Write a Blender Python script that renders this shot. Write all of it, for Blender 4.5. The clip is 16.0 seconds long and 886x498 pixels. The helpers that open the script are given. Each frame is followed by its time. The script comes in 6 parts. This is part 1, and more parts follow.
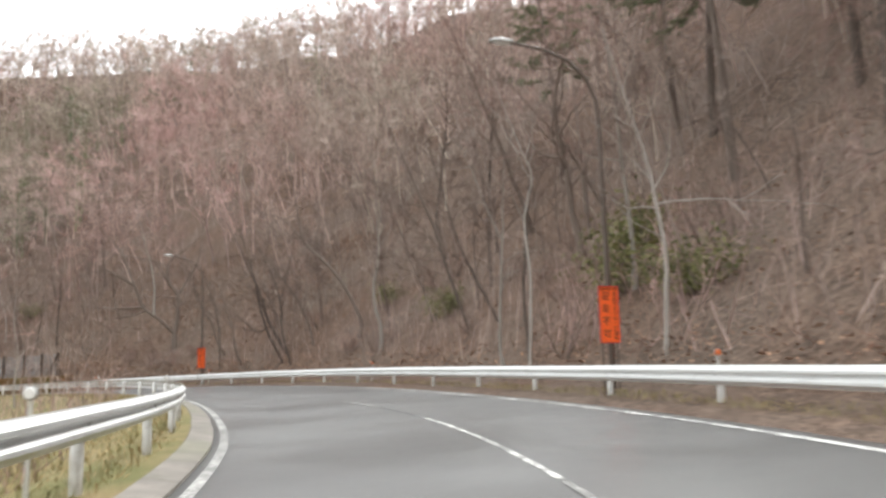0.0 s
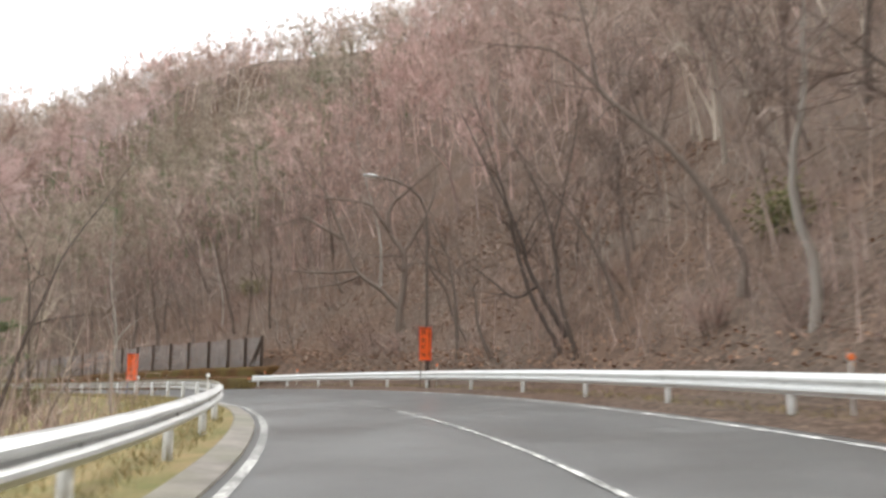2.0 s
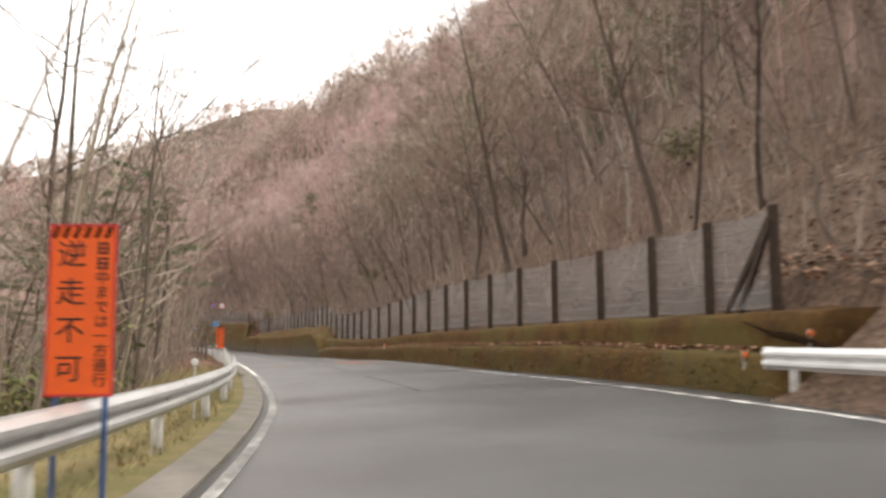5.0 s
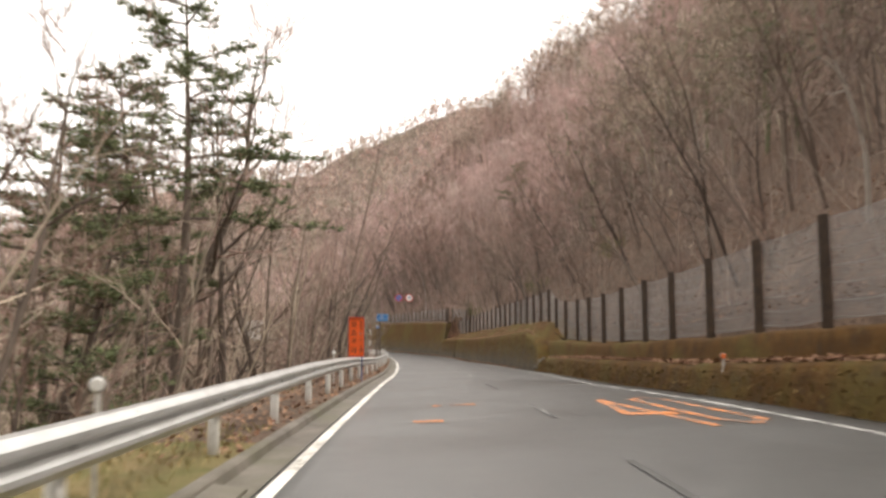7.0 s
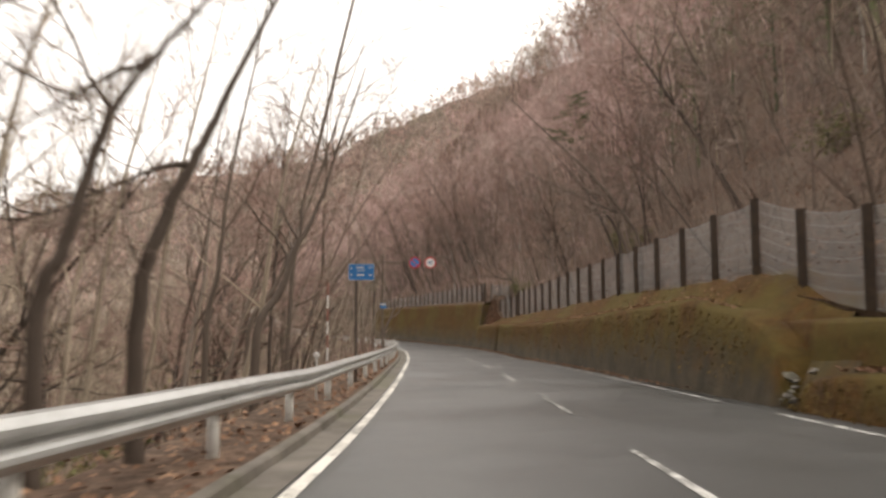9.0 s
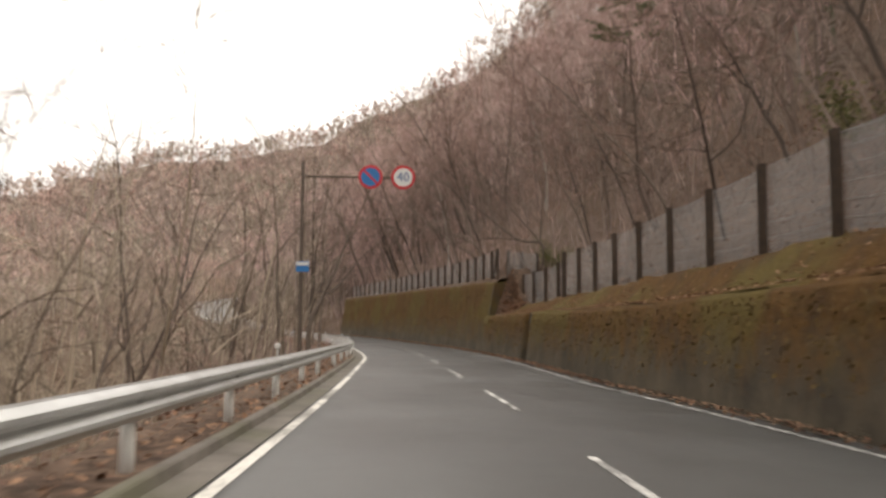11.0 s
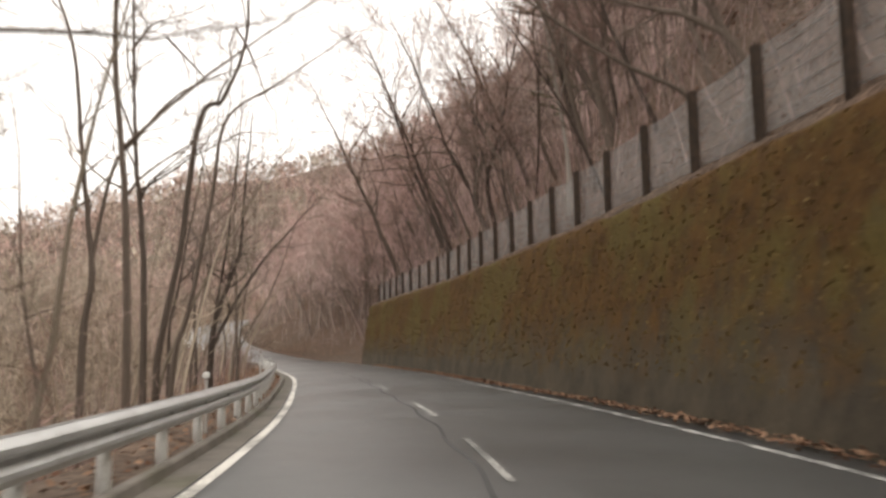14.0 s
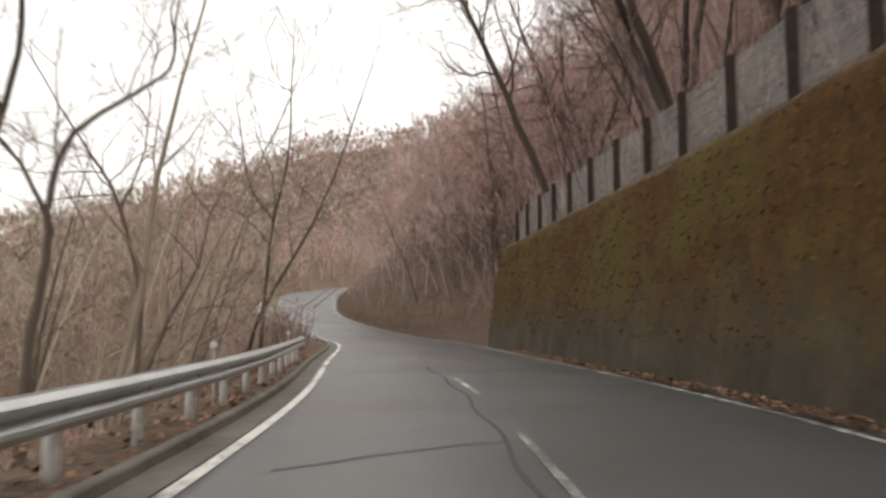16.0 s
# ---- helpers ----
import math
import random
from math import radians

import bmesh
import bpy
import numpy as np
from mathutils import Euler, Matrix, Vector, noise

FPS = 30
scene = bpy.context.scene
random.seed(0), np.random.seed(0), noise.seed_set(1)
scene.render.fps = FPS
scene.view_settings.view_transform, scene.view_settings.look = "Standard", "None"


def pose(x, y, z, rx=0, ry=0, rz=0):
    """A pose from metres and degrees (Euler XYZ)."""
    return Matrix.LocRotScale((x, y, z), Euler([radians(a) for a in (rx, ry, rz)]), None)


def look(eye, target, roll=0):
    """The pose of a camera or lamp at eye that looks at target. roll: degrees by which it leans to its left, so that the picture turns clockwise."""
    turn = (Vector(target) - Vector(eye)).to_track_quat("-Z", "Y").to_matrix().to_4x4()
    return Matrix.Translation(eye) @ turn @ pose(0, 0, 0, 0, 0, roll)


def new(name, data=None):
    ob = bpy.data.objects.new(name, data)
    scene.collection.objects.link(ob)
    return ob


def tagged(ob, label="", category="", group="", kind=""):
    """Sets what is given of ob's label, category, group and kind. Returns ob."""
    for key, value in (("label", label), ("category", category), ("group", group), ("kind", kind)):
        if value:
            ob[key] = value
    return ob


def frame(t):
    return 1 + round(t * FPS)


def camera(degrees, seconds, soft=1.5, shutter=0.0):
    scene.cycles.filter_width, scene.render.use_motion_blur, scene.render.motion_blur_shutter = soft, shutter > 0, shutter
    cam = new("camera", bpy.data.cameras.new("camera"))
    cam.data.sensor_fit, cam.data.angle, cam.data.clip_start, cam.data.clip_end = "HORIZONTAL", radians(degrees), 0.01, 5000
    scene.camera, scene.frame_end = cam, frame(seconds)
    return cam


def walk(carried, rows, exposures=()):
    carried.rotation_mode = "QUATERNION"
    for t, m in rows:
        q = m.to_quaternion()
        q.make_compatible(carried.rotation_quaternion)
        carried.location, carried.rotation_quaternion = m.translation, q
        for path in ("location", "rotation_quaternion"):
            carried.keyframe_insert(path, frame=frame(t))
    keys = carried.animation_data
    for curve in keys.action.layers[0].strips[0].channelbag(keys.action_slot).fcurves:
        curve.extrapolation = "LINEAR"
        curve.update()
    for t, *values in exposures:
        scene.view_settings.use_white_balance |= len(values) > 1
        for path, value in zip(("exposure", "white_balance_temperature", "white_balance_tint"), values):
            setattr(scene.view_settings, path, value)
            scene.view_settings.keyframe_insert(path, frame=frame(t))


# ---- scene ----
import itertools

# ---- camera ----
cam = camera(56.5, 16.0, 2.8, 0.3)
# seconds, eye x, y, z, heading, pitch, lean
PATH = [
    (0, 56.734, -24.620, 1.300, -35.87, 8.86, -1.47),
    (0.5, 60.021, -19.310, 1.444, -31.12, 9.22, -0.90),
    (1, 62.910, -13.647, 1.574, -26.62, 8.54, -1.02),
    (1.5, 65.272, -7.597, 1.697, -21.68, 8.91, -0.68),
    (2, 67.188, -1.243, 1.808, -17.30, 8.63, -0.02),
    (2.5, 68.773, 5.154, 1.918, -12.77, 8.33, 0.59),
    (3, 69.887, 11.518, 2.007, -8.53, 8.06, 0.59),
    (3.5, 70.517, 18.235, 2.066, -4.09, 7.82, 0.37),
    (3.7, 70.602, 21.002, 2.082, -2.26, 7.05, 0.07),
    (3.8, 70.609, 22.401, 2.087, -1.33, 5.80, -0.11),
    (3.9, 70.587, 23.808, 2.091, -0.38, 5.05, -0.27),
    (4, 70.536, 25.218, 2.093, 0.58, 4.75, -0.38),
    (4.2, 70.332, 28.061, 2.092, 2.60, 4.45, -0.45),
    (4.3, 70.188, 29.491, 2.089, 3.64, 5.20, -0.44),
    (4.5, 69.844, 32.349, 2.077, 5.64, 5.94, -0.41),
    (5, 68.695, 39.457, 2.005, 10.18, 5.58, -0.32),
    (5.2, 68.086, 42.241, 1.975, 12.11, 5.56, -0.58),
    (5.5, 67.006, 46.377, 1.929, 14.93, 5.61, -0.49),
    (6, 64.780, 53.150, 1.845, 19.14, 5.69, -0.33),
    (6.25, 63.495, 56.480, 1.799, 20.88, 5.73, -0.26),
    (6.5, 62.113, 59.774, 1.752, 22.44, 5.77, -0.18),
    (7, 59.116, 66.286, 1.653, 24.65, 5.85, -0.03),
    (7.3, 57.217, 70.167, 1.600, 25.27, 5.90, 0.06),
    (7.5, 55.971, 72.771, 1.569, 25.49, 5.98, -0.27),
    (8, 52.811, 79.287, 1.500, 26.22, 5.90, -1.09),
    (8.5, 49.602, 85.751, 1.382, 26.46, 5.27, -0.85),
    (9, 46.393, 92.331, 1.216, 26.60, 5.08, -0.11),
    (9.5, 43.101, 99.212, 1.019, 26.59, 5.09, 0.48),
    (10, 39.721, 106.068, 0.899, 26.35, 5.16, 0.24),
    (10.2, 38.378, 108.781, 0.855, 26.04, 4.74, 0.12),
    (10.5, 36.324, 112.826, 0.789, 25.75, 4.78, 0.20),
    (11, 32.913, 119.552, 0.679, 25.95, 4.86, 0.34),
    (11.5, 29.459, 126.221, 0.568, 26.76, 4.94, 0.47),
    (12, 25.915, 132.805, 0.455, 27.76, 5.01, 0.61),
    (12.3, 23.743, 136.715, 0.388, 28.28, 5.06, 0.69),
    (12.5, 22.304, 139.323, 0.342, 28.58, 5.41, 0.37),
    (13, 18.649, 145.862, 0.222, 29.33, 6.07, 0.30),
    (13.5, 15.043, 152.420, 0.080, 29.29, 6.62, -0.37),
    (14, 11.333, 158.762, -0.025, 29.89, 6.59, -0.89),
    (14.5, 7.420, 164.782, -0.091, 31.82, 6.57, -0.83),
    (15, 3.239, 170.722, -0.126, 34.25, 5.69, -0.12),
    (15.5, -1.160, 176.406, -0.170, 36.31, 4.91, 0.26),
    (16, -5.603, 181.901, -0.231, 38.25, 4.89, -0.25),
]


def eye_pose(x, y, z, yaw, pitch, lean):
    yaw, pitch = radians(yaw), radians(pitch)
    way = Vector((-math.sin(yaw) * math.cos(pitch), math.cos(yaw) * math.cos(pitch), math.sin(pitch)))
    return look((x, y, z), Vector((x, y, z)) + 10 * way, lean)


walk(cam, [(r[0], eye_pose(*r[1:])) for r in PATH],
     exposures=[(0, 1.76, 6350, 9), (2.5, 1.70, 6450, 10), (4, 1.58, 6750, 12), (7.5, 1.36, 7200, 13), (9.5, 1.06, 7250, 13), (13, 1.12, 7200, 13), (14.5, 1.08, 7100, 12), (16, 0.82, 6900, 11)])

# ---- light: a bright overcast sky ----
SUN_UP, SUN_TURN = radians(48), radians(60)
world = bpy.data.worlds.new("overcast_sky")
scene.world = world
world.use_nodes = True
wn, wl = world.node_tree.nodes, world.node_tree.links
wn.clear()
sky = wn.new("ShaderNodeTexSky")
sky.sky_type = "NISHITA"
sky.sun_disc = False
sky.sun_elevation, sky.sun_rotation = SUN_UP, SUN_TURN
sky.dust_density, sky.air_density = 6.0, 1.6
soft_sky = wn.new("ShaderNodeHueSaturation")
soft_sky.inputs["Saturation"].default_value = 0.12
background = wn.new("ShaderNodeBackground")
background.inputs["Strength"].default_value = 0.15
wout = wn.new("ShaderNodeOutputWorld")
wl.new(sky.outputs[0], soft_sky.inputs["Color"])
cloud = wn.new("ShaderNodeMix")
cloud.data_type = "RGBA"
cloud.inputs[0].default_value = 0.65
cloud.inputs[7].default_value = (5.6, 5.65, 5.7, 1)
wl.new(soft_sky.outputs[0], cloud.inputs[6])
wl.new(cloud.outputs[2], background.inputs["Color"])
wl.new(background.outputs[0], wout.inputs["Surface"])
sun_data = bpy.data.lights.new("sun", "SUN")
sun_data.energy, sun_data.angle, sun_data.color = 1.0, radians(25), (1.0, 0.97, 0.92)
sun = new("sun", sun_data)
sun.matrix_world = look((0, 0, 60), Vector((0, 0, 60)) - Vector((math.sin(SUN_TURN) * math.cos(SUN_UP), math.cos(SUN_TURN) * math.cos(SUN_UP), math.sin(SUN_UP))))


# ---- materials ----
class Mat:
    """A node material with a few shortcuts."""

    def __init__(self, name, rough=0.8, metal=0.0, spec=0.4):
        self.m = bpy.data.materials.new(name)
        self.m.use_nodes = True
        self.t = self.m.node_tree
        self.bsdf = self.t.nodes["Principled BSDF"]
        self.bsdf.inputs["Roughness"].default_value = rough
        self.bsdf.inputs["Metallic"].default_value = metal
        self.bsdf.inputs["Specular IOR Level"].default_value = spec
        self.pos = self.t.nodes.new("ShaderNodeNewGeometry").outputs["Position"]

    def node(self, kind, **values):
        n = self.t.nodes.new(kind)
        for k, v in values.items():
            n.inputs[k.replace("_", " ")].default_value = v
        return n

    def link(self, a, b):
        self.t.links.new(a, b)

    def noise(self, scale, detail=4, rough=0.6, stretch=None, warp=0.0):
        n = self.node("ShaderNodeTexNoise", Scale=scale, Detail=detail, Roughness=rough, Distortion=warp)
        src = self.pos
        if stretch:
            mp = self.node("ShaderNodeMapping", Scale=stretch)
            self.link(self.pos, mp.inputs["Vector"])
            src = mp.outputs[0]
        self.link(src, n.inputs["Vector"])
        return n.outputs["Fac"]

    def ramp(self, fac, *stops):
        r = self.t.nodes.new("ShaderNodeValToRGB")
        e = r.color_ramp.elements
        while len(e) < len(stops):
            e.new(0.5)
        for el, (p, c) in zip(e, stops):
            el.position = p
            el.color = (c, c, c, 1) if isinstance(c, (int, float)) else (*c, 1)
        self.link(fac, r.inputs["Fac"])
        return r.outputs["Color"]

    def mix(self, fac, a, b, mode="MIX"):
        n = self.t.nodes.new("ShaderNodeMix")
        n.data_type, n.blend_type = "RGBA", mode
        for value, slot in ((fac, n.inputs[0]), (a, n.inputs[6]), (b, n.inputs[7])):
            if isinstance(value, (int, float)):
                slot.default_value = value
            elif isinstance(value, tuple):
                slot.default_value = (*value, 1)
            else:
                self.link(value, slot)
        return n.outputs[2]

    def math(self, op, a, b=0.0):
        n = self.t.nodes.new("ShaderNodeMath")
        n.operation = op
        for value, slot in ((a, n.inputs[0]), (b, n.inputs[1])):
            if isinstance(value, (int, float)):
                slot.default_value = value
            else:
                self.link(value, slot)
        return n.outputs[0]

    def random(self):
        return self.t.nodes.new("ShaderNodeObjectInfo").outputs["Random"]

    def island(self):
        return self.t.nodes.new("ShaderNodeNewGeometry").outputs["Random Per Island"]

    def base(self, colour):
        if isinstance(colour, tuple):
            self.bsdf.inputs["Base Color"].default_value = (*colour, 1)
        else:
            self.link(colour, self.bsdf.inputs["Base Color"])
        return self

    def gloss(self, value):
        self.link(value, self.bsdf.inputs["Roughness"])
        return self

    def bump(self, height, strength=0.4, distance=0.02):
        b = self.node("ShaderNodeBump", Strength=strength, Distance=distance)
        self.link(height, b.inputs["Height"])
        self.link(b.outputs[0], self.bsdf.inputs["Normal"])
        return self


def make_materials():
    M = {}
    # damp, worn asphalt
    a = Mat("asphalt", 0.5, spec=0.5)
    fine, mid, big = a.noise(90, 3), a.noise(2.2, 5), a.noise(0.25, 4)
    c = a.ramp(big, (0.3, (0.068, 0.070, 0.069)), (0.7, (0.094, 0.096, 0.094)))
    c = a.mix(a.ramp(mid, (0.35, 0.0), (0.75, 0.3)), c, (0.056, 0.058, 0.057))
    c = a.mix(a.ramp(fine, (0.45, 0.0), (0.75, 0.3)), c, (0.13, 0.128, 0.122))
    a.base(c).gloss(a.ramp(big, (0.3, 0.29), (0.7, 0.42))).bump(fine, 0.16, 0.006)
    M["asphalt"] = a.m
    # dark repair seams
    a = Mat("asphalt_patch", 0.6)
    n = a.noise(30, 4)
    a.base(a.ramp(n, (0.3, (0.034, 0.034, 0.034)), (0.75, (0.055, 0.055, 0.054)))).bump(n, 0.3, 0.006)
    M["patch"] = a.m
    for key, colour in (("white_paint", (0.78, 0.77, 0.73)), ("orange_paint", (0.85, 0.28, 0.06))):
        a = Mat("road_" + key, 0.6)
        wear = a.mix(0.45, a.noise(14, 6, 0.75), a.noise(1.6, 4))
        a.base(a.mix(a.ramp(wear, (0.42, 0.0), (0.54, 0.92)), colour, (0.11, 0.108, 0.10))).bump(wear, 0.2, 0.004)
        M[key] = a.m
    a = Mat("edge_paint", 0.6)
    wear = a.mix(0.5, a.noise(9, 6, 0.75), a.noise(0.5, 4))
    a.base(a.mix(a.ramp(wear, (0.48, 0.0), (0.58, 0.9)), (0.74, 0.72, 0.66), (0.13, 0.125, 0.11)))
    M["edge_paint"] = a.m
    a = Mat("worn_paint", 0.62)
    wear = a.mix(0.42, a.noise(24, 6, 0.8), a.noise(2.2, 5, 0.7))
    a.base(a.mix(a.ramp(wear, (0.44, 0.0), (0.52, 0.96)), (0.66, 0.65, 0.61), (0.085, 0.085, 0.08)))
    M["worn_paint"] = a.m
    a = Mat("faded_paint", 0.65)
    wear = a.mix(0.4, a.noise(11, 6, 0.75), a.noise(0.9, 4))
    a.base(a.mix(a.ramp(wear, (0.38, 0.0), (0.53, 0.96)), (0.50, 0.49, 0.46), (0.085, 0.084, 0.078)))
    M["faded_paint"] = a.m
    a = Mat("faint_paint", 0.6)
    wear = a.mix(0.4, a.noise(8, 6, 0.75), a.noise(0.8, 4))
    a.base(a.mix(a.ramp(wear, (0.36, 0.0), (0.48, 1.0)), (0.26, 0.255, 0.245), (0.070, 0.070, 0.067)))
    M["faint_paint"] = a.m
    # weathered concrete of gutters and kerbs
    a = Mat("weathered_concrete", 0.85)
    n, f, s = a.noise(1.1, 6, 0.7), a.noise(24, 5), a.noise(0.35, 3)
    c = a.ramp(n, (0.3, (0.085, 0.075, 0.062)), (0.7, (0.21, 0.19, 0.165)))
    c = a.mix(a.ramp(s, (0.5, 0.0), (0.7, 0.55)), c, (0.11, 0.115, 0.06))
    a.base(c).bump(f, 0.4, 0.01)
    M["concrete"] = a.m
    # moss-grown retaining wall: bare dark concrete with a moss cover of ragged outline
    a = Mat("mossy_wall", 0.95, spec=0.2)
    height = a.node("ShaderNodeAttribute")
    height.attribute_name = "moss"
    drip, clump, fine = a.noise(1.0, 5, 0.7, (1.6, 1.6, 0.6)), a.noise(1.7, 6, 0.7), a.noise(16, 5, 0.75)
    bare = a.ramp(a.noise(0.8, 6, 0.7), (0.3, (0.046, 0.038, 0.028)), (0.7, (0.108, 0.087, 0.060)))
    brown = a.mix(a.ramp(clump, (0.35, 0.0), (0.65, 1.0)), (0.068, 0.032, 0.010), (0.140, 0.070, 0.018))
    green = a.mix(a.ramp(a.noise(0.3, 5, 0.65), (0.47, 0.0), (0.57, 0.75)), brown, (0.122, 0.098, 0.026))
    moss = a.mix(a.ramp(fine, (0.35, 0.0), (0.7, 0.55)), green, (0.055, 0.038, 0.018))
    moss = a.mix(a.ramp(a.noise(5, 6, 0.8), (0.56, 0.0), (0.68, 0.6)), moss, (0.20, 0.135, 0.05))
    moss = a.mix(a.ramp(a.noise(3.1, 5, 0.75), (0.58, 0.0), (0.72, 0.45)), moss, (0.045, 0.030, 0.014))
    cover = a.math("ADD", height.outputs["Fac"], a.math("MULTIPLY", a.math("SUBTRACT", a.mix(0.5, drip, clump), 0.5), 1.5))
    a.base(a.mix(a.ramp(cover, (0.16, 0.0), (0.62, 1.0)), bare, moss)).bump(a.mix(0.4, fine, clump), 0.9, 0.06)
    M["moss"] = a.m
    # painted and galvanised steel
    a = Mat("painted_rail_steel", 0.42, 0.0, 0.5)
    dirt, s = a.noise(1.4, 6, 0.75, (1, 1, 2.5)), a.noise(9, 5, 0.7)
    c = a.mix(a.ramp(dirt, (0.52, 0.0), (0.78, 0.6)), (0.66, 0.67, 0.65), (0.30, 0.29, 0.25))
    a.base(a.mix(a.ramp(s, (0.66, 0.0), (0.76, 0.5)), c, (0.20, 0.12, 0.07)))
    M["rail"] = a.m
    a = Mat("galvanised_rail_steel", 0.38, 0.55, 0.5)
    dirt = a.noise(1.2, 6, 0.75, (1, 1, 3))
    a.base(a.mix(a.ramp(dirt, (0.45, 0.0), (0.8, 0.7)), (0.60, 0.61, 0.60), (0.30, 0.30, 0.28)))
    M["rail_grey"] = a.m
    a = Mat("post_paint", 0.55)
    dirt = a.noise(5, 5, 0.7)
    a.base(a.mix(a.ramp(dirt, (0.5, 0.0), (0.75, 0.7)), (0.60, 0.60, 0.57), (0.25, 0.22, 0.17)))
    M["post"] = a.m
    a = Mat("brown_fence_steel", 0.7)
    n = a.noise(6, 6, 0.75)
    a.base(a.mix(a.ramp(n, (0.4, 0.0), (0.7, 1.0)), (0.045, 0.033, 0.026), (0.10, 0.065, 0.042)))
    M["fence_post"] = a.m
    # woven wire: strands and the gaps between them
    a = Mat("wire_net", 0.55, 0.2)
    a.base((0.27, 0.265, 0.26))
    uv = a.t.nodes.new("ShaderNodeUVMap")
    strands = []
    for turn in (45, -45):
        mp = a.node("ShaderNodeMapping", Rotation=(0, 0, radians(turn)))
        a.link(uv.outputs[0], mp.inputs["Vector"])
        w = a.node("ShaderNodeTexWave", Scale=11.0)
        a.link(mp.outputs[0], w.inputs["Vector"])
        strands.append(a.math("GREATER_THAN", w.outputs["Fac"], 0.90))
    hole = a.t.nodes.new("ShaderNodeBsdfTransparent")
    blend = a.t.nodes.new("ShaderNodeMixShader")
    a.link(a.math("MAXIMUM", strands[0], strands[1]), blend.inputs[0])
    a.link(hole.outputs[0], blend.inputs[1])
    a.link(a.bsdf.outputs[0], blend.inputs[2])
    a.link(blend.outputs[0], a.t.nodes["Material Output"].inputs["Surface"])
    M["net"] = a.m
    a = Mat("wire_rope", 0.6, 0.4)
    a.base((0.30, 0.29, 0.28))
    M["rope"] = a.m
    # ground of leaf litter and soil
    a = Mat("leaf_litter_ground", 0.95, spec=0.15)
    v = a.node("ShaderNodeTexVoronoi", Scale=9.0)
    a.link(a.pos, v.inputs["Vector"])
    n, b = a.noise(1.3, 6, 0.7), a.noise(0.12, 4)
    c = a.mix(a.ramp(n, (0.3, 0.0), (0.7, 1.0)), (0.062, 0.041, 0.030), (0.155, 0.102, 0.072))
    c = a.mix(a.ramp(b, (0.42, 0.0), (0.62, 0.6)), c, (0.12, 0.094, 0.074))
    c = a.mix(0.6, c, a.ramp(v.outputs["Color"], (0.2, 0.15), (0.8, 0.85)), "SOFT_LIGHT")
    a.base(c).bump(a.mix(0.5, v.outputs["Distance"], n), 0.55, 0.05)
    M["litter"] = a.m
    # brushwood floor of far slopes, kept light and grey-pink in place of haze
    a = Mat("brushwood_floor", 0.95, spec=0.1)
    n, b, t = a.noise(0.16, 6, 0.75, (1, 1, 0.35)), a.noise(0.02, 4), a.noise(0.7, 4, 0.8, (1, 1, 0.3))
    c = a.mix(a.ramp(n, (0.35, 0.0), (0.65, 1.0)), (0.095, 0.072, 0.060), (0.25, 0.187, 0.162))
    c = a.mix(a.ramp(b, (0.45, 0.0), (0.6, 0.5)), c, (0.13, 0.12, 0.085))
    a.base(a.mix(a.ramp(t, (0.5, 0.0), (0.7, 0.6)), c, (0.10, 0.078, 0.066))).bump(n, 0.8, 2.0)
    M["ridge"] = a.m
    a = Mat("dry_grass_verge", 0.95, spec=0.15)
    n, f = a.noise(0.9, 5, 0.7), a.noise(26, 4, 0.7)
    c = a.mix(a.ramp(n, (0.38, 0.0), (0.64, 1.0)), (0.25, 0.19, 0.095), (0.13, 0.135, 0.05))
    a.base(a.mix(a.ramp(f, (0.4, 0.0), (0.75, 0.7)), c, (0.10, 0.075, 0.045))).bump(f, 0.8, 0.04)
    M["verge"] = a.m
    # single leaves, stones and blades
    for key, lo, hi in (("leaf", (0.11, 0.05, 0.03), (0.38, 0.23, 0.145)), ("stone", (0.22, 0.17, 0.13), (0.46, 0.37, 0.29)),
                        ("moss_tuft", (0.075, 0.046, 0.018), (0.15, 0.10, 0.035)), ("blade", (0.15, 0.145, 0.055), (0.42, 0.33, 0.17)), ("twig_bark", (0.15, 0.092, 0.070), (0.36, 0.245, 0.20))):
        a = Mat(key, 0.85, spec=0.2)
        a.base(a.mix(a.island(), lo, hi))
        M[key] = a.m
    # bark and twigs, each tree its own shade
    for key, lo, hi in (("bark", (0.070, 0.055, 0.046), (0.175, 0.14, 0.115)), ("pale_bark", (0.24, 0.215, 0.185), (0.42, 0.39, 0.35)),
                        ("twig", (0.20, 0.13, 0.108), (0.38, 0.265, 0.225)), ("grey_twig", (0.15, 0.112, 0.092), (0.30, 0.235, 0.20))):
        a = Mat(key, 0.9, spec=0.2)
        n = a.noise(5, 5, 0.7, (1, 1, 0.25))
        tone = a.mix(0.5, a.mix(1.0, (0, 0, 0), a.random()), a.mix(1.0, (0, 0, 0), n))
        a.base(a.mix(a.ramp(tone, (0.2, 0.0), (0.75, 1.0)), lo, hi))
        if "bark" in key:
            a.bump(n, 0.6, 0.03)
        M[key] = a.m
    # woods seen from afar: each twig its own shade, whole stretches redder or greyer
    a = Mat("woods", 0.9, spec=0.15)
    # tints far paler than bark: haze put into the twigs' colour
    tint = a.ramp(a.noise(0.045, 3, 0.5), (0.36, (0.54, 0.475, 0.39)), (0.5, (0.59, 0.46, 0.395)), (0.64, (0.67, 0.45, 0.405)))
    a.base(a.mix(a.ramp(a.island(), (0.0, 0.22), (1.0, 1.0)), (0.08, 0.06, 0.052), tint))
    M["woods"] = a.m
    a = Mat("woods_red_hazy", 0.9, spec=0.15)
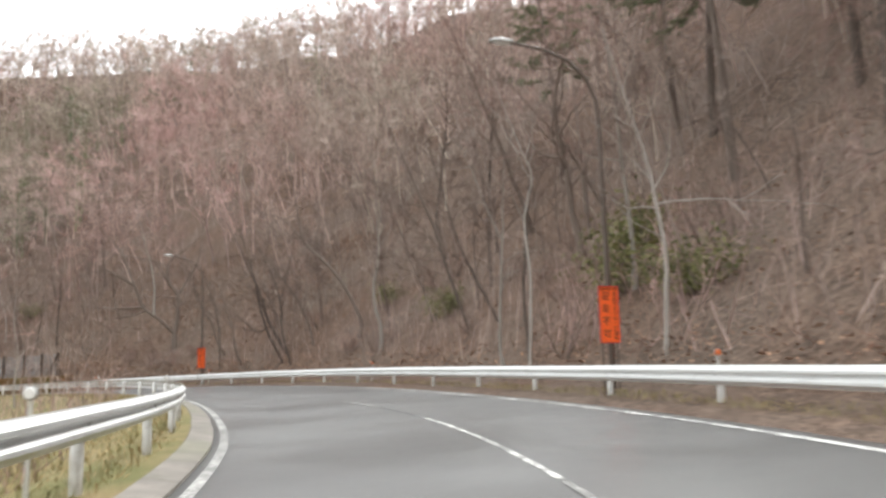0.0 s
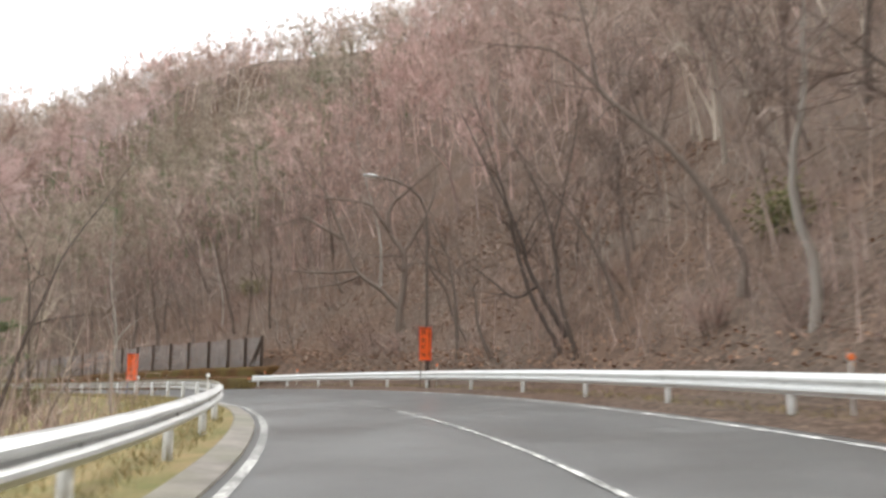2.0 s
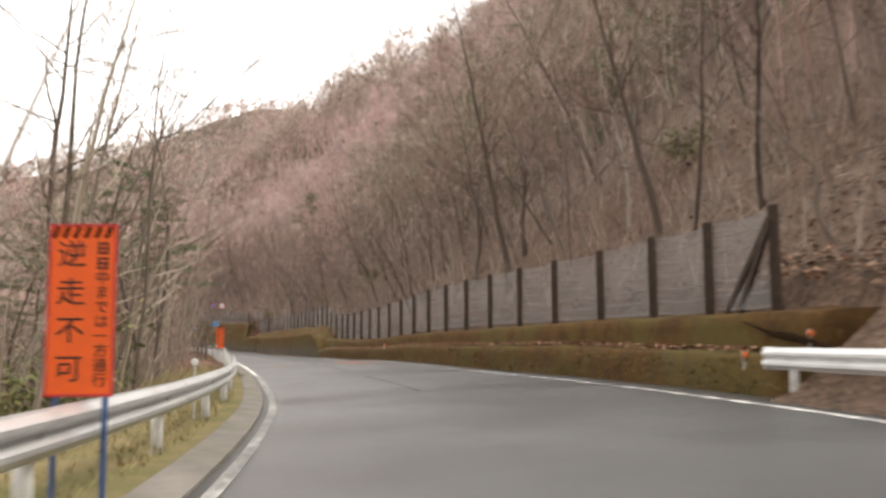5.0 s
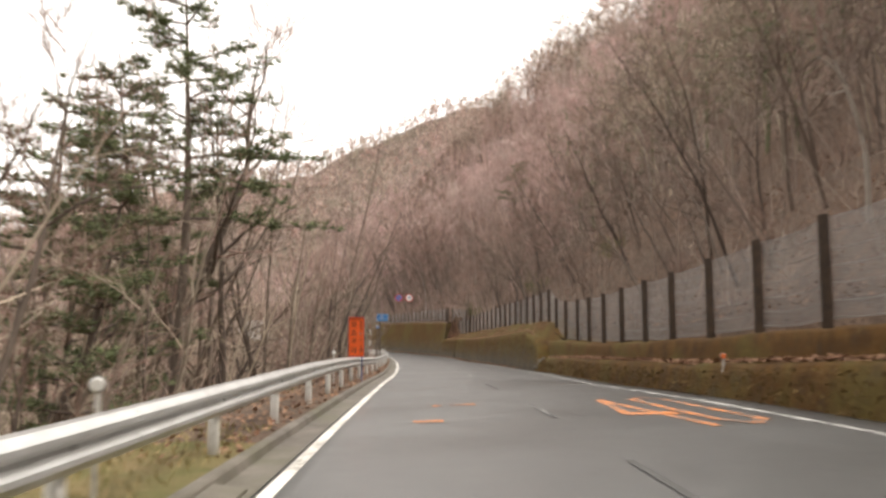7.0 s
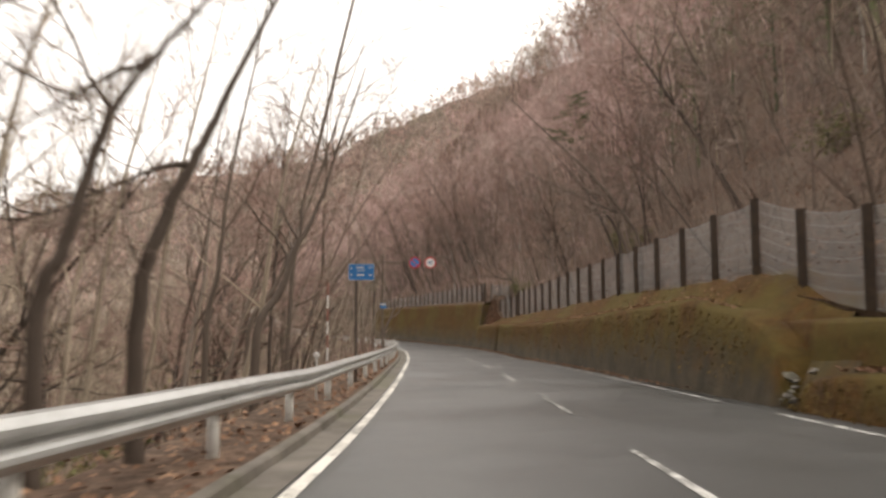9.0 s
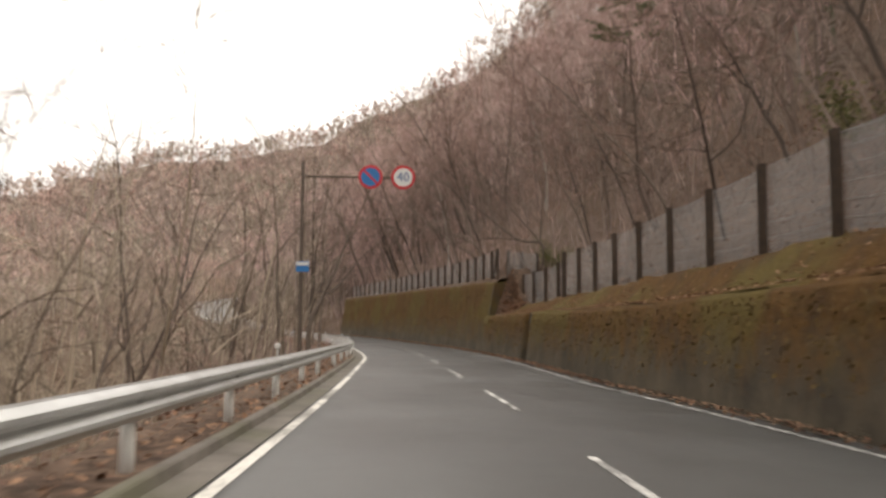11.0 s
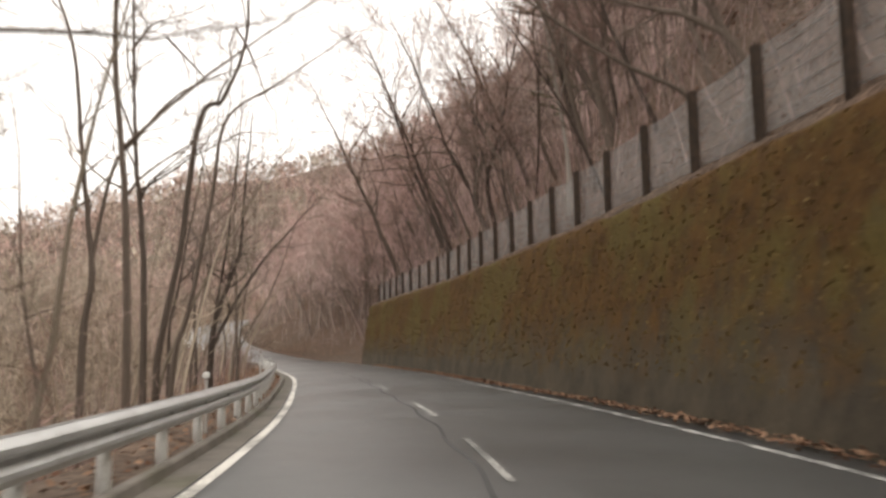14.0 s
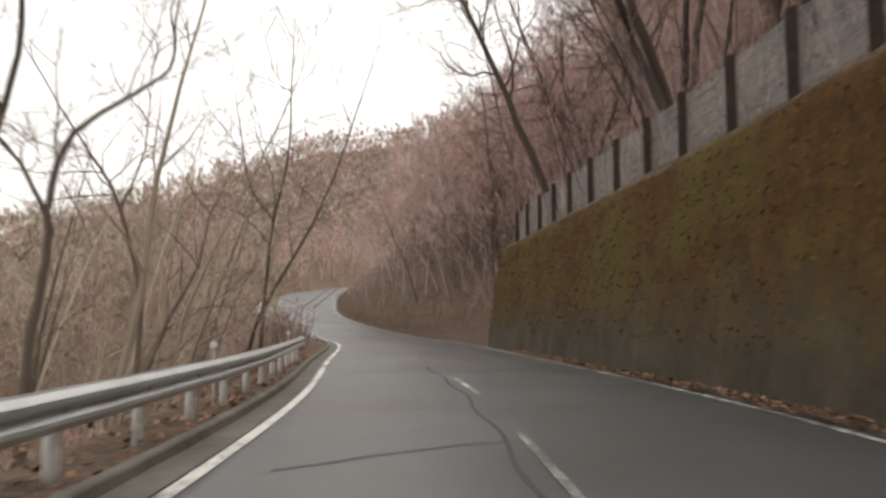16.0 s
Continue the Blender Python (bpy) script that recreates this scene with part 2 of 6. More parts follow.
    # reddish twigs; tint and dark end lifted in place of haze
    tint = a.ramp(a.noise(0.06, 3, 0.5), (0.4, (0.62, 0.50, 0.45)), (0.6, (0.72, 0.50, 0.47)))
    a.base(a.mix(a.ramp(a.island(), (0.0, 0.4), (1.0, 1.0)), (0.10, 0.075, 0.068), tint))
    M["woods_red_hazy"] = a.m
    # olive wood, its tones raised to stand in for valley haze
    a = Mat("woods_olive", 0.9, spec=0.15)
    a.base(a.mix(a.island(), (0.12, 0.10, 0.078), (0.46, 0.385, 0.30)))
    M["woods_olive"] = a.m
    a = Mat("woods_dark", 0.9, spec=0.15)
    a.base(a.mix(a.island(), (0.10, 0.08, 0.068), (0.32, 0.25, 0.21)))
    M["woods_dark"] = a.m
    a = Mat("conifer_needles", 0.7, spec=0.3)
    a.base(a.mix(a.island(), (0.06, 0.082, 0.040), (0.18, 0.21, 0.10)))
    M["needles"] = a.m
    a = Mat("bamboo_grass_leaf", 0.7, spec=0.3)
    a.base(a.mix(a.island(), (0.075, 0.09, 0.03), (0.20, 0.19, 0.07)))
    M["sasa"] = a.m
    for key, colour, rough in (("sign_orange", (0.95, 0.145, 0.025), 0.5), ("sign_black", (0.03, 0.022, 0.02), 0.6), ("sign_blue", (0.03, 0.19, 0.48), 0.45),
                               ("sign_white", (0.75, 0.75, 0.72), 0.45), ("sign_red", (0.60, 0.04, 0.05), 0.45), ("digit_blue", (0.03, 0.10, 0.28), 0.5), ("pole_red", (0.26, 0.09, 0.07), 0.6),
                               ("sign_back", (0.35, 0.35, 0.34), 0.5), ("blue_pipe", (0.05, 0.11, 0.28), 0.5), ("brown_pole", (0.10, 0.075, 0.058), 0.55),
                               ("lamp_grey", (0.42, 0.42, 0.40), 0.5), ("reflector_white", (0.82, 0.82, 0.79), 0.3), ("reflector_orange", (0.85, 0.20, 0.05), 0.3),
                               ("drain_shade", (0.035, 0.034, 0.030), 0.9)):
        a = Mat(key, rough)
        n = a.noise(7, 5, 0.7)
        a.base(a.mix(a.ramp(n, (0.45, 0.0), (0.8, 0.35)), colour, tuple(0.6 * v + 0.03 for v in colour)))
        M[key] = a.m
    return M


MAT = make_materials()

# ---- the road's plan: the line the left lane follows ----
ROAD = np.array([
    (25.39, -51.98, -0.84),
    (37.25, -44.57, -0.56),
    (47.79, -35.37, -0.28),
    (56.73, -24.62, 0.00),
    (62.91, -13.65, 0.27),
    (67.19, -1.24, 0.51),
    (69.89, 11.52, 0.71),
    (70.54, 25.22, 0.79),
    (68.69, 39.46, 0.71),
    (64.78, 53.15, 0.54),
    (59.12, 66.29, 0.35),
    (52.81, 79.29, 0.20),
    (46.39, 92.33, -0.08),
    (39.72, 106.07, -0.40),
    (32.91, 119.55, -0.62),
    (25.91, 132.80, -0.84),
    (18.65, 145.86, -1.08),
    (11.33, 158.76, -1.32),
    (3.24, 170.72, -1.43),
    (-5.60, 181.90, -1.53),
    (-14.60, 192.60, -1.58),
    (-24.00, 202.40, -1.60),
    (-38.50, 217.20, -1.62),
    (-51.80, 227.90, -1.45),
    (-69.50, 238.00, 0.15),
    (-87.50, 254.50, 2.10),
    (-104.00, 272.00, 4.10),
    (-112.00, 294.00, 6.00),
    (-108.00, 317.00, 7.60),
])
BACK = 3  # control points before the zero of the chainage


def spline(points, per=40):
    out = []
    pts = np.vstack([2 * points[0] - points[1], points, 2 * points[-1] - points[-2]])
    for i in range(1, len(pts) - 2):
        p0, p1, p2, p3 = pts[i - 1:i + 3]
        u = np.linspace(0, 1, per, endpoint=False)[:, None]
        out.append(0.5 * (2 * p1 + (p2 - p0) * u + (2 * p0 - 5 * p1 + 4 * p2 - p3) * u ** 2 + (3 * p1 - p0 - 3 * p2 + p3) * u ** 3))
    out.append(points[-1:])
    return np.vstack(out)


_line = spline(ROAD)
_len = np.concatenate([[0], np.cumsum(np.linalg.norm(np.diff(_line[:, :2], axis=0), axis=1))])
_len -= _len[BACK * 40]
RS = np.arange(math.ceil(_len[0]), _len[-1], 0.5)
RP = np.stack([np.interp(RS, _len, _line[:, i]) for i in range(3)], 1)
RD = np.gradient(RP[:, :2], axis=0)
RD /= np.linalg.norm(RD, axis=1)[:, None]
S0, S1 = RS[0], RS[-1]


def table(*rows):
    xs, ys = zip(*rows)
    return lambda s: np.interp(s, xs, ys)


bank = table((-50, .05), (0, .05), (70, .06), (90, .05), (111, .035), (122, .016), (135, .018), (150, -.004), (162, -.014), (178, -.03), (190, -.005), (215, 0.0), (260, .01), (300, 0))
line_l = table((-50, -1.85), (10, -1.92), (20, -1.9), (33, -1.62), (52, -1.5), (80, -1.5), (110, -1.4), (135, -1.42), (160, -1.7), (185, -1.75), (205, -2.0), (225, -2.0), (260, -2.1), (400, -2.1))
line_c = table((-50, 1.6), (5, 1.65), (17, 2.1), (25, 2.24), (32, 2.05), (45, 1.82), (58, 1.86), (74, 1.6), (88, 1.9), (110, 2.1), (140, 2.0), (160, 1.9), (185, 1.45), (205, 1.12), (240, 1.1), (400, 1.2))
line_r = table((-50, 5.2), (5, 5.2), (30, 5.75), (55, 5.95), (78, 5.85), (95, 5.55), (120, 5.4), (150, 5.5), (175, 5.27), (190, 4.95), (215, 4.75), (232, 4.85), (240, 5.05), (400, 5.1))
rail_l = table((-50, -3.0), (10, -2.95), (35, -2.6), (75, -2.5), (110, -2.35), (130, -2.6), (150, -2.55), (185, -2.6), (220, -2.7), (235, -2.98), (262, -3.1), (400, -3.1))
rail_l_top = table((-50, 0.9), (8, 0.92), (22, 0.86), (33, 0.78), (55, 0.84), (66, 0.85), (78, 0.8), (100, 0.8), (106, 0.84), (112, 0.9), (118, 0.925), (125, 0.92), (130, 0.87), (135, 0.85), (139, 0.81), (144, 0.84), (170, 0.83), (185, 0.82), (205, 0.8), (400, 0.8))
rail_r = table((-50, 6.7), (20, 6.75), (60, 6.85), (80, 6.6))


def place(s, lat, h=0.0, banked=1.0):
    """World points at chainage s, metres to the right of the line, metres above the road."""
    s, lat, h = np.broadcast_arrays(np.asarray(s, float), np.asarray(lat, float), np.asarray(h, float))
    x, y, z = (np.interp(s, RS, RP[:, i]) for i in range(3))
    dx, dy = np.interp(s, RS, RD[:, 0]), np.interp(s, RS, RD[:, 1])
    n = np.hypot(dx, dy)
    dx, dy = dx / n, dy / n
    return np.stack([x + lat * dy, y - lat * dx, z + h + banked * bank(s) * np.clip(lat, 0, 8)], -1)


def heading(s):
    return math.degrees(math.atan2(-np.interp(s, RS, RD[:, 0]), np.interp(s, RS, RD[:, 1])))


# ---- value noise for shapes ----
_rng = np.random.default_rng(7)
_grid = _rng.random((256, 256))


def bumps(x, y, size):
    x, y = np.asarray(x) / size, np.asarray(y) / size
    i, j = np.floor(x).astype(int), np.floor(y).astype(int)
    u, v = x - i, y - j
    u, v = u * u * (3 - 2 * u), v * v * (3 - 2 * v)
    g = lambda a, b: _grid[a % 256, b % 256]
    return (g(i, j) * (1 - u) + g(i + 1, j) * u) * (1 - v) + (g(i, j + 1) * (1 - u) + g(i + 1, j + 1) * u) * v - 0.5


# ---- the ground's shape ----
foot_lat = table((-50, 7.9), (78, 7.9), (84, 8.6), (135, 8.4), (142, 8.2), (204, 8.2), (207, 7.4), (240, 7.2), (271, 7.2), (276, 5.9), (400, 5.9))
foot_h = table((-50, 0.55), (72, 0.7), (82, 1.95), (120, 1.75), (137, 1.85), (143, 2.8), (160, 3.1), (203, 2.95), (207, 4.75), (240, 5.1), (270, 5.2), (276, 0.5), (400, 0.4))
steep = table((-50, 0.95), (50, 0.95), (66, 0.83), (90, 0.80), (115, 0.81), (150, 0.98), (200, 1.08), (250, 1.06), (300, 0.95), (400, 0.9))


def nearest(x, y):
    """Chainage and offset of world points, by the nearest point of the line."""
    x, y = np.ravel(x), np.ravel(y)
    s, lat, z = np.empty(len(x)), np.empty(len(x)), np.empty(len(x))
    px, py = RP[::4, 0], RP[::4, 1]
    for a in range(0, len(x), 4000):
        b = slice(a, a + 4000)
        k = ((x[b, None] - px) ** 2 + (y[b, None] - py) ** 2).argmin(1) * 4
        for _ in range(2):
            along = (x[b] - RP[k, 0]) * RD[k, 0] + (y[b] - RP[k, 1]) * RD[k, 1]
            k = np.clip(k + np.round(along / 0.5).astype(int), 0, len(RS) - 1)
        s[b], z[b] = RS[k], RP[k, 2]
        side = (x[b] - RP[k, 0]) * RD[k, 1] - (y[b] - RP[k, 1]) * RD[k, 0]
        lat[b] = np.sign(side) * np.hypot(x[b] - RP[k, 0], y[b] - RP[k, 1])
    return s, lat, z


def hill_height(s, lat, x, y):
    """Height above the road's line of the open ground, right and left of the road."""
    d = np.maximum(lat - foot_lat(s), 0)
    right = foot_h(s) + steep(s) * np.minimum(d, 64) + np.interp(s, [60, 110, 140], [0.35, 0.41, 0.33]) * np.clip(d - 64, 0, 45) - 0.1 * np.maximum(d - 110, 0)
    right = right + np.minimum(d / 14, 1) * (bumps(x, y, 9) * 2.0 + bumps(x, y, 3.1) * 0.7) + np.minimum(d / 50, 1) * bumps(x, y, 38) * 16
    e = np.maximum(-lat - 3.7, 0)
    drop = np.interp(s, [0, 60, 100, 140, 300, 332, 400], [0.30, 0.34, 0.5, 0.62, 0.6, -0.25, -0.3])
    left = -drop * np.minimum(e, np.interp(s, [300, 332, 370, 390], [24, 15, 15, 25])) - np.interp(s, [300, 332, 370, 390], [0, 0.4, 0.4, 0.3]) * np.clip(e - 17, 0, 55) - 0.06 * np.minimum(e, 3) + np.interp(s, [60, 110, 165, 200, 240], [0.45, 0.66, 0.55, 0.3, 0.1]) * np.clip(e - 30, 0, 55) - 0.12 * np.maximum(e - 87, 0)
    left = left + np.minimum(e / 10, 1) * (bumps(x, y, 8) * 1.5) + np.minimum(e / 60, 1) * bumps(x, y, 45) * 12
    mid = np.where(lat > 0, np.minimum(foot_h(s), 0.5), 0.0)
    return np.where(lat > foot_lat(s), right, np.where(lat < -3.7, left, mid))


def ground_z(x, y):
    s, lat, z = nearest(x, y)
    return z + hill_height(s, lat, np.ravel(x), np.ravel(y)) + np.where((lat > -4) & (lat < 9), bank(s) * np.clip(lat, 0, 8), 0)


# ---- mesh helpers ----
def mesh_from(name, verts, faces, materials, smooth=False, uvs=None, moss=None):
    """A mesh from arrays; faces is a list of equally long index arrays."""
    me = bpy.data.meshes.new(name)
    verts = np.asarray(verts, np.float32).reshape(-1, 3)
    faces = [np.asarray(f, np.int32) for f in faces if len(f)]
    loops = np.concatenate([f.ravel() for f in faces])
    sizes = np.concatenate([np.full(len(f), f.shape[1], np.int32) for f in faces])
    me.vertices.add(len(verts))
    me.vertices.foreach_set("co", verts.ravel())
    me.loops.add(len(loops))
    me.loops.foreach_set("vertex_index", loops)
    me.polygons.add(len(sizes))
    me.polygons.foreach_set("loop_start", np.concatenate([[0], np.cumsum(sizes)[:-1]]).astype(np.int32))
    me.polygons.foreach_set("use_smooth", np.full(len(sizes), smooth))
    me.update(calc_edges=True)
    if uvs is not None:
        layer = me.uv_layers.new(name="UVMap")
        layer.data.foreach_set("uv", np.asarray(uvs, np.float32)[loops].ravel())
    if moss is not None:
        at = me.attributes.new("moss", "FLOAT", "POINT")
        at.data.foreach_set("value", np.asarray(moss, np.float32).ravel())
    for m in materials if isinstance(materials, (list, tuple)) else [materials]:
        me.materials.append(m)
    return me


def part(name, data, parent, label="", m=None):
    """One mesh object under a thing or under a part."""
    ob = new(name, data)
    ob.parent = parent
    if m is not None:
        ob.matrix_basis = m
    if label:
        ob["label"] = label
    return ob


def thing(name, m, label, category, group="", kind=""):
    ob = new(name)
    ob.empty_display_size = 0.3
    ob.matrix_world = m
    return tagged(ob, label, category, group, kind)


def bm_mesh(name, build, material, smooth=False):
    bm = bmesh.new()
    build(bm)
    me = bpy.data.meshes.new(name)
    bm.to_mesh(me)
    bm.free()
    for p in me.polygons:
        p.use_smooth = smooth
    me.materials.append(material)
    return me


def box_mesh(name, size, material, bevel=0.01, offset=(0, 0, 0)):
    def build(bm):
        bmesh.ops.create_cube(bm, size=1)
        bmesh.ops.scale(bm, vec=size, verts=bm.verts)
        bmesh.ops.bevel(bm, geom=bm.edges[:], offset=min(bevel, 0.45 * min(size)), segments=1, affect="EDGES")
        bmesh.ops.translate(bm, vec=offset, verts=bm.verts)
    return bm_mesh(name, build, material)


def disc_mesh(name, radius, depth, material, bevel=0.006, segments=28):
    """A disc whose axis is y."""
    def build(bm):
        bmesh.ops.create_cone(bm, cap_ends=True, segments=segments, radius1=radius, radius2=radius, depth=depth, matrix=Matrix.Rotation(radians(90), 4, "X"))
        bmesh.ops.bevel(bm, geom=[e for e in bm.edges if e.calc_face_angle(0) > 1], offset=min(bevel, depth * 0.4), segments=1, affect="EDGES")
    return bm_mesh(name, build, material)


def grid_faces(rows, cols, closed=False):
    r, c = np.meshgrid(np.arange(rows - 1), np.arange(cols if closed else cols - 1), indexing="ij")
    r, c = r.ravel(), c.ravel()
    d = (c + 1) % cols
    return np.stack([r * cols + c, r * cols + d, (r + 1) * cols + d, (r + 1) * cols + c], 1)


def sweep(name, s, profile, material, closed=False, caps=False, smooth=False, banked=1.0, wobble=None, moss=None):
    """A section carried along the road: profile(s) gives rows of (offset, height) for each s."""
    s = np.asarray(s, float)
    sect = np.stack([np.asarray(profile(v), float) for v in s])
    rows, cols = sect.shape[:2]
    pts = place(s[:, None], sect[..., 0], sect[..., 1], banked)
    if wobble is not None:
        pts = pts + wobble(s[:, None] + 0 * sect[..., 0], sect)
    faces = [grid_faces(rows, cols, closed)[:, ::-1]]
    if caps:
        faces.append(np.array([np.arange(cols)]))
        faces.append(np.array([np.arange((rows - 1) * cols, rows * cols)[::-1]]))
    m = None if moss is None else np.stack([np.asarray(moss(v), float) for v in s])
    return mesh_from(name, pts, faces, material, smooth, moss=m)


def tube(points, radii, sides):
    """Vertices and triangles of a tapered tube; a last radius of zero ends in a point."""
    points, radii = np.asarray(points, float), np.asarray(radii, float)
    way = np.gradient(points, axis=0)
    way /= np.linalg.norm(way, axis=1)[:, None] + 1e-9
    ref = np.array([0.31, 0.22, 0.92]) if abs(way[0, 2]) < 0.8 else np.array([0.95, 0.21, 0.1])
    u = np.cross(way, ref)
    u /= np.linalg.norm(u, axis=1)[:, None] + 1e-9
    v = np.cross(way, u)
    ang = np.arange(sides) * 2 * math.pi / sides
    ring = np.cos(ang)[None, :, None] * u[:, None] + np.sin(ang)[None, :, None] * v[:, None]
    pointed = radii[-1] <= 0
    n = len(points) - (1 if pointed else 0)
    verts = (points[:n, None] + ring[:n] * radii[:n, None, None]).reshape(-1, 3)
    q = grid_faces(n, sides, True)
    tris = np.vstack([q[:, [0, 1, 2]], q[:, [0, 2, 3]]]) if len(q) else np.zeros((0, 3), int)
    if pointed:
        verts = np.vstack([verts, points[-1:]])
        a = np.arange(sides)
        tris = np.vstack([tris, np.stack([(n - 1) * sides + a, (n - 1) * sides + (a + 1) % sides, np.full(sides, n * sides)], 1)])
    return verts, tris


class Heap:
    """Collects many small pieces into one mesh."""

    def __init__(self):
        self.v, self.f, self.n = [], [], 0

    def add(self, verts, tris):
        self.v.append(verts)
        self.f.append(np.asarray(tris) + self.n)
        self.n += len(verts)

    def arrays(self):
        return np.vstack(self.v), np.vstack(self.f)

    def mesh(self, name, material, smooth=False):
        v, f = self.arrays()
        return mesh_from(name, v, [f], material, smooth)


def text_mesh(name, body, size, material, depth=0.002):
    """Flat lettering in the built-in font, standing in the x-z plane and facing -y, centred."""
    cu = bpy.data.curves.new(name, "FONT")
    cu.body, cu.size, cu.align_x, cu.align_y, cu.extrude = body, size, "CENTER", "CENTER", depth
    cu.resolution_u = 3
    ob = bpy.data.objects.new(name, cu)
    scene.collection.objects.link(ob)
    bpy.context.view_layer.update()
    me = bpy.data.meshes.new_from_object(ob)
    bpy.data.objects.remove(ob)
    me.transform(Matrix.Rotation(radians(90), 4, "X"))
    me.materials.clear()
    me.materials.append(material)
    me.name = name
    return me

# ---- the ground: one sheet to the horizon ----
def build_ground():
    fine_x, fine_y = np.arange(-190, 215, 1.7), np.arange(-125, 395, 1.7)
    coarse = np.array([25, 60, 130, 300, 800, 2500])
    xs = np.concatenate([fine_x[0] - coarse[::-1], fine_x, fine_x[-1] + coarse])
    ys = np.concatenate([fine_y[0] - coarse[::-1], fine_y, fine_y[-1] + coarse])
    gx, gy = np.meshgrid(xs, ys)
    x, y = gx.ravel(), gy.ravel()
    s, lat, z = nearest(x, y)
    h = hill_height(s, lat, x, y)
    # kept low under the road, its verges and walls, which lie over it
    near = np.interp(lat, [-14, -10.5, -2, 6, 12.5, 15], [0, 1, 1, 1, 1, 0])
    low = np.where(lat > 0, np.minimum(h, 0.4) - 1.0, h - 0.7)
    low = np.where(lat > foot_lat(s) + 1.5, h - 0.8, low)
    h = h * (1 - near) + low * near
    far = np.maximum(np.hypot(x - 10, y - 130) - 330, 0)
    h = np.where(far > 0, np.minimum(h, 40), h) - 0.03 * far
    verts = np.stack([x, y, z + h], 1)
    me = mesh_from("ground", verts, [grid_faces(len(ys), len(xs))], MAT["litter"], True)
    tagged(new("ground", me), "brown hillside ground under leaf litter", "ground", kind="structure")


build_ground()

# ---- the high ridge across the valley ----
crest = table((-10, 195), (20, 195), (26, 184), (30, 160), (38, 131), (46, 114), (54, 84), (60, 66), (66, 46), (76, 38), (110, 34))


def far_hill(bearing, r):
    """Points of the far ridge at a bearing (degrees from +y towards -x) and distance."""
    a = np.radians(bearing)
    x, y = 20 - np.sin(a) * r, 140 + np.cos(a) * r
    f = np.clip((r - 300) / 320, 0, 1)
    z = -14 + (crest(bearing) + 14 + bumps(x, y, 34) * 14) * f ** 1.15 - np.maximum(r - 640, 0) * 0.5 + bumps(x, y, 60) * 26 * f * (1 - f) * 4 * 0.5
    return x, y, z


def build_far_hill():
    a, r = np.meshgrid(np.arange(-10, 111, 0.5), np.arange(300, 760, 5.0))
    x, y, z = far_hill(a, r)
    z = z + bumps(x, y, 7.0) * 5 + bumps(x + 40, y, 15.0) * 5
    me = mesh_from("hill", np.stack([x, y, z], -1).reshape(-1, 3), [grid_faces(*a.shape)], MAT["ridge"], True)
    tagged(new("ground_ridge", me), "far wooded ridge across the valley", "hill", kind="structure")


build_far_hill()


def rough(amount, size, calm=None):
    """A wobble for swept surfaces, along the height and the offset; calm gives the offset up to which it stays still."""
    def f(s, sect):
        n = bumps(s, sect[..., 0] * 1.7 + sect[..., 1] * 2.3, size) * amount + bumps(s + 31, sect[..., 0] * 2 + sect[..., 1], size * 0.35) * amount * 0.5
        if calm is not None:
            n = n * np.clip((np.abs(sect[..., 0]) - np.abs(calm(s))) / 0.8, 0, 1)
        out = np.zeros(n.shape + (3,))
        out[..., 2] = n
        dx, dy = np.interp(s, RS, RD[:, 0]), np.interp(s, RS, RD[:, 1])
        out[..., 0], out[..., 1] = n * dy * 0.8, -n * dx * 0.8
        return out
    return f


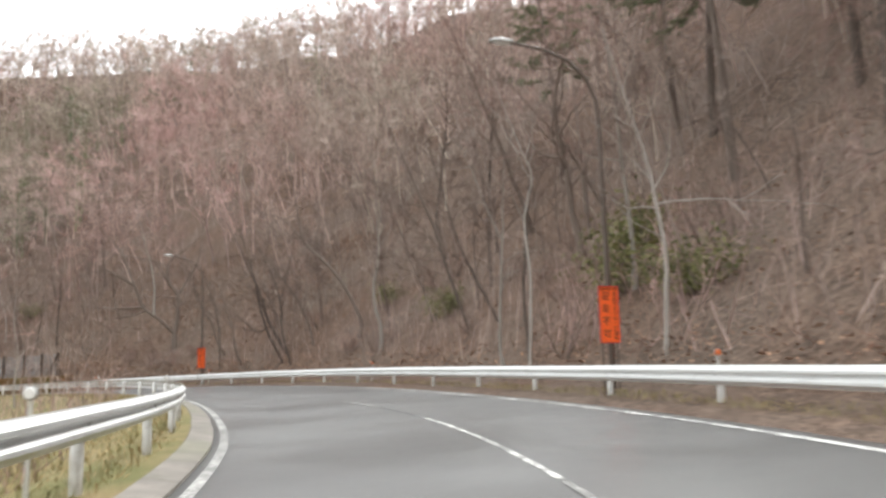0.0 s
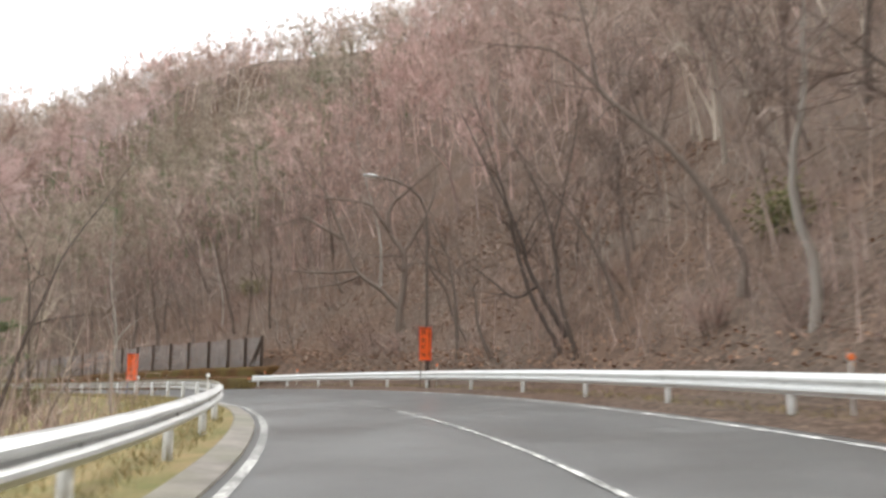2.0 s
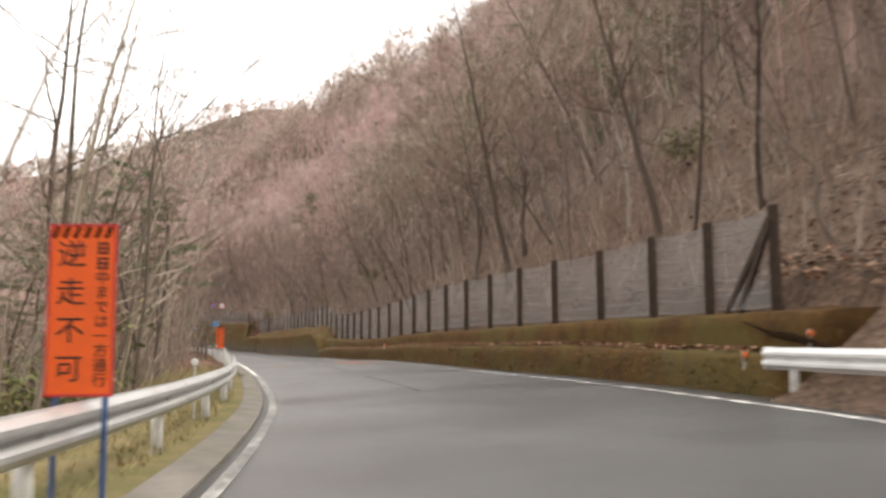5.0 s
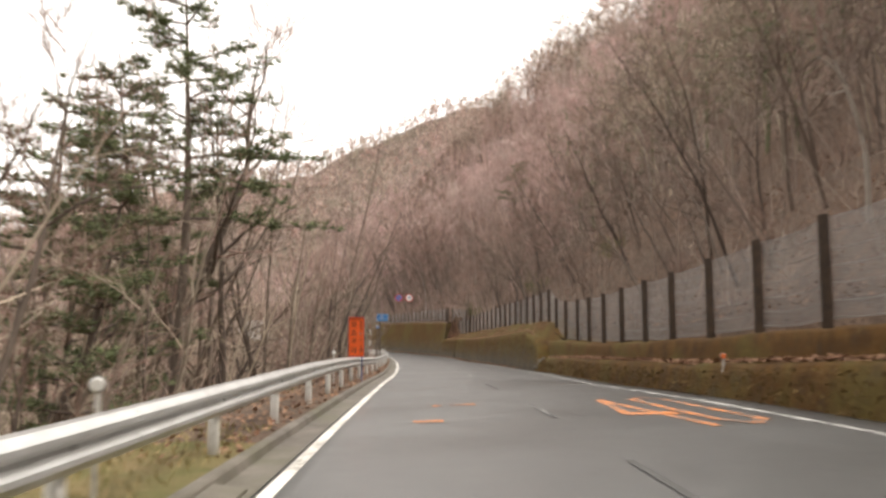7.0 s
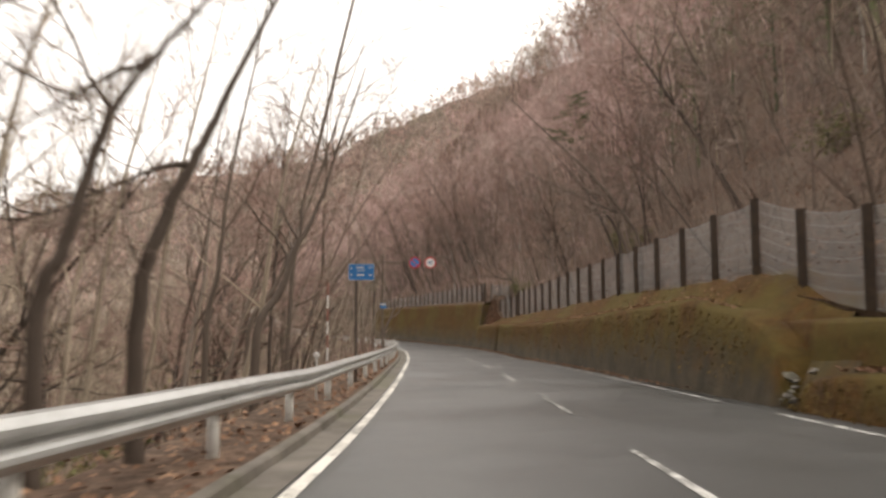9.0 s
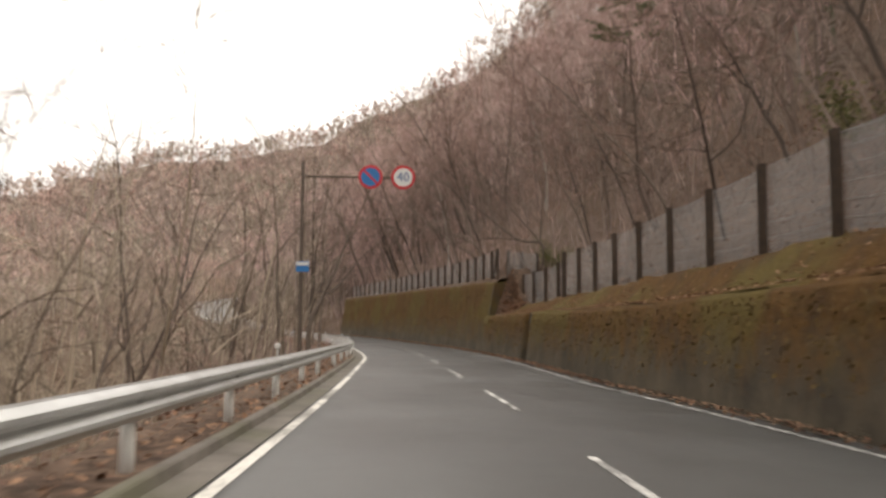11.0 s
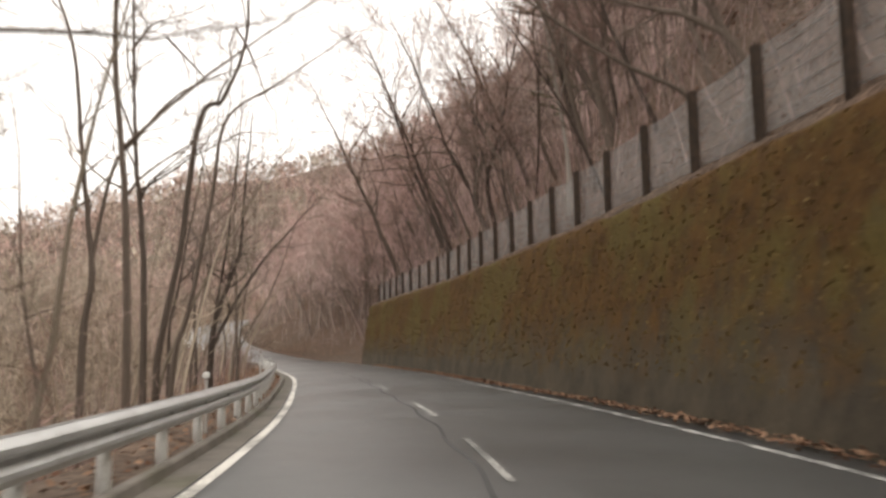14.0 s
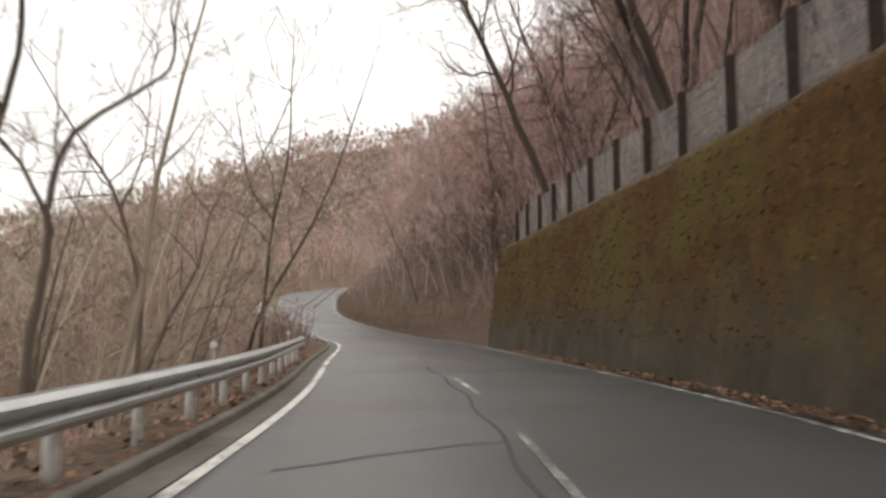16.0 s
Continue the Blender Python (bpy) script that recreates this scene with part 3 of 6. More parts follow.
def build_road():
    s = np.arange(S0, S1, 1.0)
    cols = 13

    def section(v):
        lat = np.linspace(line_l(v) - 0.45, line_r(v) + 0.75, cols)
        h = -0.012 * np.abs(lat - line_c(v)) + 0.012
        lat, h = np.concatenate([lat[:1], lat, lat[-1:]]), np.concatenate([h[:1] - 0.4, h, h[-1:] - 0.4])
        return np.stack([lat, h], 1)
    me = sweep("road", s, section, MAT["asphalt"], smooth=True)
    tagged(new("road", me), "damp grey asphalt of a two-lane mountain road", "road", kind="structure")

    def strip(name, a, b, lat0, lat1, material, label, lift=0.009, step=0.5):
        sv = np.append(np.arange(a, b, step), b)

        def sec(v):
            la = np.array([lat0(v), lat1(v)])
            return np.stack([la, -0.012 * np.abs(la - line_c(v)) + 0.012 + lift], 1)
        ob = new(name, sweep(name, sv, sec, material))
        return tagged(ob, label, "road marking", kind="structure")
    for a, b, key in ((-40, 100, "faded_paint"), (100, 350, "edge_paint")):
        strip("edge_line", a, b, lambda v: line_l(v) - 0.075, lambda v: line_l(v) + 0.075, MAT[key], "worn white edge line along the road")
    strip("edge_line", -40, 138.6, lambda v: line_r(v) - 0.07, lambda v: line_r(v) + 0.07, MAT["white_paint"], "worn white edge line along the road")
    strip("edge_line", 141.6, 350, lambda v: line_r(v) - 0.07, lambda v: line_r(v) + 0.07, MAT["white_paint"], "worn white edge line along the road")
    # centre line: worn and nearly unbroken in the bend, then dashes
    for a, b, m in ((-30, -18, 0), (-12, 8, 1), (8.2, 17, 2), (17.2, 21.5, 3), (22, 25.7, 2), (30.5, 46.6, 2), (47, 48.4, 1), (49, 52, 2), (52.6, 54.2, 3), (54.6, 68, 2), (68.2, 73, 3), (86, 95, 3), (99, 104, 3), (108.8, 112, 3)):
        strip("centre_line", a, b, lambda v: line_c(v) - 0.045, lambda v: line_c(v) + 0.045, MAT[("white_paint", "faded_paint", "worn_paint", "faint_paint")[m]], "worn white centre line dash")
    dashes = [(118.6, 122.8), (129.8, 134.0)] + [(138.6 + 10 * k, 143.6 + 10 * k) for k in range(7)] + [(207.8, 211.8), (216.0, 220.5), (227.4, 231.0), (234.2, 238.0), (243.0, 247.4), (254.0, 258.0)]
    for k, (a, b) in enumerate(dashes):
        strip("centre_line", a, b, lambda v: line_c(v) - 0.05, lambda v: line_c(v) + 0.05,
              MAT["faint_paint" if k == 0 else "worn_paint" if k == 3 else "faded_paint" if k in (2, 9, 12, 14) else "white_paint"], "worn white centre line dash")
    # a dark seam along the middle of the road
    strip("asphalt_seam", 204, 252, lambda v: line_c(v) - 0.28 + 0.05 * math.sin(v * 1.3), lambda v: line_c(v) - 0.22 + 0.05 * math.sin(v * 1.3), MAT["patch"], "dark repair seam in the asphalt", 0.005)
    # dark cracks and tar seams across the near lane
    for a, l0, l1, slant in ((145.4, -1.2, 1.3, 0.5), (146.5, -0.8, 1.6, 0.3), (147.6, -1.3, 0.4, -0.4), (61.5, -1.0, 1.2, 0.7), (236.0, -1.4, 0.9, 0.6), (226.5, -0.9, 1.0, 0.9)):
        lat = np.linspace(l0, l1, 14)
        c = a + slant * (lat - l0) + 0.25 * bumps(lat * 1.0, lat * 0 + a, 0.5)
        w = 0.03 + 0.03 * np.abs(bumps(lat, lat * 0 + a + 3, 0.3))
        h = 0.012 - 0.012 * np.abs(lat - line_c(c)) + 0.005
        pts = np.concatenate([place(c - w, lat, h), place(c + w, lat, h)])
        i = np.arange(13)
        me = mesh_from("asphalt_crack", pts, [np.stack([i, i + 1, i + 15, i + 14], 1)], MAT["patch"])
        tagged(new("asphalt_crack", me), "dark tarred crack across the asphalt", "crack", kind="structure")
    # orange speed figure for the opposite lane and two short orange bars
    def figure(strokes, label):
        heap = Heap()
        for (s0, l0), (s1, l1), w in strokes:
            d = np.array([s1 - s0, l1 - l0])
            n = np.array([-d[1], d[0]]) / np.linalg.norm(d) * w / 2
            q = np.array([[s0, l0] - n, [s1, l1] - n, [s1, l1] + n, [s0, l0] + n])
            p = place(q[:, 0], q[:, 1], 0.012 - 0.012 * np.abs(q[:, 1] - line_c(q[:, 0])) + 0.011)
            heap.add(p, [[0, 2, 1], [0, 3, 2]])
        ob = new("orange_road_figure", heap.mesh("orange_road_figure", MAT["orange_paint"]))
        tagged(ob, label, "road marking", kind="structure")
    o = 0.17
    figure([((112.9, 3.66), (109.1, 3.32), o), ((109.15, 3.26), (109.15, 4.15), 0.55), ((112.8, 3.62), (106.9, 4.02), o),
            ], "faded orange figure four on the asphalt")
    figure([((112.7, 4.26), (107.6, 4.36), o), ((112.9, 4.92), (107.6, 4.98), o), ((112.75, 4.34), (113.3, 4.62), 0.2), ((113.3, 4.6), (112.75, 4.9), 0.2),
            ((107.7, 4.4), (107.1, 4.66), 0.2), ((107.1, 4.64), (107.7, 4.96), 0.2)], "faded orange figure nought on the asphalt")
    figure([((112.8, 0.52), (112.8, 1.05), 0.28), ((112.8, 0.16), (112.8, 0.34), 0.28), ((109.3, -0.2), (109.3, 0.3), 0.3)], "short faded orange bars on the asphalt")


build_road()


def build_verges():
    # left: concrete gutter strip in the bend, low kerb along the straight
    s = np.arange(S0, 104, 1.0)
    me = sweep("gutter", s, lambda v: [(line_l(v) - 0.64, 0.05), (line_l(v) - 0.62, 0.06), (line_l(v) - 0.20, 0.012), (line_l(v) - 0.18, -0.1)], MAT["concrete"], wobble=rough(0.02, 1.3))
    tagged(new("pavement", me), "stained concrete gutter strip beside the road", "gutter", kind="structure")
    s = np.arange(98, 345, 1.0)
    me = sweep("kerb", s, lambda v: [(line_l(v) - 0.66, -0.06), (line_l(v) - 0.655, 0.08), (line_l(v) - 0.63, 0.10), (line_l(v) - 0.52, 0.10), (line_l(v) - 0.50, 0.08), (line_l(v) - 0.47, -0.06)], MAT["concrete"], wobble=rough(0.02, 0.9))
    tagged(new("kerb", me), "low stained concrete kerb beside the road", "kerb", kind="structure")
    me = sweep("kerb_gutter", s, lambda v: [(line_l(v) - 0.50, -0.012), (line_l(v) - 0.12, -0.022)], MAT["concrete"], wobble=rough(0.006, 0.8))
    tagged(new("pavement", me), "grey stained concrete gutter between line and kerb", "gutter", kind="structure")

    def left(v):
        e = np.array([0, 0.3, 0.7, 1.1, 1.6, 2.2, 3, 4, 5.2, 6.6, 8.2, 10])
        lat = line_l(v) - 0.57 - e
        x, y = place(v, lat)[:, 0], place(v, lat)[:, 1]
        h = hill_height(np.full(len(e), v), lat, x, y)
        h = np.where(lat > -3.7, 0.04, h + 0.05)
        return np.stack([lat, h], 1)
    for a, b, key, label in ((S0, 106, "verge", "verge of dry yellow grass behind the gutter"), (106, 345, "litter", "verge of brown fallen leaves beside the kerb")):
        me = sweep("verge", np.append(np.arange(a, b, 1.0), b), left, MAT[key], smooth=True, wobble=rough(0.10, 1.1, lambda q: line_l(q) - 0.55))
        tagged(new("ground_verge", me), label, "verge", kind="structure")

    # right: strip under the rail and the foot of the slope
    def right(v):
        f = float(foot_lat(v))
        lat = np.concatenate([np.linspace(line_r(v) + 0.35, f, 6), f + np.array([0.7, 1.5, 2.4, 3.4, 4.6, 6, 7.5])])
        x, y = place(v, lat)[:, 0], place(v, lat)[:, 1]
        h = hill_height(np.full(len(lat), v), lat, x, y) + 0.06
        h = np.where(lat <= f, np.interp(lat, [line_r(v) + 0.35, line_r(v) + 0.7, f], [-0.04, 0.04, max(foot_h(v) - bank(v) * f, 0.1)]), h)
        return np.stack([lat, h - np.where(lat > f, bank(v) * np.clip(lat, 0, 8), 0)], 1)
    for a, b in ((S0, 79.5), (269.5, 345)):
        me = sweep("slope_foot", np.arange(a, b, 0.8), right, MAT["litter"], smooth=True, wobble=rough(0.16, 1.2, lambda q: line_r(q) + 0.55))
        tagged(new("ground_slope", me), "foot of the slope, soil and fallen leaves", "slope", kind="structure")


build_verges()

# ---- retaining walls ----
def wall_piece(name, a, b, profile, label, moss, step=0.6, amount=0.09):
    sv = np.append(np.arange(a, b, step), b)
    me = sweep(name, sv, profile, MAT["moss"], caps=True, smooth=True, banked=0.0, wobble=rough(amount, 1.4), moss=moss)
    return tagged(new(name, me), label, "retaining wall", kind="structure")


base_r = lambda v: bank(v) * 6.0
low_top = table((78, 1.0), (84, 1.02), (90, 1.1), (108, 0.98), (116, 0.78), (130, 0.8), (136, 0.76), (138.2, 0.74), (138.9, 0.62), (139.4, 0.3))
up_top = table((78, 1.74), (91, 1.77), (108, 1.58), (117, 1.42), (123, 1.39), (130, 1.41), (134, 1.54), (138, 1.66), (141, 1.68), (144, 1.72))
mid_top = table((139, 0.3), (139.9, 0.45), (140.3, 0.95), (141, 1.4), (142, 1.8), (144, 2.02), (146, 2.26), (150, 2.24), (160, 2.12), (176, 2.02), (186, 2.1), (192, 2.22), (206, 2.26))
high_top = table((204, 4.3), (210, 4.58), (214, 4.68), (219, 4.72), (227, 4.86), (232, 4.95), (240, 5.0), (272, 5.0))
wall_front = table((78, 6.65), (90, 6.5), (112, 6.2), (140, 5.95), (175, 5.75), (192, 5.5), (206, 5.42), (240, 5.38), (272, 5.42))


def fan(points, n):
    """A section through the given corners, with n steps along each side."""
    out = [points[0]]
    for p, q in zip(points, points[1:]):
        for k in range(1, n + 1):
            out.append((p[0] + (q[0] - p[0]) * k / n, p[1] + (q[1] - p[1]) * k / n))
    return out


def build_walls():
    shelf = lambda v: 1.86 + (foot_h(v) - 1.86) * np.clip((v - 139.5) / 3.5, 0, 1)  # soil behind the middle wall, rising from the lower one
    low = lambda v: fan([(wall_front(v), base_r(v) - 0.3), (wall_front(v) + 0.16, low_top(v) - 0.06), (wall_front(v) + 0.24, low_top(v)), (wall_front(v) + 0.95, low_top(v) + 0.04), (wall_front(v) + 0.96, base_r(v) - 0.3)], 4)
    wall_piece("wall_low", 79.0, 139.4, low, "low retaining wall overgrown with brown moss", lambda v: np.full(17, 0.62))
    up = lambda v: fan([(wall_front(v) + 0.84, low_top(v) - 0.2), (wall_front(v) + 0.90, up_top(v) - 0.05), (wall_front(v) + 0.98, up_top(v)), (wall_front(v) + 2.6, up_top(v) + 0.12), (wall_front(v) + 2.61, low_top(v) - 0.3)], 4)
    wall_piece("wall_upper_tier", 79.3, 144.0, up, "upper mossy concrete tier below the fence", lambda v: np.full(17, 0.72))
    n = 6
    mid_moss = np.interp(np.arange(5 * n + 1), [0, 2, 4, n, 2 * n, 3 * n], [-0.1, 0.16, 0.48, 0.8, 0.9, 0.6])
    mid = lambda v: fan([(wall_front(v), base_r(v) - 0.4), (wall_front(v) + 0.30, mid_top(v) - 0.08), (wall_front(v) + 0.42, mid_top(v)), (wall_front(v) + 0.95, mid_top(v) + 0.06), (7.4, shelf(v) - 0.1), (7.5, base_r(v) - 0.4)], n)
    wall_piece("wall_middle", 139.9, 192.5, mid, "retaining wall, bare dark foot and mossy top", lambda v: mid_moss)
    wall_piece("wall_middle", 193.8, 206.0, mid, "retaining wall, bare dark foot and mossy top", lambda v: mid_moss)
    # the slot's inner shade is put into its near-black colour
    drain = lambda v: fan([(wall_front(v) + 0.32, base_r(v) - 0.4), (wall_front(v) + 0.46, mid_top(v) - 0.02), (wall_front(v) + 0.9, mid_top(v) - 0.02)], 4)
    sv = np.linspace(192.3, 194.0, 5)
    tagged(new("wall_drain", sweep("wall_drain", sv, drain, MAT["drain_shade"], banked=0.0)), "dark drain slot let into the wall", "drain", kind="structure")
    # soil where the low wall has broken away
    gap = lambda v: fan([(wall_front(v) + 0.12, base_r(v) - 0.3), (wall_front(v) + 0.5, 0.45), (wall_front(v) + 0.9, 0.95), (7.3, 1.65), (8.4, 2.0)], 4)
    me = sweep("slope", np.arange(138.4, 142.1, 0.4), gap, MAT["moss"], banked=0.0, smooth=True, wobble=rough(0.12, 0.7), moss=lambda v: np.linspace(0.2, 0.7, 17))
    tagged(new("ground_slope", me), "mossy soil in the gap between two walls", "slope", kind="structure")
    for a, b, top, key in ((139.6, 202.0, mid_top, "moss"), (202.0, 205.6, mid_top, "litter")):
        heaped = lambda v: 1.35 * np.clip((v - 202.3) / 2.7, 0, 1) ** 1.4
        slope = lambda v: fan([(wall_front(v) + 0.85, top(v) + 0.03), (7.35, shelf(v) - 0.08 + heaped(v)), (8.3, shelf(v) + 0.1 + heaped(v) * 1.15)], 5)
        me = sweep("slope", np.append(np.arange(a, b, 0.45), b), slope, MAT[key], banked=0.0, smooth=True, wobble=rough(0.22, 1.2), moss=lambda v: np.linspace(0.75, 0.5, 11))
        tagged(new("ground_slope", me), "mossy soil between the wall's top and the fence", "slope", kind="structure")
    m = 14
    high_moss = np.interp(np.arange(m + 7), [0, 2, 4, 6, 8, m, m + 6], [-0.15, 0.06, 0.30, 0.46, 0.66, 0.85, 0.7])
    def high(v):
        f, t = wall_front(v), high_top(v)
        rise = [(f + 0.82 * k / m, base_r(v) - 0.4 + (t - 0.1 - base_r(v) + 0.4) * k / m) for k in range(m + 1)]
        return rise + [(f + 0.9, t - 0.02), (f + 1.0, t), (f + 1.3, t + 0.04), (f + 1.8, t + 0.1), (f + 2.2, t + 0.2), (f + 2.6, t + 0.4)]
    wall_piece("wall_high", 205.7, 270.5, high, "high leaning retaining wall covered in brown moss", lambda v: high_moss, 0.45, 0.13)
    band = lambda v: fan([(wall_front(v) + 0.86, high_top(v) - 0.16), (wall_front(v) + 0.98, high_top(v) + 0.06), (wall_front(v) + 1.15, high_top(v) + 0.2), (wall_front(v) + 2.7, high_top(v) + 0.55)], 4)
    me = sweep("slope", np.arange(205.45, 270, 0.4), band, MAT["litter"], banked=0.0, smooth=True, wobble=rough(0.16, 0.9))
    tagged(new("ground_slope", me), "fallen leaves and roots along the high wall's lip", "slope", kind="structure")
    # stone return of the high wall, and the leaf slope beside it
    ret = lambda v: [(wall_front(v) + 0.05, 0.0), (wall_front(v) + 0.80, high_top(v) - 0.1), (wall_front(v) + 2.9, high_top(v) + 0.2), (wall_front(v) + 2.9, 0.0)]
    me = sweep("wall_return", [205.4, 205.85], ret, MAT["moss"], closed=True, caps=True, banked=0.0, moss=lambda v: [0.1, 0.5, 0.4, 0.1])
    tagged(new("wall_return", me), "mossy concrete end of the high wall", "retaining wall", kind="structure")
    # upper hillside behind all the walls
    def hill(v):
        f = float(foot_lat(v))
        lat = f + np.array([-0.9, 0, 0.6, 1.3, 2.1, 3, 4, 5.2, 6.6])
        x, y = place(v, lat)[:, 0], place(v, lat)[:, 1]
        return np.stack([lat, hill_height(np.full(len(lat), v), lat, x, y) + np.where(lat < f, foot_h(v) - 0.36 - min(foot_h(v), 0.5), 0.05)], 1)
    me = sweep("slope", np.arange(76, 271, 0.8), hill, MAT["litter"], smooth=True, banked=0.0, wobble=rough(0.2, 1.2))
    tagged(new("ground_slope", me), "steep slope of fallen leaves behind the fence", "slope", kind="structure")
    # broken end of the lower wall, with fallen stones
    rng = random.Random(5)
    heap = Heap()
    for _ in range(16):
        p = place(139.3 + rng.uniform(-0.5, 1.3), 5.9 + rng.uniform(-0.05, 0.5), rng.uniform(-0.1, 0.8), 0.0)
        add_stone(heap, p, rng.uniform(0.06, 0.17), rng)
    tagged(new("rubble", heap.mesh("rubble", MAT["concrete"])), "broken stones where the low wall ends", "rubble", kind="stuff")


def add_stone(heap, p, r, rng, flat=0.6):
    """A small angular stone of a few faces."""
    v = np.array([[1, 0, 0], [0.3, 0.9, 0], [-0.8, 0.5, 0], [-0.7, -0.7, 0], [0.4, -0.9, 0], [0.1, 0, 1], [0, 0.1, -1]], float)
    v = v * [rng.uniform(0.7, 1.3), rng.uniform(0.6, 1.1), flat] * r + np.array([[rng.uniform(-0.15, 0.15) * r for _ in range(3)] for _ in v])
    t = Euler((rng.uniform(-0.5, 0.5), rng.uniform(-0.5, 0.5), rng.uniform(0, 6.3))).to_matrix()
    f = [[i, (i + 1) % 5, 5] for i in range(5)] + [[(i + 1) % 5, i, 6] for i in range(5)]
    heap.add(v @ np.array(t).T + np.asarray(p), f)


build_walls()

# ---- guard rails ----
BEAM = [(0.0, 0.35), (0.012, 0.33), (0.055, 0.30), (0.085, 0.275), (0.085, 0.235), (0.055, 0.21), (0.022, 0.19), (0.022, 0.16), (0.055, 0.14), (0.085, 0.115), (0.085, 0.075), (0.055, 0.05), (0.012, 0.02), (0.0, 0.0)]


def beam_section(lat, top, side):
    """A W-shaped beam, its waves towards the road (side is +1 where the road lies to the right)."""
    front = [(lat + side * (0.055 + d), top - 0.35 + z) for d, z in BEAM]
    back = [(p - side * 0.006, z) for p, z in reversed(front)]
    return front + back if side > 0 else (front + back)[::-1]


def guard_rail(label, a, b, lat, top, side, post_at, mats, group, end=None):
    rail = thing("guard_rail", Matrix.Identity(4), label, "guard rail", group)
    s = a
    while s < b - 0.5:
        e = min(s + 4.0, b)
        sv = np.linspace(s, e + (0.12 if e < b else 0), 5)
        k = round((s - a) / 4) % 2
        part("beam", sweep("beam", sv, lambda v: beam_section(float(lat(v)) + 0.004 * k, float(top(v)) + 0.003 * k, side), mats[0], closed=True, caps=True), rail)
        s = e
    post = post_mesh(mats[1])
    bolt = bpy.data.meshes.get("bolt") or disc_mesh("bolt", 0.018, 0.02, MAT["sign_back"], 0.004, 8)
    for s in post_at:
        p = place(s, lat(s) - side * 0.02)
        h = float(top(s))
        m = Matrix.Translation(p) @ pose(0, 0, 0, 0, 0, heading(s))
        one = part("post", post, rail, m=m @ Matrix.Diagonal((1, 1, (h + 0.25) / 1.0, 1)) @ Matrix.Translation((0, 0, -0.3)))
        bp = place(s, lat(s) + side * 0.086, h - 0.175)
        part("bolt", bolt, rail, m=Matrix.Translation(bp) @ pose(0, 0, 0, 0, 0, heading(s) + 90))
    if end is not None:
        p = place(end, lat(end), top(end) - 0.175)
        part("end_plate", box_mesh("end_plate", (0.20, 0.02, 0.37), mats[0], 0.01), rail, m=Matrix.Translation(p) @ pose(0, 0, 0, 0, 0, heading(end)))
    return rail


def post_mesh(material):
    name = "rail_post_" + material.name
    if name in bpy.data.meshes:
        return bpy.data.meshes[name]

    def build(bm):
        bmesh.ops.create_cone(bm, cap_ends=True, segments=12, radius1=0.066, radius2=0.066, depth=1.0, matrix=Matrix.Translation((0, 0, 0.5)))
        top = [e for e in bm.edges if all(v.co.z > 0.9 for v in e.verts) and abs(e.verts[0].co.z - e.verts[1].co.z) < 1e-4]
        bmesh.ops.bevel(bm, geom=top, offset=0.02, segments=2, affect="EDGES")
    return bm_mesh(name, build, material, True)


def build_rails():
    guard_rail("grey galvanised W-beam guard rail on the valley side", -38, 258, rail_l, rail_l_top, 1,
               [v for v in np.arange(-35.1, 106, 4.0)] + [v for v in np.arange(108.7, 183, 4.13)] + [185.5, 189.4, 193.3, 197.4, 201.5, 205.6] + [v for v in np.arange(207.5, 257, 2.12)], (MAT["rail_grey"], MAT["post"]), "guard rails", 258)
    top = lambda v: 0.76
    guard_rail("scuffed white-painted W-beam guard rail below the slope", -37.8, 79.6, rail_r, top, -1, [v for v in np.arange(-35.26, 79, 4.08)], (MAT["rail"], MAT["post"]), "guard rails", 79.6)
    far = lambda v: line_l(v) - 1.1
    # banded snow pole behind the rail
    s = 146.0
    g = thing("snow_pole", Matrix.Translation(place(s, -3.2, -0.3)), "red and white banded snow pole behind the guard rail", "snow pole")
    for k in range(9):
        heap = Heap()
        heap.add(*tube([(0, 0, 0.34 * k), (0, 0, 0.34 * (k + 1))], [0.022, 0.022], 10))
        part("band", heap.mesh("pole_band", MAT["sign_white" if k % 2 else "pole_red"], True), g)
    guard_rail("distant white guard rail on the uphill stretch", 284, 332, far, lambda v: 0.8, 1, [v for v in np.arange(285, 332, 3.0)], (MAT["rail"], MAT["post"]), "guard rails")
    # round reflectors on short stems above the rails
    def delineator(s, lat, h, colour, label):
        d = thing("delineator", Matrix.Translation(place(s, lat, 0)) @ pose(0, 0, 0, 0, 0, heading(s)), label, "delineator", "delineators along the road")
        part("stem", bpy.data.meshes.get("stem") or box_mesh("stem", (0.04, 0.03, 1.0), MAT["post"], 0.008, (0, 0, 0.5)), d, m=Matrix.Diagonal((1, 1, h, 1)))
        r = part("reflector", bpy.data.meshes.get("reflector_" + colour) or disc_mesh("reflector_" + colour, 0.055, 0.03, MAT[colour], 0.008, 20), d, m=pose(0, -0.03, h))
        part("rim", bpy.data.meshes.get("rim") or disc_mesh("rim", 0.066, 0.016, MAT["sign_back"], 0.006, 20), r, m=pose(0, 0.016, 0))
    for s in (8.0, 29, 50, 71.4, 80.9, 102, 120.5, 141.4, 157.2, 172, 186.8, 200, 213.4, 227, 241.5, 255):
        delineator(s, rail_l(s) - 0.2, float(rail_l_top(s)) + 0.16, "reflector_white", "white round reflector on a short stem behind the rail")
    for s, h in ((14.0, 0.98), (37.0, 0.98), (58.0, 0.98), (74, 0.98)):
        delineator(s, rail_r(s) + 0.2, h, "reflector_orange", "orange round reflector on a short stem behind the rail")
    for s, la, h in ((80.6, 6.75, 0.62), (79.6, 7.35, 0.95), (113.0, 6.35, 0.82)):
        delineator(s, la, h, "reflector_orange", "orange round reflector on the mossy wall")


build_rails()

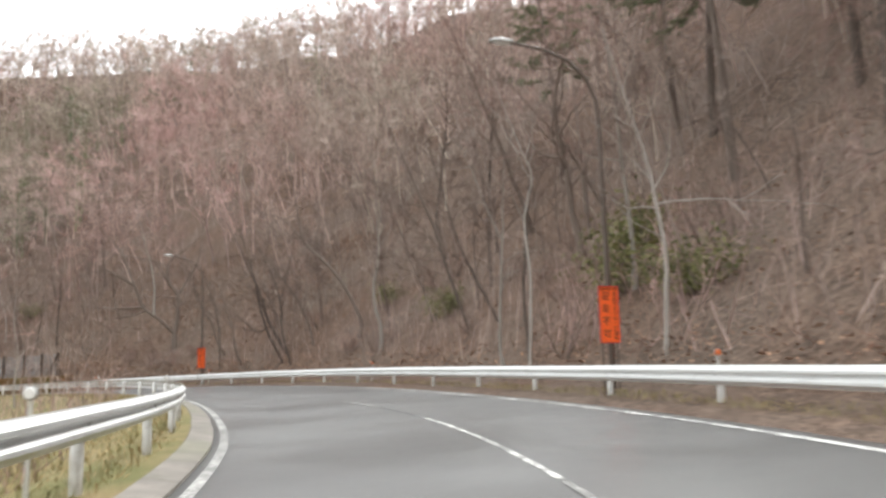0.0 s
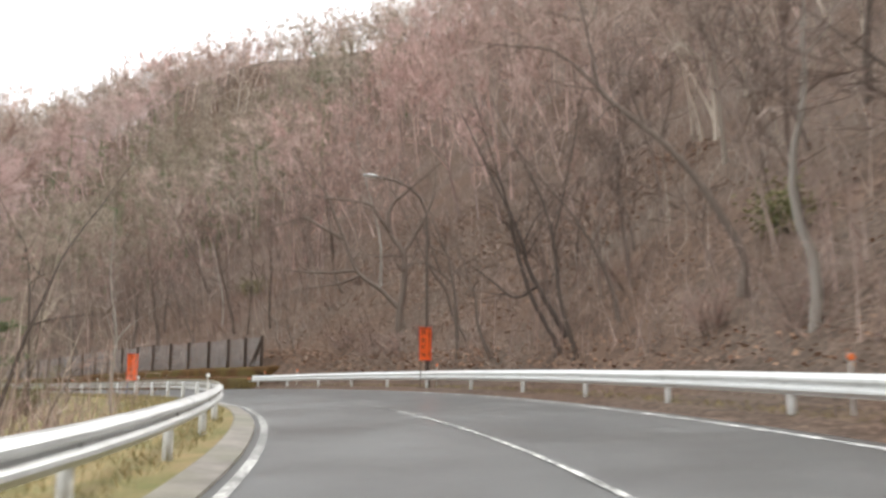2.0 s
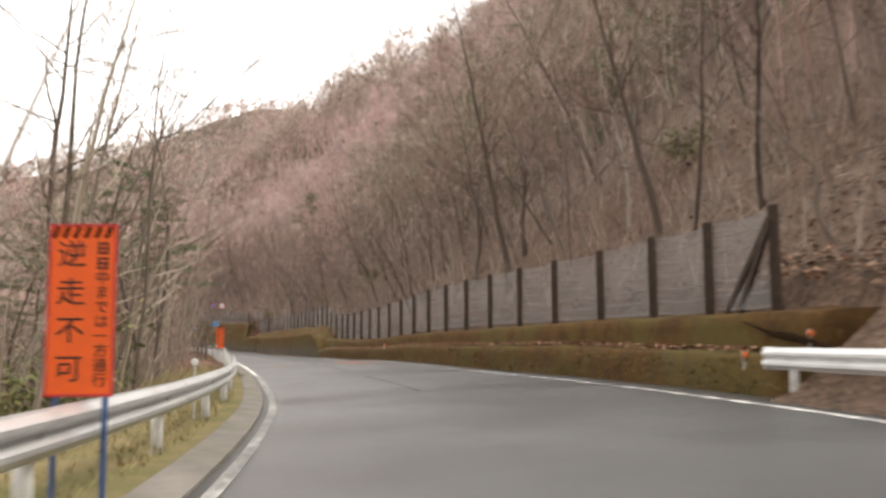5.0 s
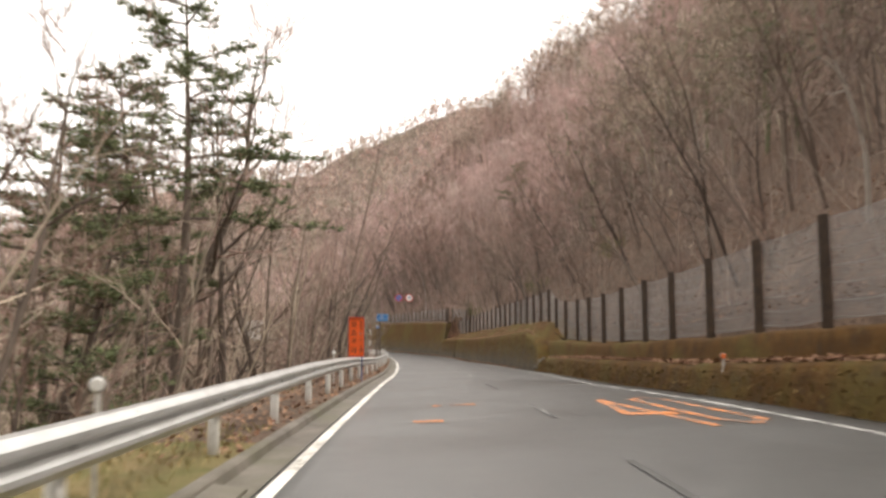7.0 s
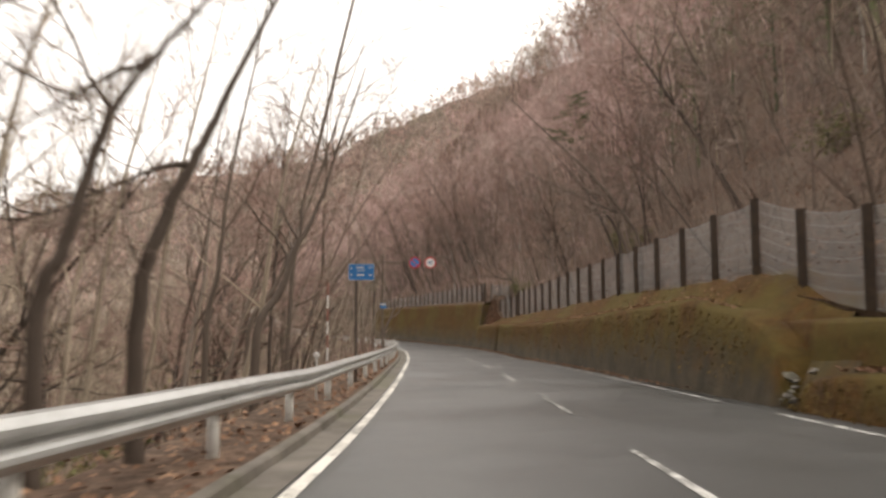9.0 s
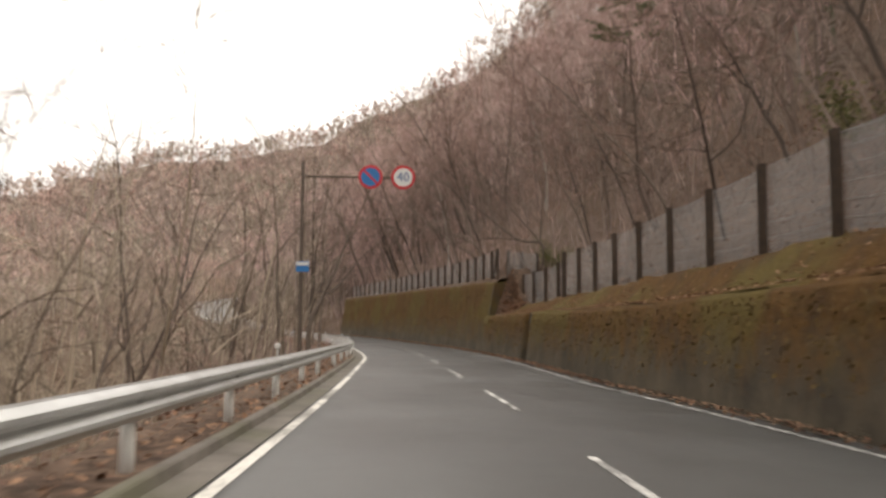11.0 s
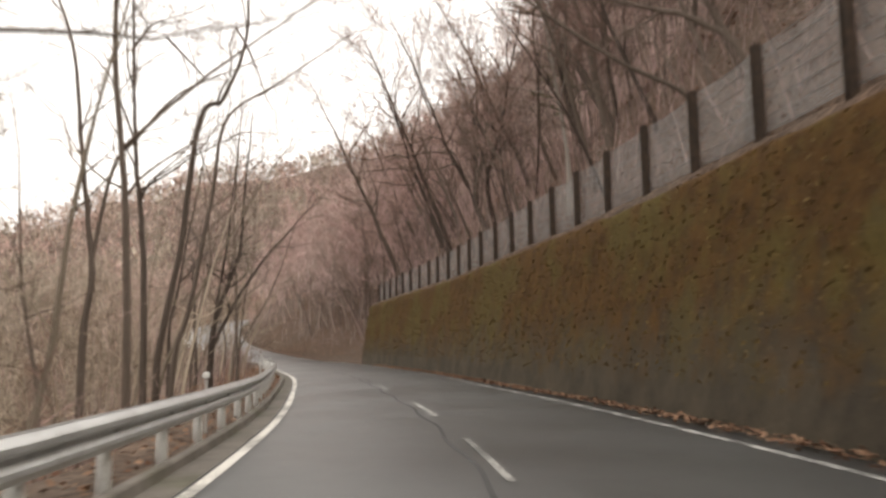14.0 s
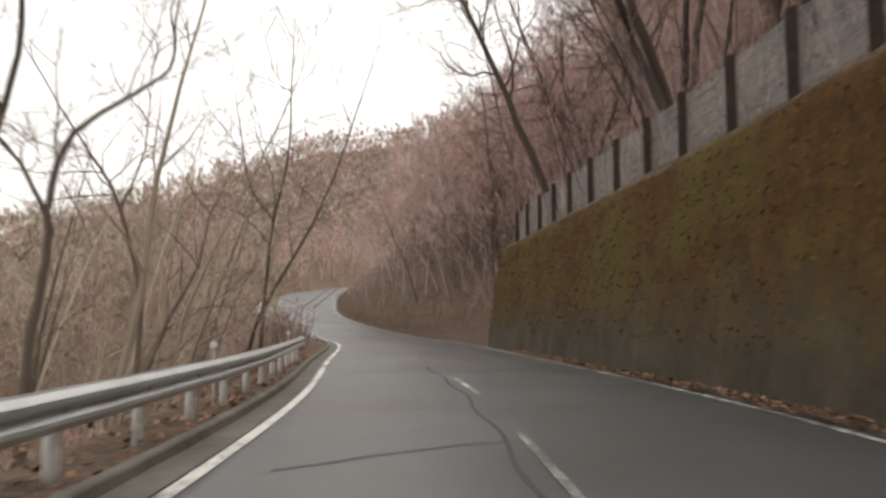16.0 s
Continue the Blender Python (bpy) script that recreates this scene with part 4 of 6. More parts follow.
# ---- rockfall fence ----
def h_beam(bm, height):
    for size, x in (((0.014, 0.15), -0.068), ((0.014, 0.15), 0.068), ((0.122, 0.012), 0.0)):
        c = bmesh.ops.create_cube(bm, size=1)
        bmesh.ops.scale(bm, vec=(size[0], size[1], height), verts=c["verts"])
        bmesh.ops.translate(bm, vec=(x, 0, height / 2 - 0.3), verts=c["verts"])


def fence(label, stations, lat, foot, height, braces=()):
    """Steel posts, woven net in each bay and wire ropes."""
    f = thing("rockfall_fence", Matrix.Identity(4), label, "fence", "rockfall fences")
    key = "fence_post_%d" % round(height * 100)
    post = bpy.data.meshes.get(key) or bm_mesh(key, lambda bm: h_beam(bm, height + 0.3), MAT["fence_post"])
    ends = []
    for s in stations:
        p = place(s, lat(s), foot(s), 0.0)
        part("post", post, f, m=Matrix.Translation(p) @ pose(0, 0, 0, 0, 0, heading(s) + 90))
        ends.append(p)
    up = np.array([0, 0, height])
    for k, (a, b) in enumerate(zip(ends, ends[1:])):
        n, rows = 6, 4
        u, v = np.meshgrid(np.linspace(0, 1, n + 1), np.linspace(0.02, 0.97, rows + 1))
        side = np.cross((b - a) / np.linalg.norm(b - a), [0, 0, 1])
        sag = (bumps(u * 3 + k * 7.1, v * 2 + k, 0.9) * 0.10)[..., None] * side + (np.sin(u * math.pi) * -0.05 * v)[..., None] * np.array([0, 0, 1])
        pts = a + (b - a) * u[..., None] + up * v[..., None] + sag + side * 0.09
        part("net_panel", mesh_from("net_panel", pts, [grid_faces(rows + 1, n + 1)], MAT["net"], True, uvs=np.stack([u.ravel() * 3, v.ravel() * height], 1)), f)
        heap = Heap()
        for w in (0.05, 0.2, 0.36, 0.52, 0.68, 0.84, 0.97):
            sagged = [a + (b - a) * t + up * w + side * 0.10 + np.array([0, 0, -0.03 * math.sin(t * math.pi) * (1 + (k * 7 + int(w * 20)) % 3)]) for t in (0, 0.33, 0.67, 1)]
            heap.add(*tube(sagged, [0.011] * 4, 4))
        part("wire_rope", heap.mesh("wire_rope", MAT["rope"]), f)
    for s, back in braces:
        a = place(s, lat(s) - 0.02, foot(s) + height * 0.92, 0.0)
        b = place(s + back, lat(s) + 0.1, foot(s) - 0.1, 0.0)
        heap = Heap()
        heap.add(*tube([a, b], [0.07, 0.07], 4))
        part("brace", heap.mesh("brace", MAT["fence_post"]), f)
    return f


def build_fences():
    lat1 = table((80, 8.02), (90, 7.95), (96, 7.5), (120, 7.5), (140, 7.6), (142, 7.55), (170, 7.55), (205, 7.6))
    foot1 = table((80, 1.82), (101, 1.83), (108, 1.74), (119, 1.46), (130, 1.48), (136, 1.62), (139.5, 1.74), (142.5, 2.1), (144.8, 2.72), (160, 2.84), (169, 2.96), (185, 2.88), (190, 2.95), (193.6, 3.1))
    fence("brown steel rockfall fence with grey wire netting on mossy walls", [81.5, 83.8, 86.3, 89.3, 92.3] + [95.1 + 3.12 * k for k in range(8)] + [120.2, 123.3, 126.7, 130.0, 133.2, 136.1, 139.5, 142.2] + [144.8 + 3.05 * k for k in range(17)], lat1, foot1, 2.03, ((81.5, 1.9), (81.5, 1.4)))
    foot2b = table((193.7, 2.86), (204, 2.84))
    fence("lower bays of the rockfall fence beside the high wall", [193.8, 195.0, 198.0, 200.9, 203.6], lat1, foot2b, 1.9)
    lat3 = table((204, 6.5), (226, 6.66), (240, 6.45), (250, 6.55), (272, 6.6))
    foot3 = table((204, 4.8), (215, 4.95), (225, 5.08), (231, 5.12), (240, 5.06), (272, 5.02))
    fence("brown steel rockfall fence on the high mossy wall", [205.9] + [207.7 + 2.67 * k for k in range(12)] + [239.4, 241.8, 244.3, 246.9, 249.3, 251.9, 254.7, 257.5, 260.1, 262.8, 265.5, 268.0], lat3, foot3, 1.66, ((205.9, 1.7),))
    lat4, foot4 = (lambda v: 6.5 + (205.75 - v) * 1.94), (lambda v: 4.8 - (205.75 - v) * 0.25)
    fence("short turned-back end of the rockfall fence", [205.45, 205.05, 204.6], lat4, foot4, 1.64)


build_fences()

# ---- signs and lamps ----
def orange_sign(s, lat, bottom, label, turn=0, pipe="blue_pipe", post_lat=0.0):
    """A tall orange work sign with lettering, on pipes behind the rail."""
    g = thing("wrong_way_sign", Matrix.Translation(place(s, lat, 0, 0.0)) @ pose(0, 0, 0, 0, 0, heading(s) + turn), label, "road sign", "orange work signs")
    z = bottom
    board = part("board", bpy.data.meshes.get("orange_board") or box_mesh("orange_board", (0.55, 0.014, 1.4), MAT["sign_orange"], 0.004), g, m=pose(0, 0, z + 0.7))
    frame_bar = bpy.data.meshes.get("sign_frame") or frame_mesh("sign_frame", 0.55, 1.4, 0.02, MAT["sign_red"])
    part("edge_frame", frame_bar, board, m=pose(0, -0.004, 0))
    stripe = bpy.data.meshes.get("hazard_stripes") or stripes_mesh()
    part("hazard_stripes", stripe, board, "black slanted hazard stripes", pose(0, -0.0095, 0.63))
    for k, ch in enumerate("逆走不可"):
        part("lettering", text_cached(ch, 0.235), board, m=pose(-0.085, -0.0095, 0.44 - 0.31 * k))
    for k in range(2):
        part("lettering_bar", bpy.data.meshes.get("glyph_bars") or glyph_bars(), board, m=pose(0.165, -0.0095, 0.50 - 0.125 * k))
    for k, ch in enumerate("中までは一方通行"):
        part("lettering", text_cached(ch, 0.118), board, m=pose(0.165, -0.0095, 0.25 - 0.118 * k))
    for x in (-0.2, 0.2):
        heap = Heap()
        heap.add(*tube([(x, 0.04, -0.5), (x, 0.04, z + 1.3)], [0.024, 0.024], 8))
        part("pipe", heap.mesh("sign_pipe", MAT[pipe], True), g)
    return g


def text_cached(ch, size):
    name = "glyph_%s_%d" % (ch, round(size * 1000))
    return bpy.data.meshes.get(name) or text_mesh(name, ch, size, MAT["sign_black"])


def frame_mesh(name, w, h, t, material):
    def build(bm):
        for sx, sz, x, z in ((w, t, 0, h / 2 - t / 2), (w, t, 0, -h / 2 + t / 2), (t, h - 2 * t, w / 2 - t / 2, 0), (t, h - 2 * t, -w / 2 + t / 2, 0)):
            c = bmesh.ops.create_cube(bm, size=1)
            bmesh.ops.scale(bm, vec=(sx, 0.012, sz), verts=c["verts"])
            bmesh.ops.translate(bm, vec=(x, 0, z), verts=c["verts"])
    return bm_mesh(name, build, material)


def stripes_mesh():
    def build(bm):
        for k in range(6):
            x = -0.225 + k * 0.085
            v = [bm.verts.new((x + dx, 0, dz)) for dx, dz in ((-0.035, -0.045), (0.005, -0.045), (0.045, 0.045), (0.005, 0.045))]
            bm.faces.new(v)
        bmesh.ops.solidify(bm, geom=bm.faces[:], thickness=0.003)
    return bm_mesh("hazard_stripes", build, MAT["sign_black"])


def glyph_bars():
    def build(bm):
        for x, z, sx, sz in ((0, 0.04, 0.09, 0.016), (0, 0.0, 0.09, 0.016), (0, -0.04, 0.09, 0.016), (-0.03, 0, 0.016, 0.09), (0.03, 0, 0.016, 0.09)):
            c = bmesh.ops.create_cube(bm, size=1)
            bmesh.ops.scale(bm, vec=(sx, 0.003, sz), verts=c["verts"])
            bmesh.ops.translate(bm, vec=(x, 0, z), verts=c["verts"])
    return bm_mesh("glyph_bars", build, MAT["sign_black"])


def street_lamp(s, lat, label, base=0.2):
    g = thing("street_lamp", Matrix.Translation(place(s, lat, base, 0.0)) @ pose(0, 0, 0, 0, 0, heading(s) + 90), label, "street lamp", "street lamps")
    # local x points back along the road, local y towards the road
    heap = Heap()
    pole = [(0, 0, -0.6), (0, 0, 3.0), (0, 0, 7.2), (0, 0.05, 7.8), (0, 0.3, 8.4), (0, 0.8, 8.85), (0, 1.5, 9.1), (0, 2.4, 9.2)]
    heap.add(*tube(pole, [0.085, 0.075, 0.06, 0.055, 0.05, 0.045, 0.04, 0.035], 10))
    part("pole", heap.mesh("lamp_pole", MAT["brown_pole"], True), g)

    def head(bm):
        bmesh.ops.create_uvsphere(bm, u_segments=14, v_segments=8, radius=1)
        bmesh.ops.scale(bm, vec=(0.15, 0.36, 0.10), verts=bm.verts)
        for v in bm.verts:
            if v.co.z < -0.03:
                v.co.z = -0.03
    h = part("lamp_head", bm_mesh("lamp_head", head, MAT["lamp_grey"], True), g, "grey lamp housing", pose(0, 2.65, 9.2))
    def lens(bm):
        bmesh.ops.create_uvsphere(bm, u_segments=14, v_segments=6, radius=1)
        bmesh.ops.scale(bm, vec=(0.11, 0.24, 0.05), verts=bm.verts)
    part("lens", bm_mesh("lamp_lens", lens, MAT["reflector_white"], True), h, m=pose(0, 0, -0.03))
    part("base_collar", bm_mesh("base_collar", lambda bm: bmesh.ops.create_cone(bm, cap_ends=True, segments=12, radius1=0.14, radius2=0.11, depth=0.3), MAT["brown_pole"]), g, m=pose(0, 0, 0.1))
    return g


def build_signs():
    orange_sign(18.5, 7.25, 1.65, "orange wrong-way warning sign tied to a lamp pole", 2, "brown_pole")
    orange_sign(58.7, 6.85, 1.6, "orange wrong-way warning sign tied to a lamp pole", -2, "brown_pole")
    orange_sign(73.9, -2.5, 0.85, "orange wrong-way warning sign on blue pipes at the rail", -4)
    orange_sign(125.2, -2.38, 0.93, "orange wrong-way warning sign on blue pipes at the rail", 2)
    street_lamp(19.0, 7.55, "brown street lamp with a curved arm over the road")
    street_lamp(59.2, 7.15, "brown street lamp with a curved arm over the road")
    # blue guide sign
    g = thing("guide_sign", Matrix.Translation(place(148.2, -2.74, 0, 0.0)) @ pose(0, 0, 0, 0, 0, heading(148.2)), "blue guide sign with white lettering on a brown pole", "road sign")
    heap = Heap()
    heap.add(*tube([(0.05, 0.05, -1.0), (0.05, 0.05, 3.5)], [0.05, 0.045], 10))
    part("pole", heap.mesh("guide_pole", MAT["brown_pole"], True), g)
    b = part("board", box_mesh("guide_board", (0.74, 0.02, 0.47), MAT["sign_blue"], 0.006), g, m=pose(0.2, 0, 3.19))
    part("border", frame_mesh("guide_border", 0.74, 0.47, 0.010, MAT["sign_white"]), b, m=pose(0, -0.006, 0))
    for x, z, sx, sz in ((-0.07, 0.24, 0.5, 0.13), (-0.05, 0.08, 0.56, 0.05), (-0.05, -0.16, 0.46, 0.15), (0.5, 0.25, 0.2, 0.1), (0.5, -0.16, 0.22, 0.13), (-0.55, -0.16, 0.06, 0.24), (-0.55, 0.2, 0.06, 0.2)):
        part("lettering_bar", box_mesh("guide_bar", (sx * 0.45, 0.006, sz * 0.27), MAT["sign_white"], 0.001), b, m=pose(x * 0.53, -0.013, z * 0.54))
    for z in (-0.14, 0.14):
        part("bracket", box_mesh("guide_bracket", (0.62, 0.03, 0.04), MAT["sign_back"], 0.006), b, m=pose(0, 0.025, z))
    # round regulation signs on an arm over the road
    s = 182.0
    g = thing("regulation_signs", Matrix.Translation(place(s, -3.5, 0, 0.0)) @ pose(0, 0, 0, 0, 0, heading(s)), "round no-parking and speed signs on an arm over the lane", "road sign")
    heap = Heap()
    heap.add(*tube([(0, 0.06, -1.0), (0, 0.06, 3.5), (0, 0.06, 6.9)], [0.075, 0.065, 0.055], 10))
    part("pole", heap.mesh("regulation_pole", MAT["brown_pole"], True), g)
    heap = Heap()
    heap.add(*tube([(0, 0.06, 6.4), (3.65, 0.06, 6.4)], [0.04, 0.035], 8))
    part("arm", heap.mesh("regulation_arm", MAT["brown_pole"], True), g)
    plate = part("plate", box_mesh("pole_plate", (0.42, 0.016, 0.34), MAT["sign_blue"], 0.005), g, "small blue and white plate", pose(0.05, -0.02, 3.4))
    part("band", box_mesh("plate_band", (0.40, 0.006, 0.10), MAT["sign_white"], 0.001), plate, m=pose(0, -0.011, 0.09))
    for x, inner, bar in ((2.23, "sign_blue", True), (3.31, "sign_white", False)):
        d = part("sign_disc", disc_mesh("sign_disc", 0.40, 0.02, MAT["sign_red"], 0.004, 36), g, "red-rimmed round sign", pose(x, -0.01, 6.4))
        part("sign_face", disc_mesh("sign_face", 0.31, 0.008, MAT[inner], 0.002, 36), d, m=pose(0, -0.013, 0))
        if bar:
            part("slash", box_mesh("slash", (0.64, 0.006, 0.07), MAT["sign_red"], 0.001), d, m=pose(0, -0.02, 0, 0, 45, 0))
        else:
            part("lettering", text_mesh("speed_figure", "40", 0.42, MAT["digit_blue"]), d, m=pose(0, -0.02, 0))


build_signs()

# ---- trees ----
def bend(rng, start, way, length, steps, wander, rise=0.0):
    """A wandering line of points from start along way."""
    pts, d = [np.asarray(start, float)], np.asarray(way, float)
    d = d / np.linalg.norm(d)
    for _ in range(steps):
        d = d + rng.normal(0, wander, 3) + np.array([0, 0, rise])
        d = d / np.linalg.norm(d)
        pts.append(pts[-1] + d * length / steps)
    return np.array(pts)


def side_way(rng, d, angle):
    """A direction at the given angle from d."""
    r = rng.normal(0, 1, 3)
    r = r - d * (r @ d)
    r /= np.linalg.norm(r) + 1e-9
    return d * math.cos(angle) + r * math.sin(angle)


def along(line, f):
    """The point and direction at the share f of a line of points."""
    i = f * (len(line) - 1)
    j = min(int(i), len(line) - 2)
    step = line[j + 1] - line[j]
    return line[j] + step * (i - j), step / (np.linalg.norm(step) + 1e-9)


def spikes(p, d, length, radius, rng):
    """Many tapered twigs at once: three faces each, ending in a point."""
    n = len(p)
    d = d / (np.linalg.norm(d, axis=1)[:, None] + 1e-9)
    u = np.cross(d, rng.normal(0, 1, (n, 3)))
    u /= np.linalg.norm(u, axis=1)[:, None] + 1e-9
    w = np.cross(d, u)
    r = np.asarray(radius)[:, None]
    v = np.stack([p + u * r, p - u * r * 0.5 + w * r * 0.87, p - u * r * 0.5 - w * r * 0.87, p + d * np.asarray(length)[:, None]], 1)
    i = np.arange(n)[:, None] * 4
    f = np.concatenate([i + np.array([[0, 1, 3]]), i + np.array([[1, 2, 3]]), i + np.array([[2, 0, 3]])])
    return v.reshape(-1, 3), f


def slivers(base, way, length, radius, rng):
    """Thin twigs for woods far off, one narrow face each."""
    n = len(base)
    way = way / np.linalg.norm(way, axis=1)[:, None]
    u = np.cross(way, rng.normal(0, 1, (n, 3)))
    u /= np.linalg.norm(u, axis=1)[:, None] + 1e-9
    b = (np.zeros(n) + radius)[:, None] * 0.95
    v = np.stack([base + u * b, base - u * b, base + way * (np.zeros(n) + length)[:, None]], 1)
    return v.reshape(-1, 3), np.arange(3 * n).reshape(-1, 3)


def bare_tree(seed, height, girth, limbs, forks, twigs, lean=0.1, low=0.35, wander=0.08, spread=0.9, twig=(0.9, 0.008), arch=0.0, sides=(8, 5, 3), steps=(11, 5, 3), limb_r=(0.42, 0.7), angle=(0.5, 1.2), crook=0.2, thin=spikes):
    """Trunk and crown of a leafless tree, as two heaps; it leans towards +x."""
    rng = np.random.default_rng(seed)
    trunk, crown = Heap(), Heap()
    n = steps[0]
    stem = bend(rng, (0, 0, -0.6), (lean, 0, 1), height * 0.92 + 0.6, n, wander, 0.02)
    stem[:, 0] += arch * np.linspace(0, 1, n + 1) ** 2 * height
    rad = girth * (1 - np.linspace(0, 1, n + 1) ** 0.85 * 0.93)
    rad[0] *= 1.35
    trunk.add(*tube(stem, rad, sides[0]))
    tp, td = [], []
    for k in range(limbs):
        f = low + (0.99 - low) * (k + rng.random()) / limbs
        p, d = along(stem, f)
        r = np.interp(f * n, np.arange(n + 1), rad) * rng.uniform(*limb_r)
        length = height * rng.uniform(0.22, 0.46) * (1.12 - 0.55 * f) * spread
        limb = bend(rng, p, side_way(rng, d, rng.uniform(*angle)), length, steps[1], crook, 0.06)
        lr = r * (1 - np.linspace(0, 1, steps[1] + 1) * 0.84)
        trunk.add(*tube(limb, lr, sides[1]))
        for _ in range(forks):
            g = rng.uniform(0.2, 1.0)
            q, e = along(limb, g)
            fork = bend(rng, q, side_way(rng, e, rng.uniform(0.35, 0.95)), length * rng.uniform(0.3, 0.62), steps[2], 0.18, 0.06)
            fr = max(np.interp(g * steps[1], np.arange(steps[1] + 1), lr) * 0.6, 0.011)
            crown.add(*tube(fork, np.append(fr * (1 - np.linspace(0, 0.75, steps[2])), 0.0), sides[2]))
            for _ in range(twigs):
                t, e2 = along(fork, rng.uniform(0.1, 1.0))
                tp.append(t)
                td.append(side_way(rng, e2, rng.uniform(0.25, 0.95)) + np.array([0, 0, 0.18]))
    m = len(tp)
    crown.add(*thin(np.array(tp), np.array(td), rng.uniform(0.4, 1.2, m) * twig[0], rng.uniform(0.7, 1.3, m) * twig[1], rng))
    return trunk, crown


class Tree:
    """A tree grown once and then stood in many places."""

    def __init__(self, key, heaps, mats, names=("trunk", "crown")):
        self.meshes = [h.mesh(key + "_" + n, m, n == "trunk") for h, m, n in zip(heaps, mats, names)]
        self.names = names
        self.cloud = np.vstack([h.arrays()[0][::9] for h in heaps])

    def stand(self, x, y, z, scale, turn, label, category, group):
        m = Matrix.Translation((x, y, z)) @ pose(0, 0, 0, 0, 0, turn) @ Matrix.Diagonal((scale, scale, scale, 1))
        ob = thing("tree" if category != "shrub" else "shrub", m, label, category, group)
        for n, me in zip(self.names, self.meshes):
            part(n, me, ob)
        return ob


def pine(seed, height, whorls, girth=0.2, low=0.32, dense=1.0):
    """A conifer with layered boughs and tufts of needles."""
    rng = np.random.default_rng(seed)
    trunk, crown = Heap(), Heap()
    stem = bend(rng, (0, 0, -0.6), (0.06, 0, 1), height + 0.6, 9, 0.03, 0.02)
    trunk.add(*tube(stem, girth * (1 - np.linspace(0, 1, 10) * 0.9), 8))
    np_, nd = [], []
    for k in range(whorls):
        f = low + (0.98 - low) * k / whorls
        p, _ = along(stem, f)
        for _ in range(3):
            a = rng.uniform(0, 2 * math.pi)
            length = height * (0.36 * (1.08 - f) + 0.06) * rng.uniform(0.7, 1.25)
            bough = bend(rng, p, (math.cos(a), math.sin(a), rng.uniform(-0.05, 0.3)), length, 4, 0.12, 0.02)
            trunk.add(*tube(bough, [0.045, 0.035, 0.026, 0.016, 0.008], 4))
            for _ in range(int((5 + length * 5) * dense)):
                q, _ = along(bough, rng.uniform(0.3, 1.0))
                q = q + rng.normal(0, 0.2, 3) * [1, 1, 0.3]
                for _ in range(9):
                    w = rng.normal(0, 1, 3)
                    w[2] = abs(w[2]) * 0.6 - 0.1
                    np_.append(q)
                    nd.append(w)
    m = len(np_)
    crown.add(*spikes(np.array(np_), np.array(nd), rng.uniform(0.18, 0.38, m), np.full(m, 0.024), rng))
    return trunk, crown


def shrub(seed, stems, height, twigs):
    """A clump of thin stems."""
    rng = np.random.default_rng(seed)
    trunk, crown = Heap(), Heap()
    tp, td = [], []
    for _ in range(stems):
        a = rng.uniform(0, 2 * math.pi)
        st = bend(rng, (0.15 * math.cos(a), 0.15 * math.sin(a), -0.2), (math.cos(a) * 0.5, math.sin(a) * 0.5, 1), height * rng.uniform(0.6, 1.1), 5, 0.16)
        trunk.add(*tube(st, [0.022, 0.018, 0.014, 0.011, 0.008, 0.005], 4))
        for _ in range(twigs):
            q, e = along(st, rng.uniform(0.2, 1.0))
            tp.append(q)
            td.append(side_way(rng, e, rng.uniform(0.4, 1.1)))
    m = len(tp)
    crown.add(*spikes(np.array(tp), np.array(td), rng.uniform(0.3, 0.9, m), rng.uniform(0.005, 0.008, m), rng))
    return trunk, crown


def leafy(seed, height, leaves):
    """An evergreen bush: a few stems and many small leaves."""
    rng = np.random.default_rng(seed)
    trunk, crown = Heap(), Heap()
    pts = []
    for _ in range(9):
        a = rng.uniform(0, 2 * math.pi)
        st = bend(rng, (0.1 * math.cos(a), 0.1 * math.sin(a), -0.2), (math.cos(a) * 0.55, math.sin(a) * 0.55, 1), height * rng.uniform(0.6, 1.05), 5, 0.2)
        trunk.add(*tube(st, [0.03, 0.025, 0.02, 0.014, 0.01, 0.006], 4))
        pts.append(st)
    n = leaves
    k = rng.integers(9, size=n)
    p = np.array([along(pts[i], f)[0] for i, f in zip(k, rng.uniform(0.3, 1.0, n))]) + rng.normal(0, 0.3, (n, 3)) * [1, 1, 0.7]
    u = rng.normal(0, 1, (n, 3)) + [0, 0, -0.2]
    u /= np.linalg.norm(u, axis=1)[:, None]
    w = np.cross(u, rng.normal(0, 1, (n, 3)))
    w /= np.linalg.norm(w, axis=1)[:, None]
    L = rng.uniform(0.10, 0.22, n)[:, None]
    fold = np.cross(u, w) * L * 0.06
    v = np.stack([p, p + u * L * 0.5 + w * L * 0.2 + fold, p + u * L, p + u * L * 0.5 - w * L * 0.2 + fold], 1).reshape(-1, 3)
    i = np.arange(n)[:, None] * 4
    crown.add(v, np.concatenate([i + np.array([[0, 1, 2]]), i + np.array([[0, 2, 3]])]))
    return trunk, crown


